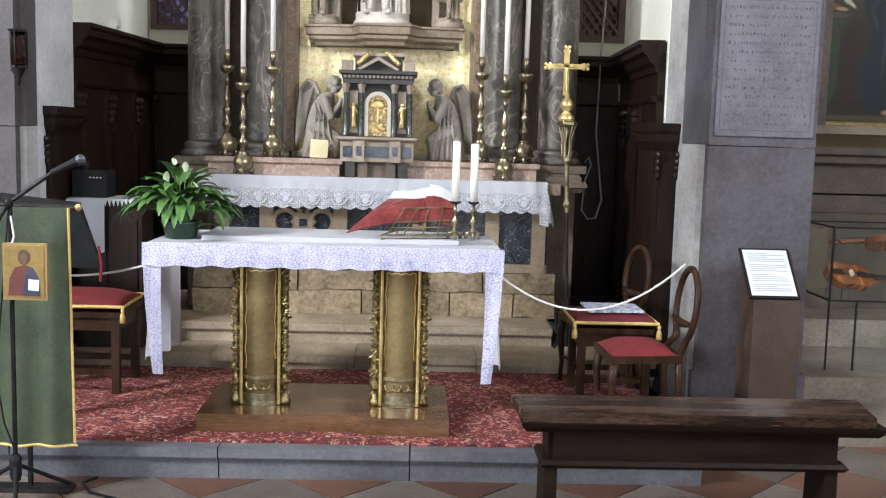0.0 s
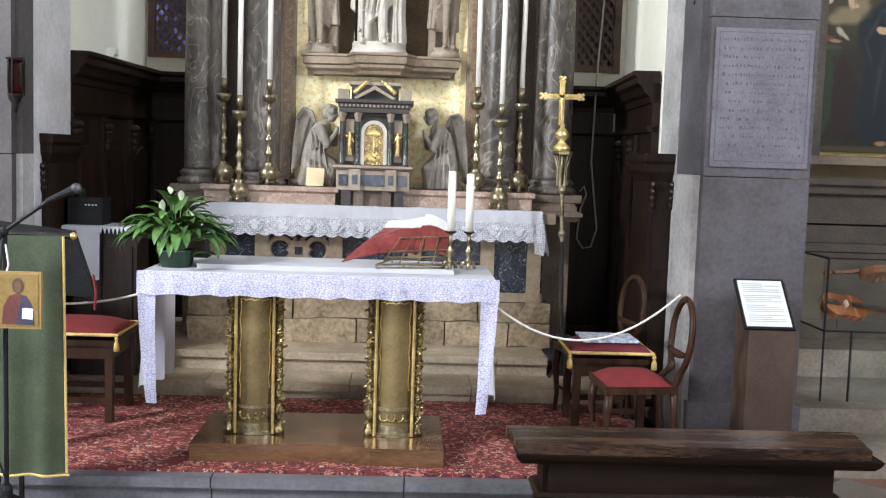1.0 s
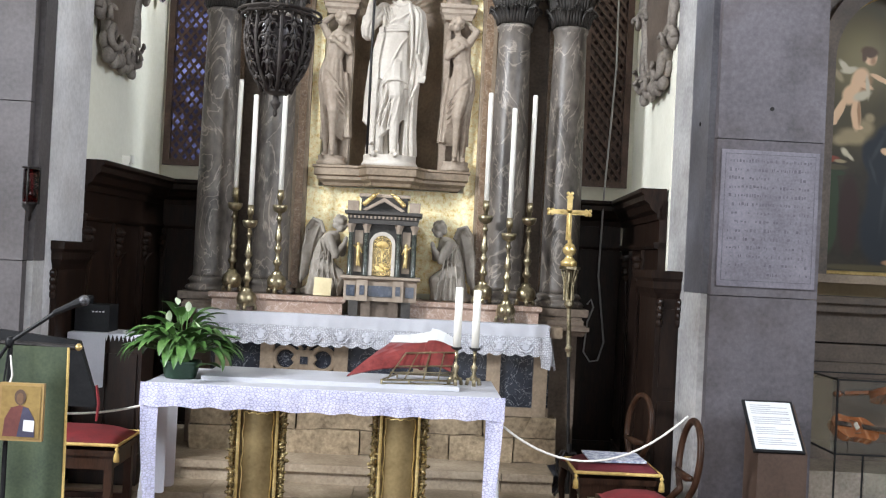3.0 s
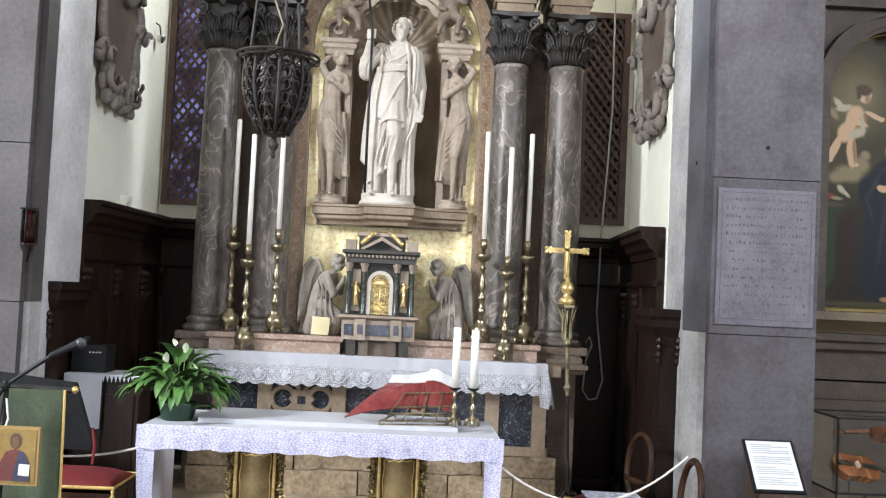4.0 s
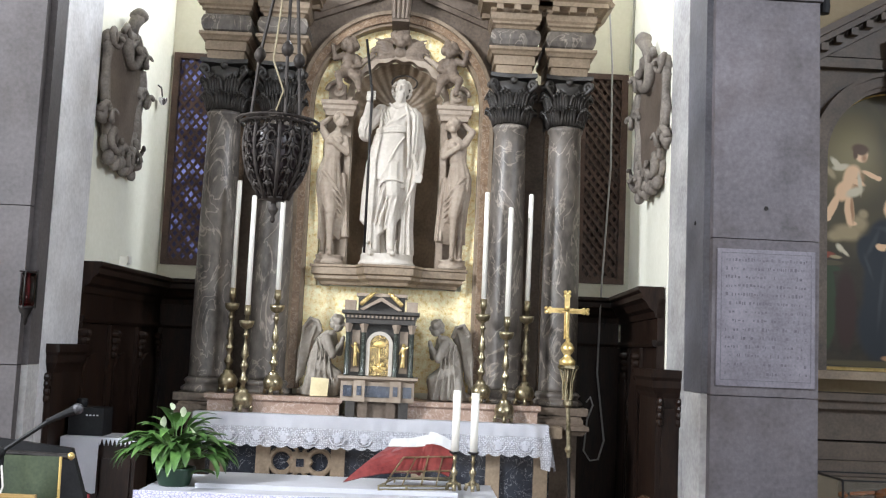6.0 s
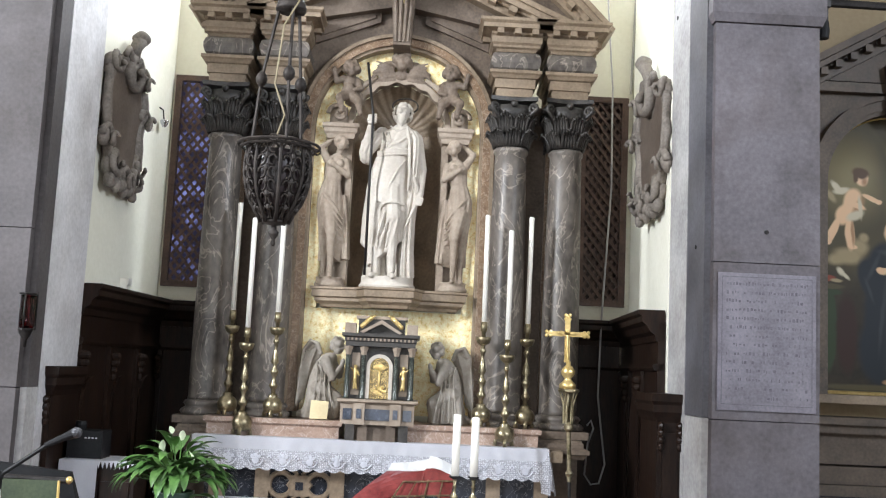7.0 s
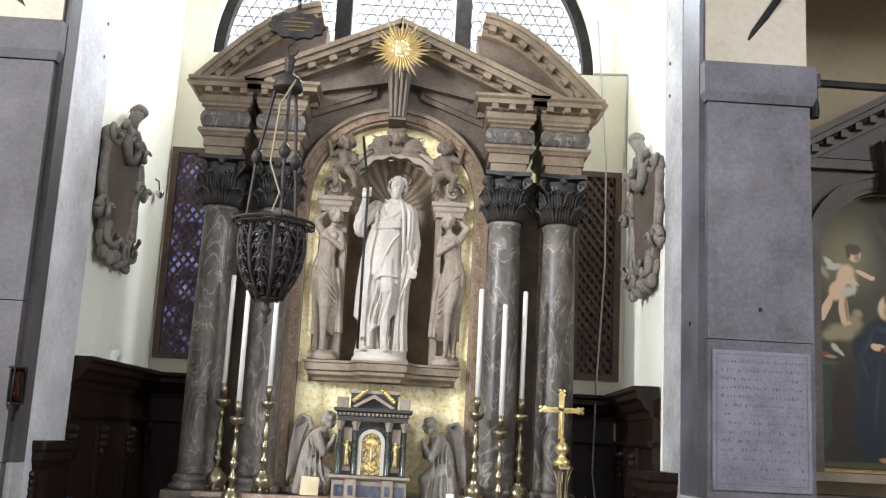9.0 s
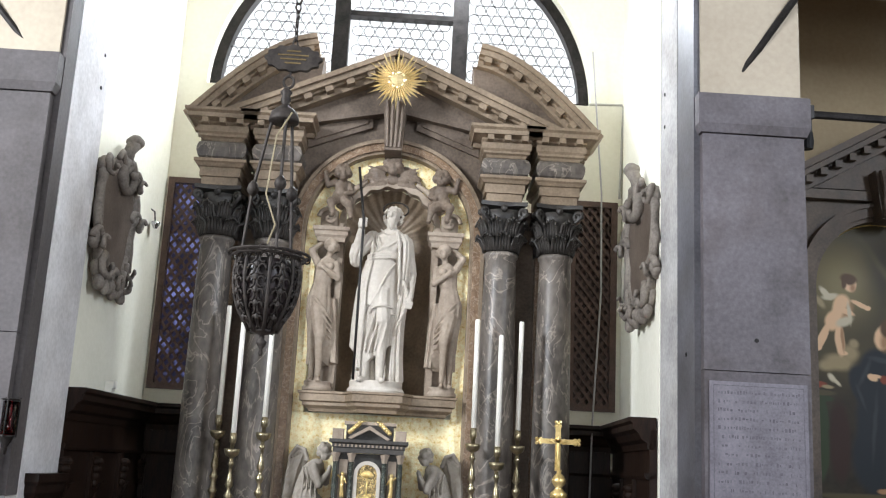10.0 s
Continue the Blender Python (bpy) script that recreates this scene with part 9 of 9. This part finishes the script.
for k in range(14):
    z = PZ1 - 0.06 - 0.047 * k
    b = bmesh.new()
    x = PX0 + 0.045
    while x < PX1 - 0.05:
        w = rnd.uniform(0.004, 0.014)
        if rnd.random() < 0.86 - 0.03 * k:
            box(x, x + w, 5.3870, 5.3878, z - rnd.uniform(0.002, 0.010), z + rnd.uniform(0.003, 0.012), bm=b)
        x += w + rnd.uniform(0.004, 0.012)
    if len(b.verts):
        part("text_bar", b, groove_shade, pq, "worn line with its groove shade as colour")
    else:
        b.free()

# holes and iron ties
# flat discs on the stone; the holes' inner shade is their dark colour
hk = solid("wall_hole", turned([(0.012, 0), (0.012, 0.004)], (0, 0, 0), 12), void_dark, "small dark disc for an anchor hole in the pier", "hole", "anchor holes")
for x, z in ((1.895, 2.57),):
    copy_thing(hk, pose(x, 5.3995, z, 90, 0, 0))
copy_thing(hk, pose(1.569, 5.62, 2.50, 0, -90, 0))
for z in (4.02, 4.24):
    copy_thing(hk, pose(1.566, 6.1, z, 0, -90, 0))
    copy_thing(hk, pose(-2.041, 6.1, z + 0.03, 0, 90, 0))
bpy.data.objects.remove(hk)
tie = bmesh.new()
tube([(1.85, 5.46, 4.15), (2.17, 5.42, 4.63), (2.8, 5.3, 5.6)], 0.024, 6, bm=tie)
solid("iron_brace", tie, iron, "black iron brace rising from the pier", "brace", "iron braces")
tie = bmesh.new()
tube([(-2.29, 5.46, 4.07), (-2.45, 5.43, 4.25), (-3.2, 5.3, 5.1)], 0.020, 6, bm=tie)
solid("iron_brace", tie, iron, "black iron brace rising from the pier", "brace", "iron braces")
tr_ = thing("tie_rod", (2.2, 5.5, 3.9), "black iron tie rod with a hanging spotlight", "tie rod")
part("rod", tube([(2.19, 5.5, 3.935), (5.9, 5.5, 3.90)], 0.025, 8), iron, tr_)
part("clamp", box(2.25, 2.28, 5.465, 5.535, 3.90, 3.98, 0.004), iron, tr_)
part("spot_arm", box(2.255, 2.275, 5.49, 5.51, 3.80, 3.90), iron, tr_)
part("spot_head", turned([(0.03, 3.72), (0.035, 3.76), (0.03, 3.82)], (2.25, 5.5, 0), 12), black_plastic, tr_, "black spotlight head")
# a second lamp hangs further right
h2 = thing("sanctuary_lamp", (2.45, 4.0, 3.5), "dark bronze hanging lamp on a chain", "hanging lamp")
part("bowl", turned([(0.02, 3.36), (0.07, 3.42), (0.115, 3.55), (0.12, 3.66), (0.10, 3.70)], (2.20, 4.05, 0), 20), bronze, h2, "pierced bronze bowl", smooth=True)
part("chain", tube([(2.20, 4.05, 3.7), (2.20, 4.05, 7.2)], 0.008, 5), bronze, h2)
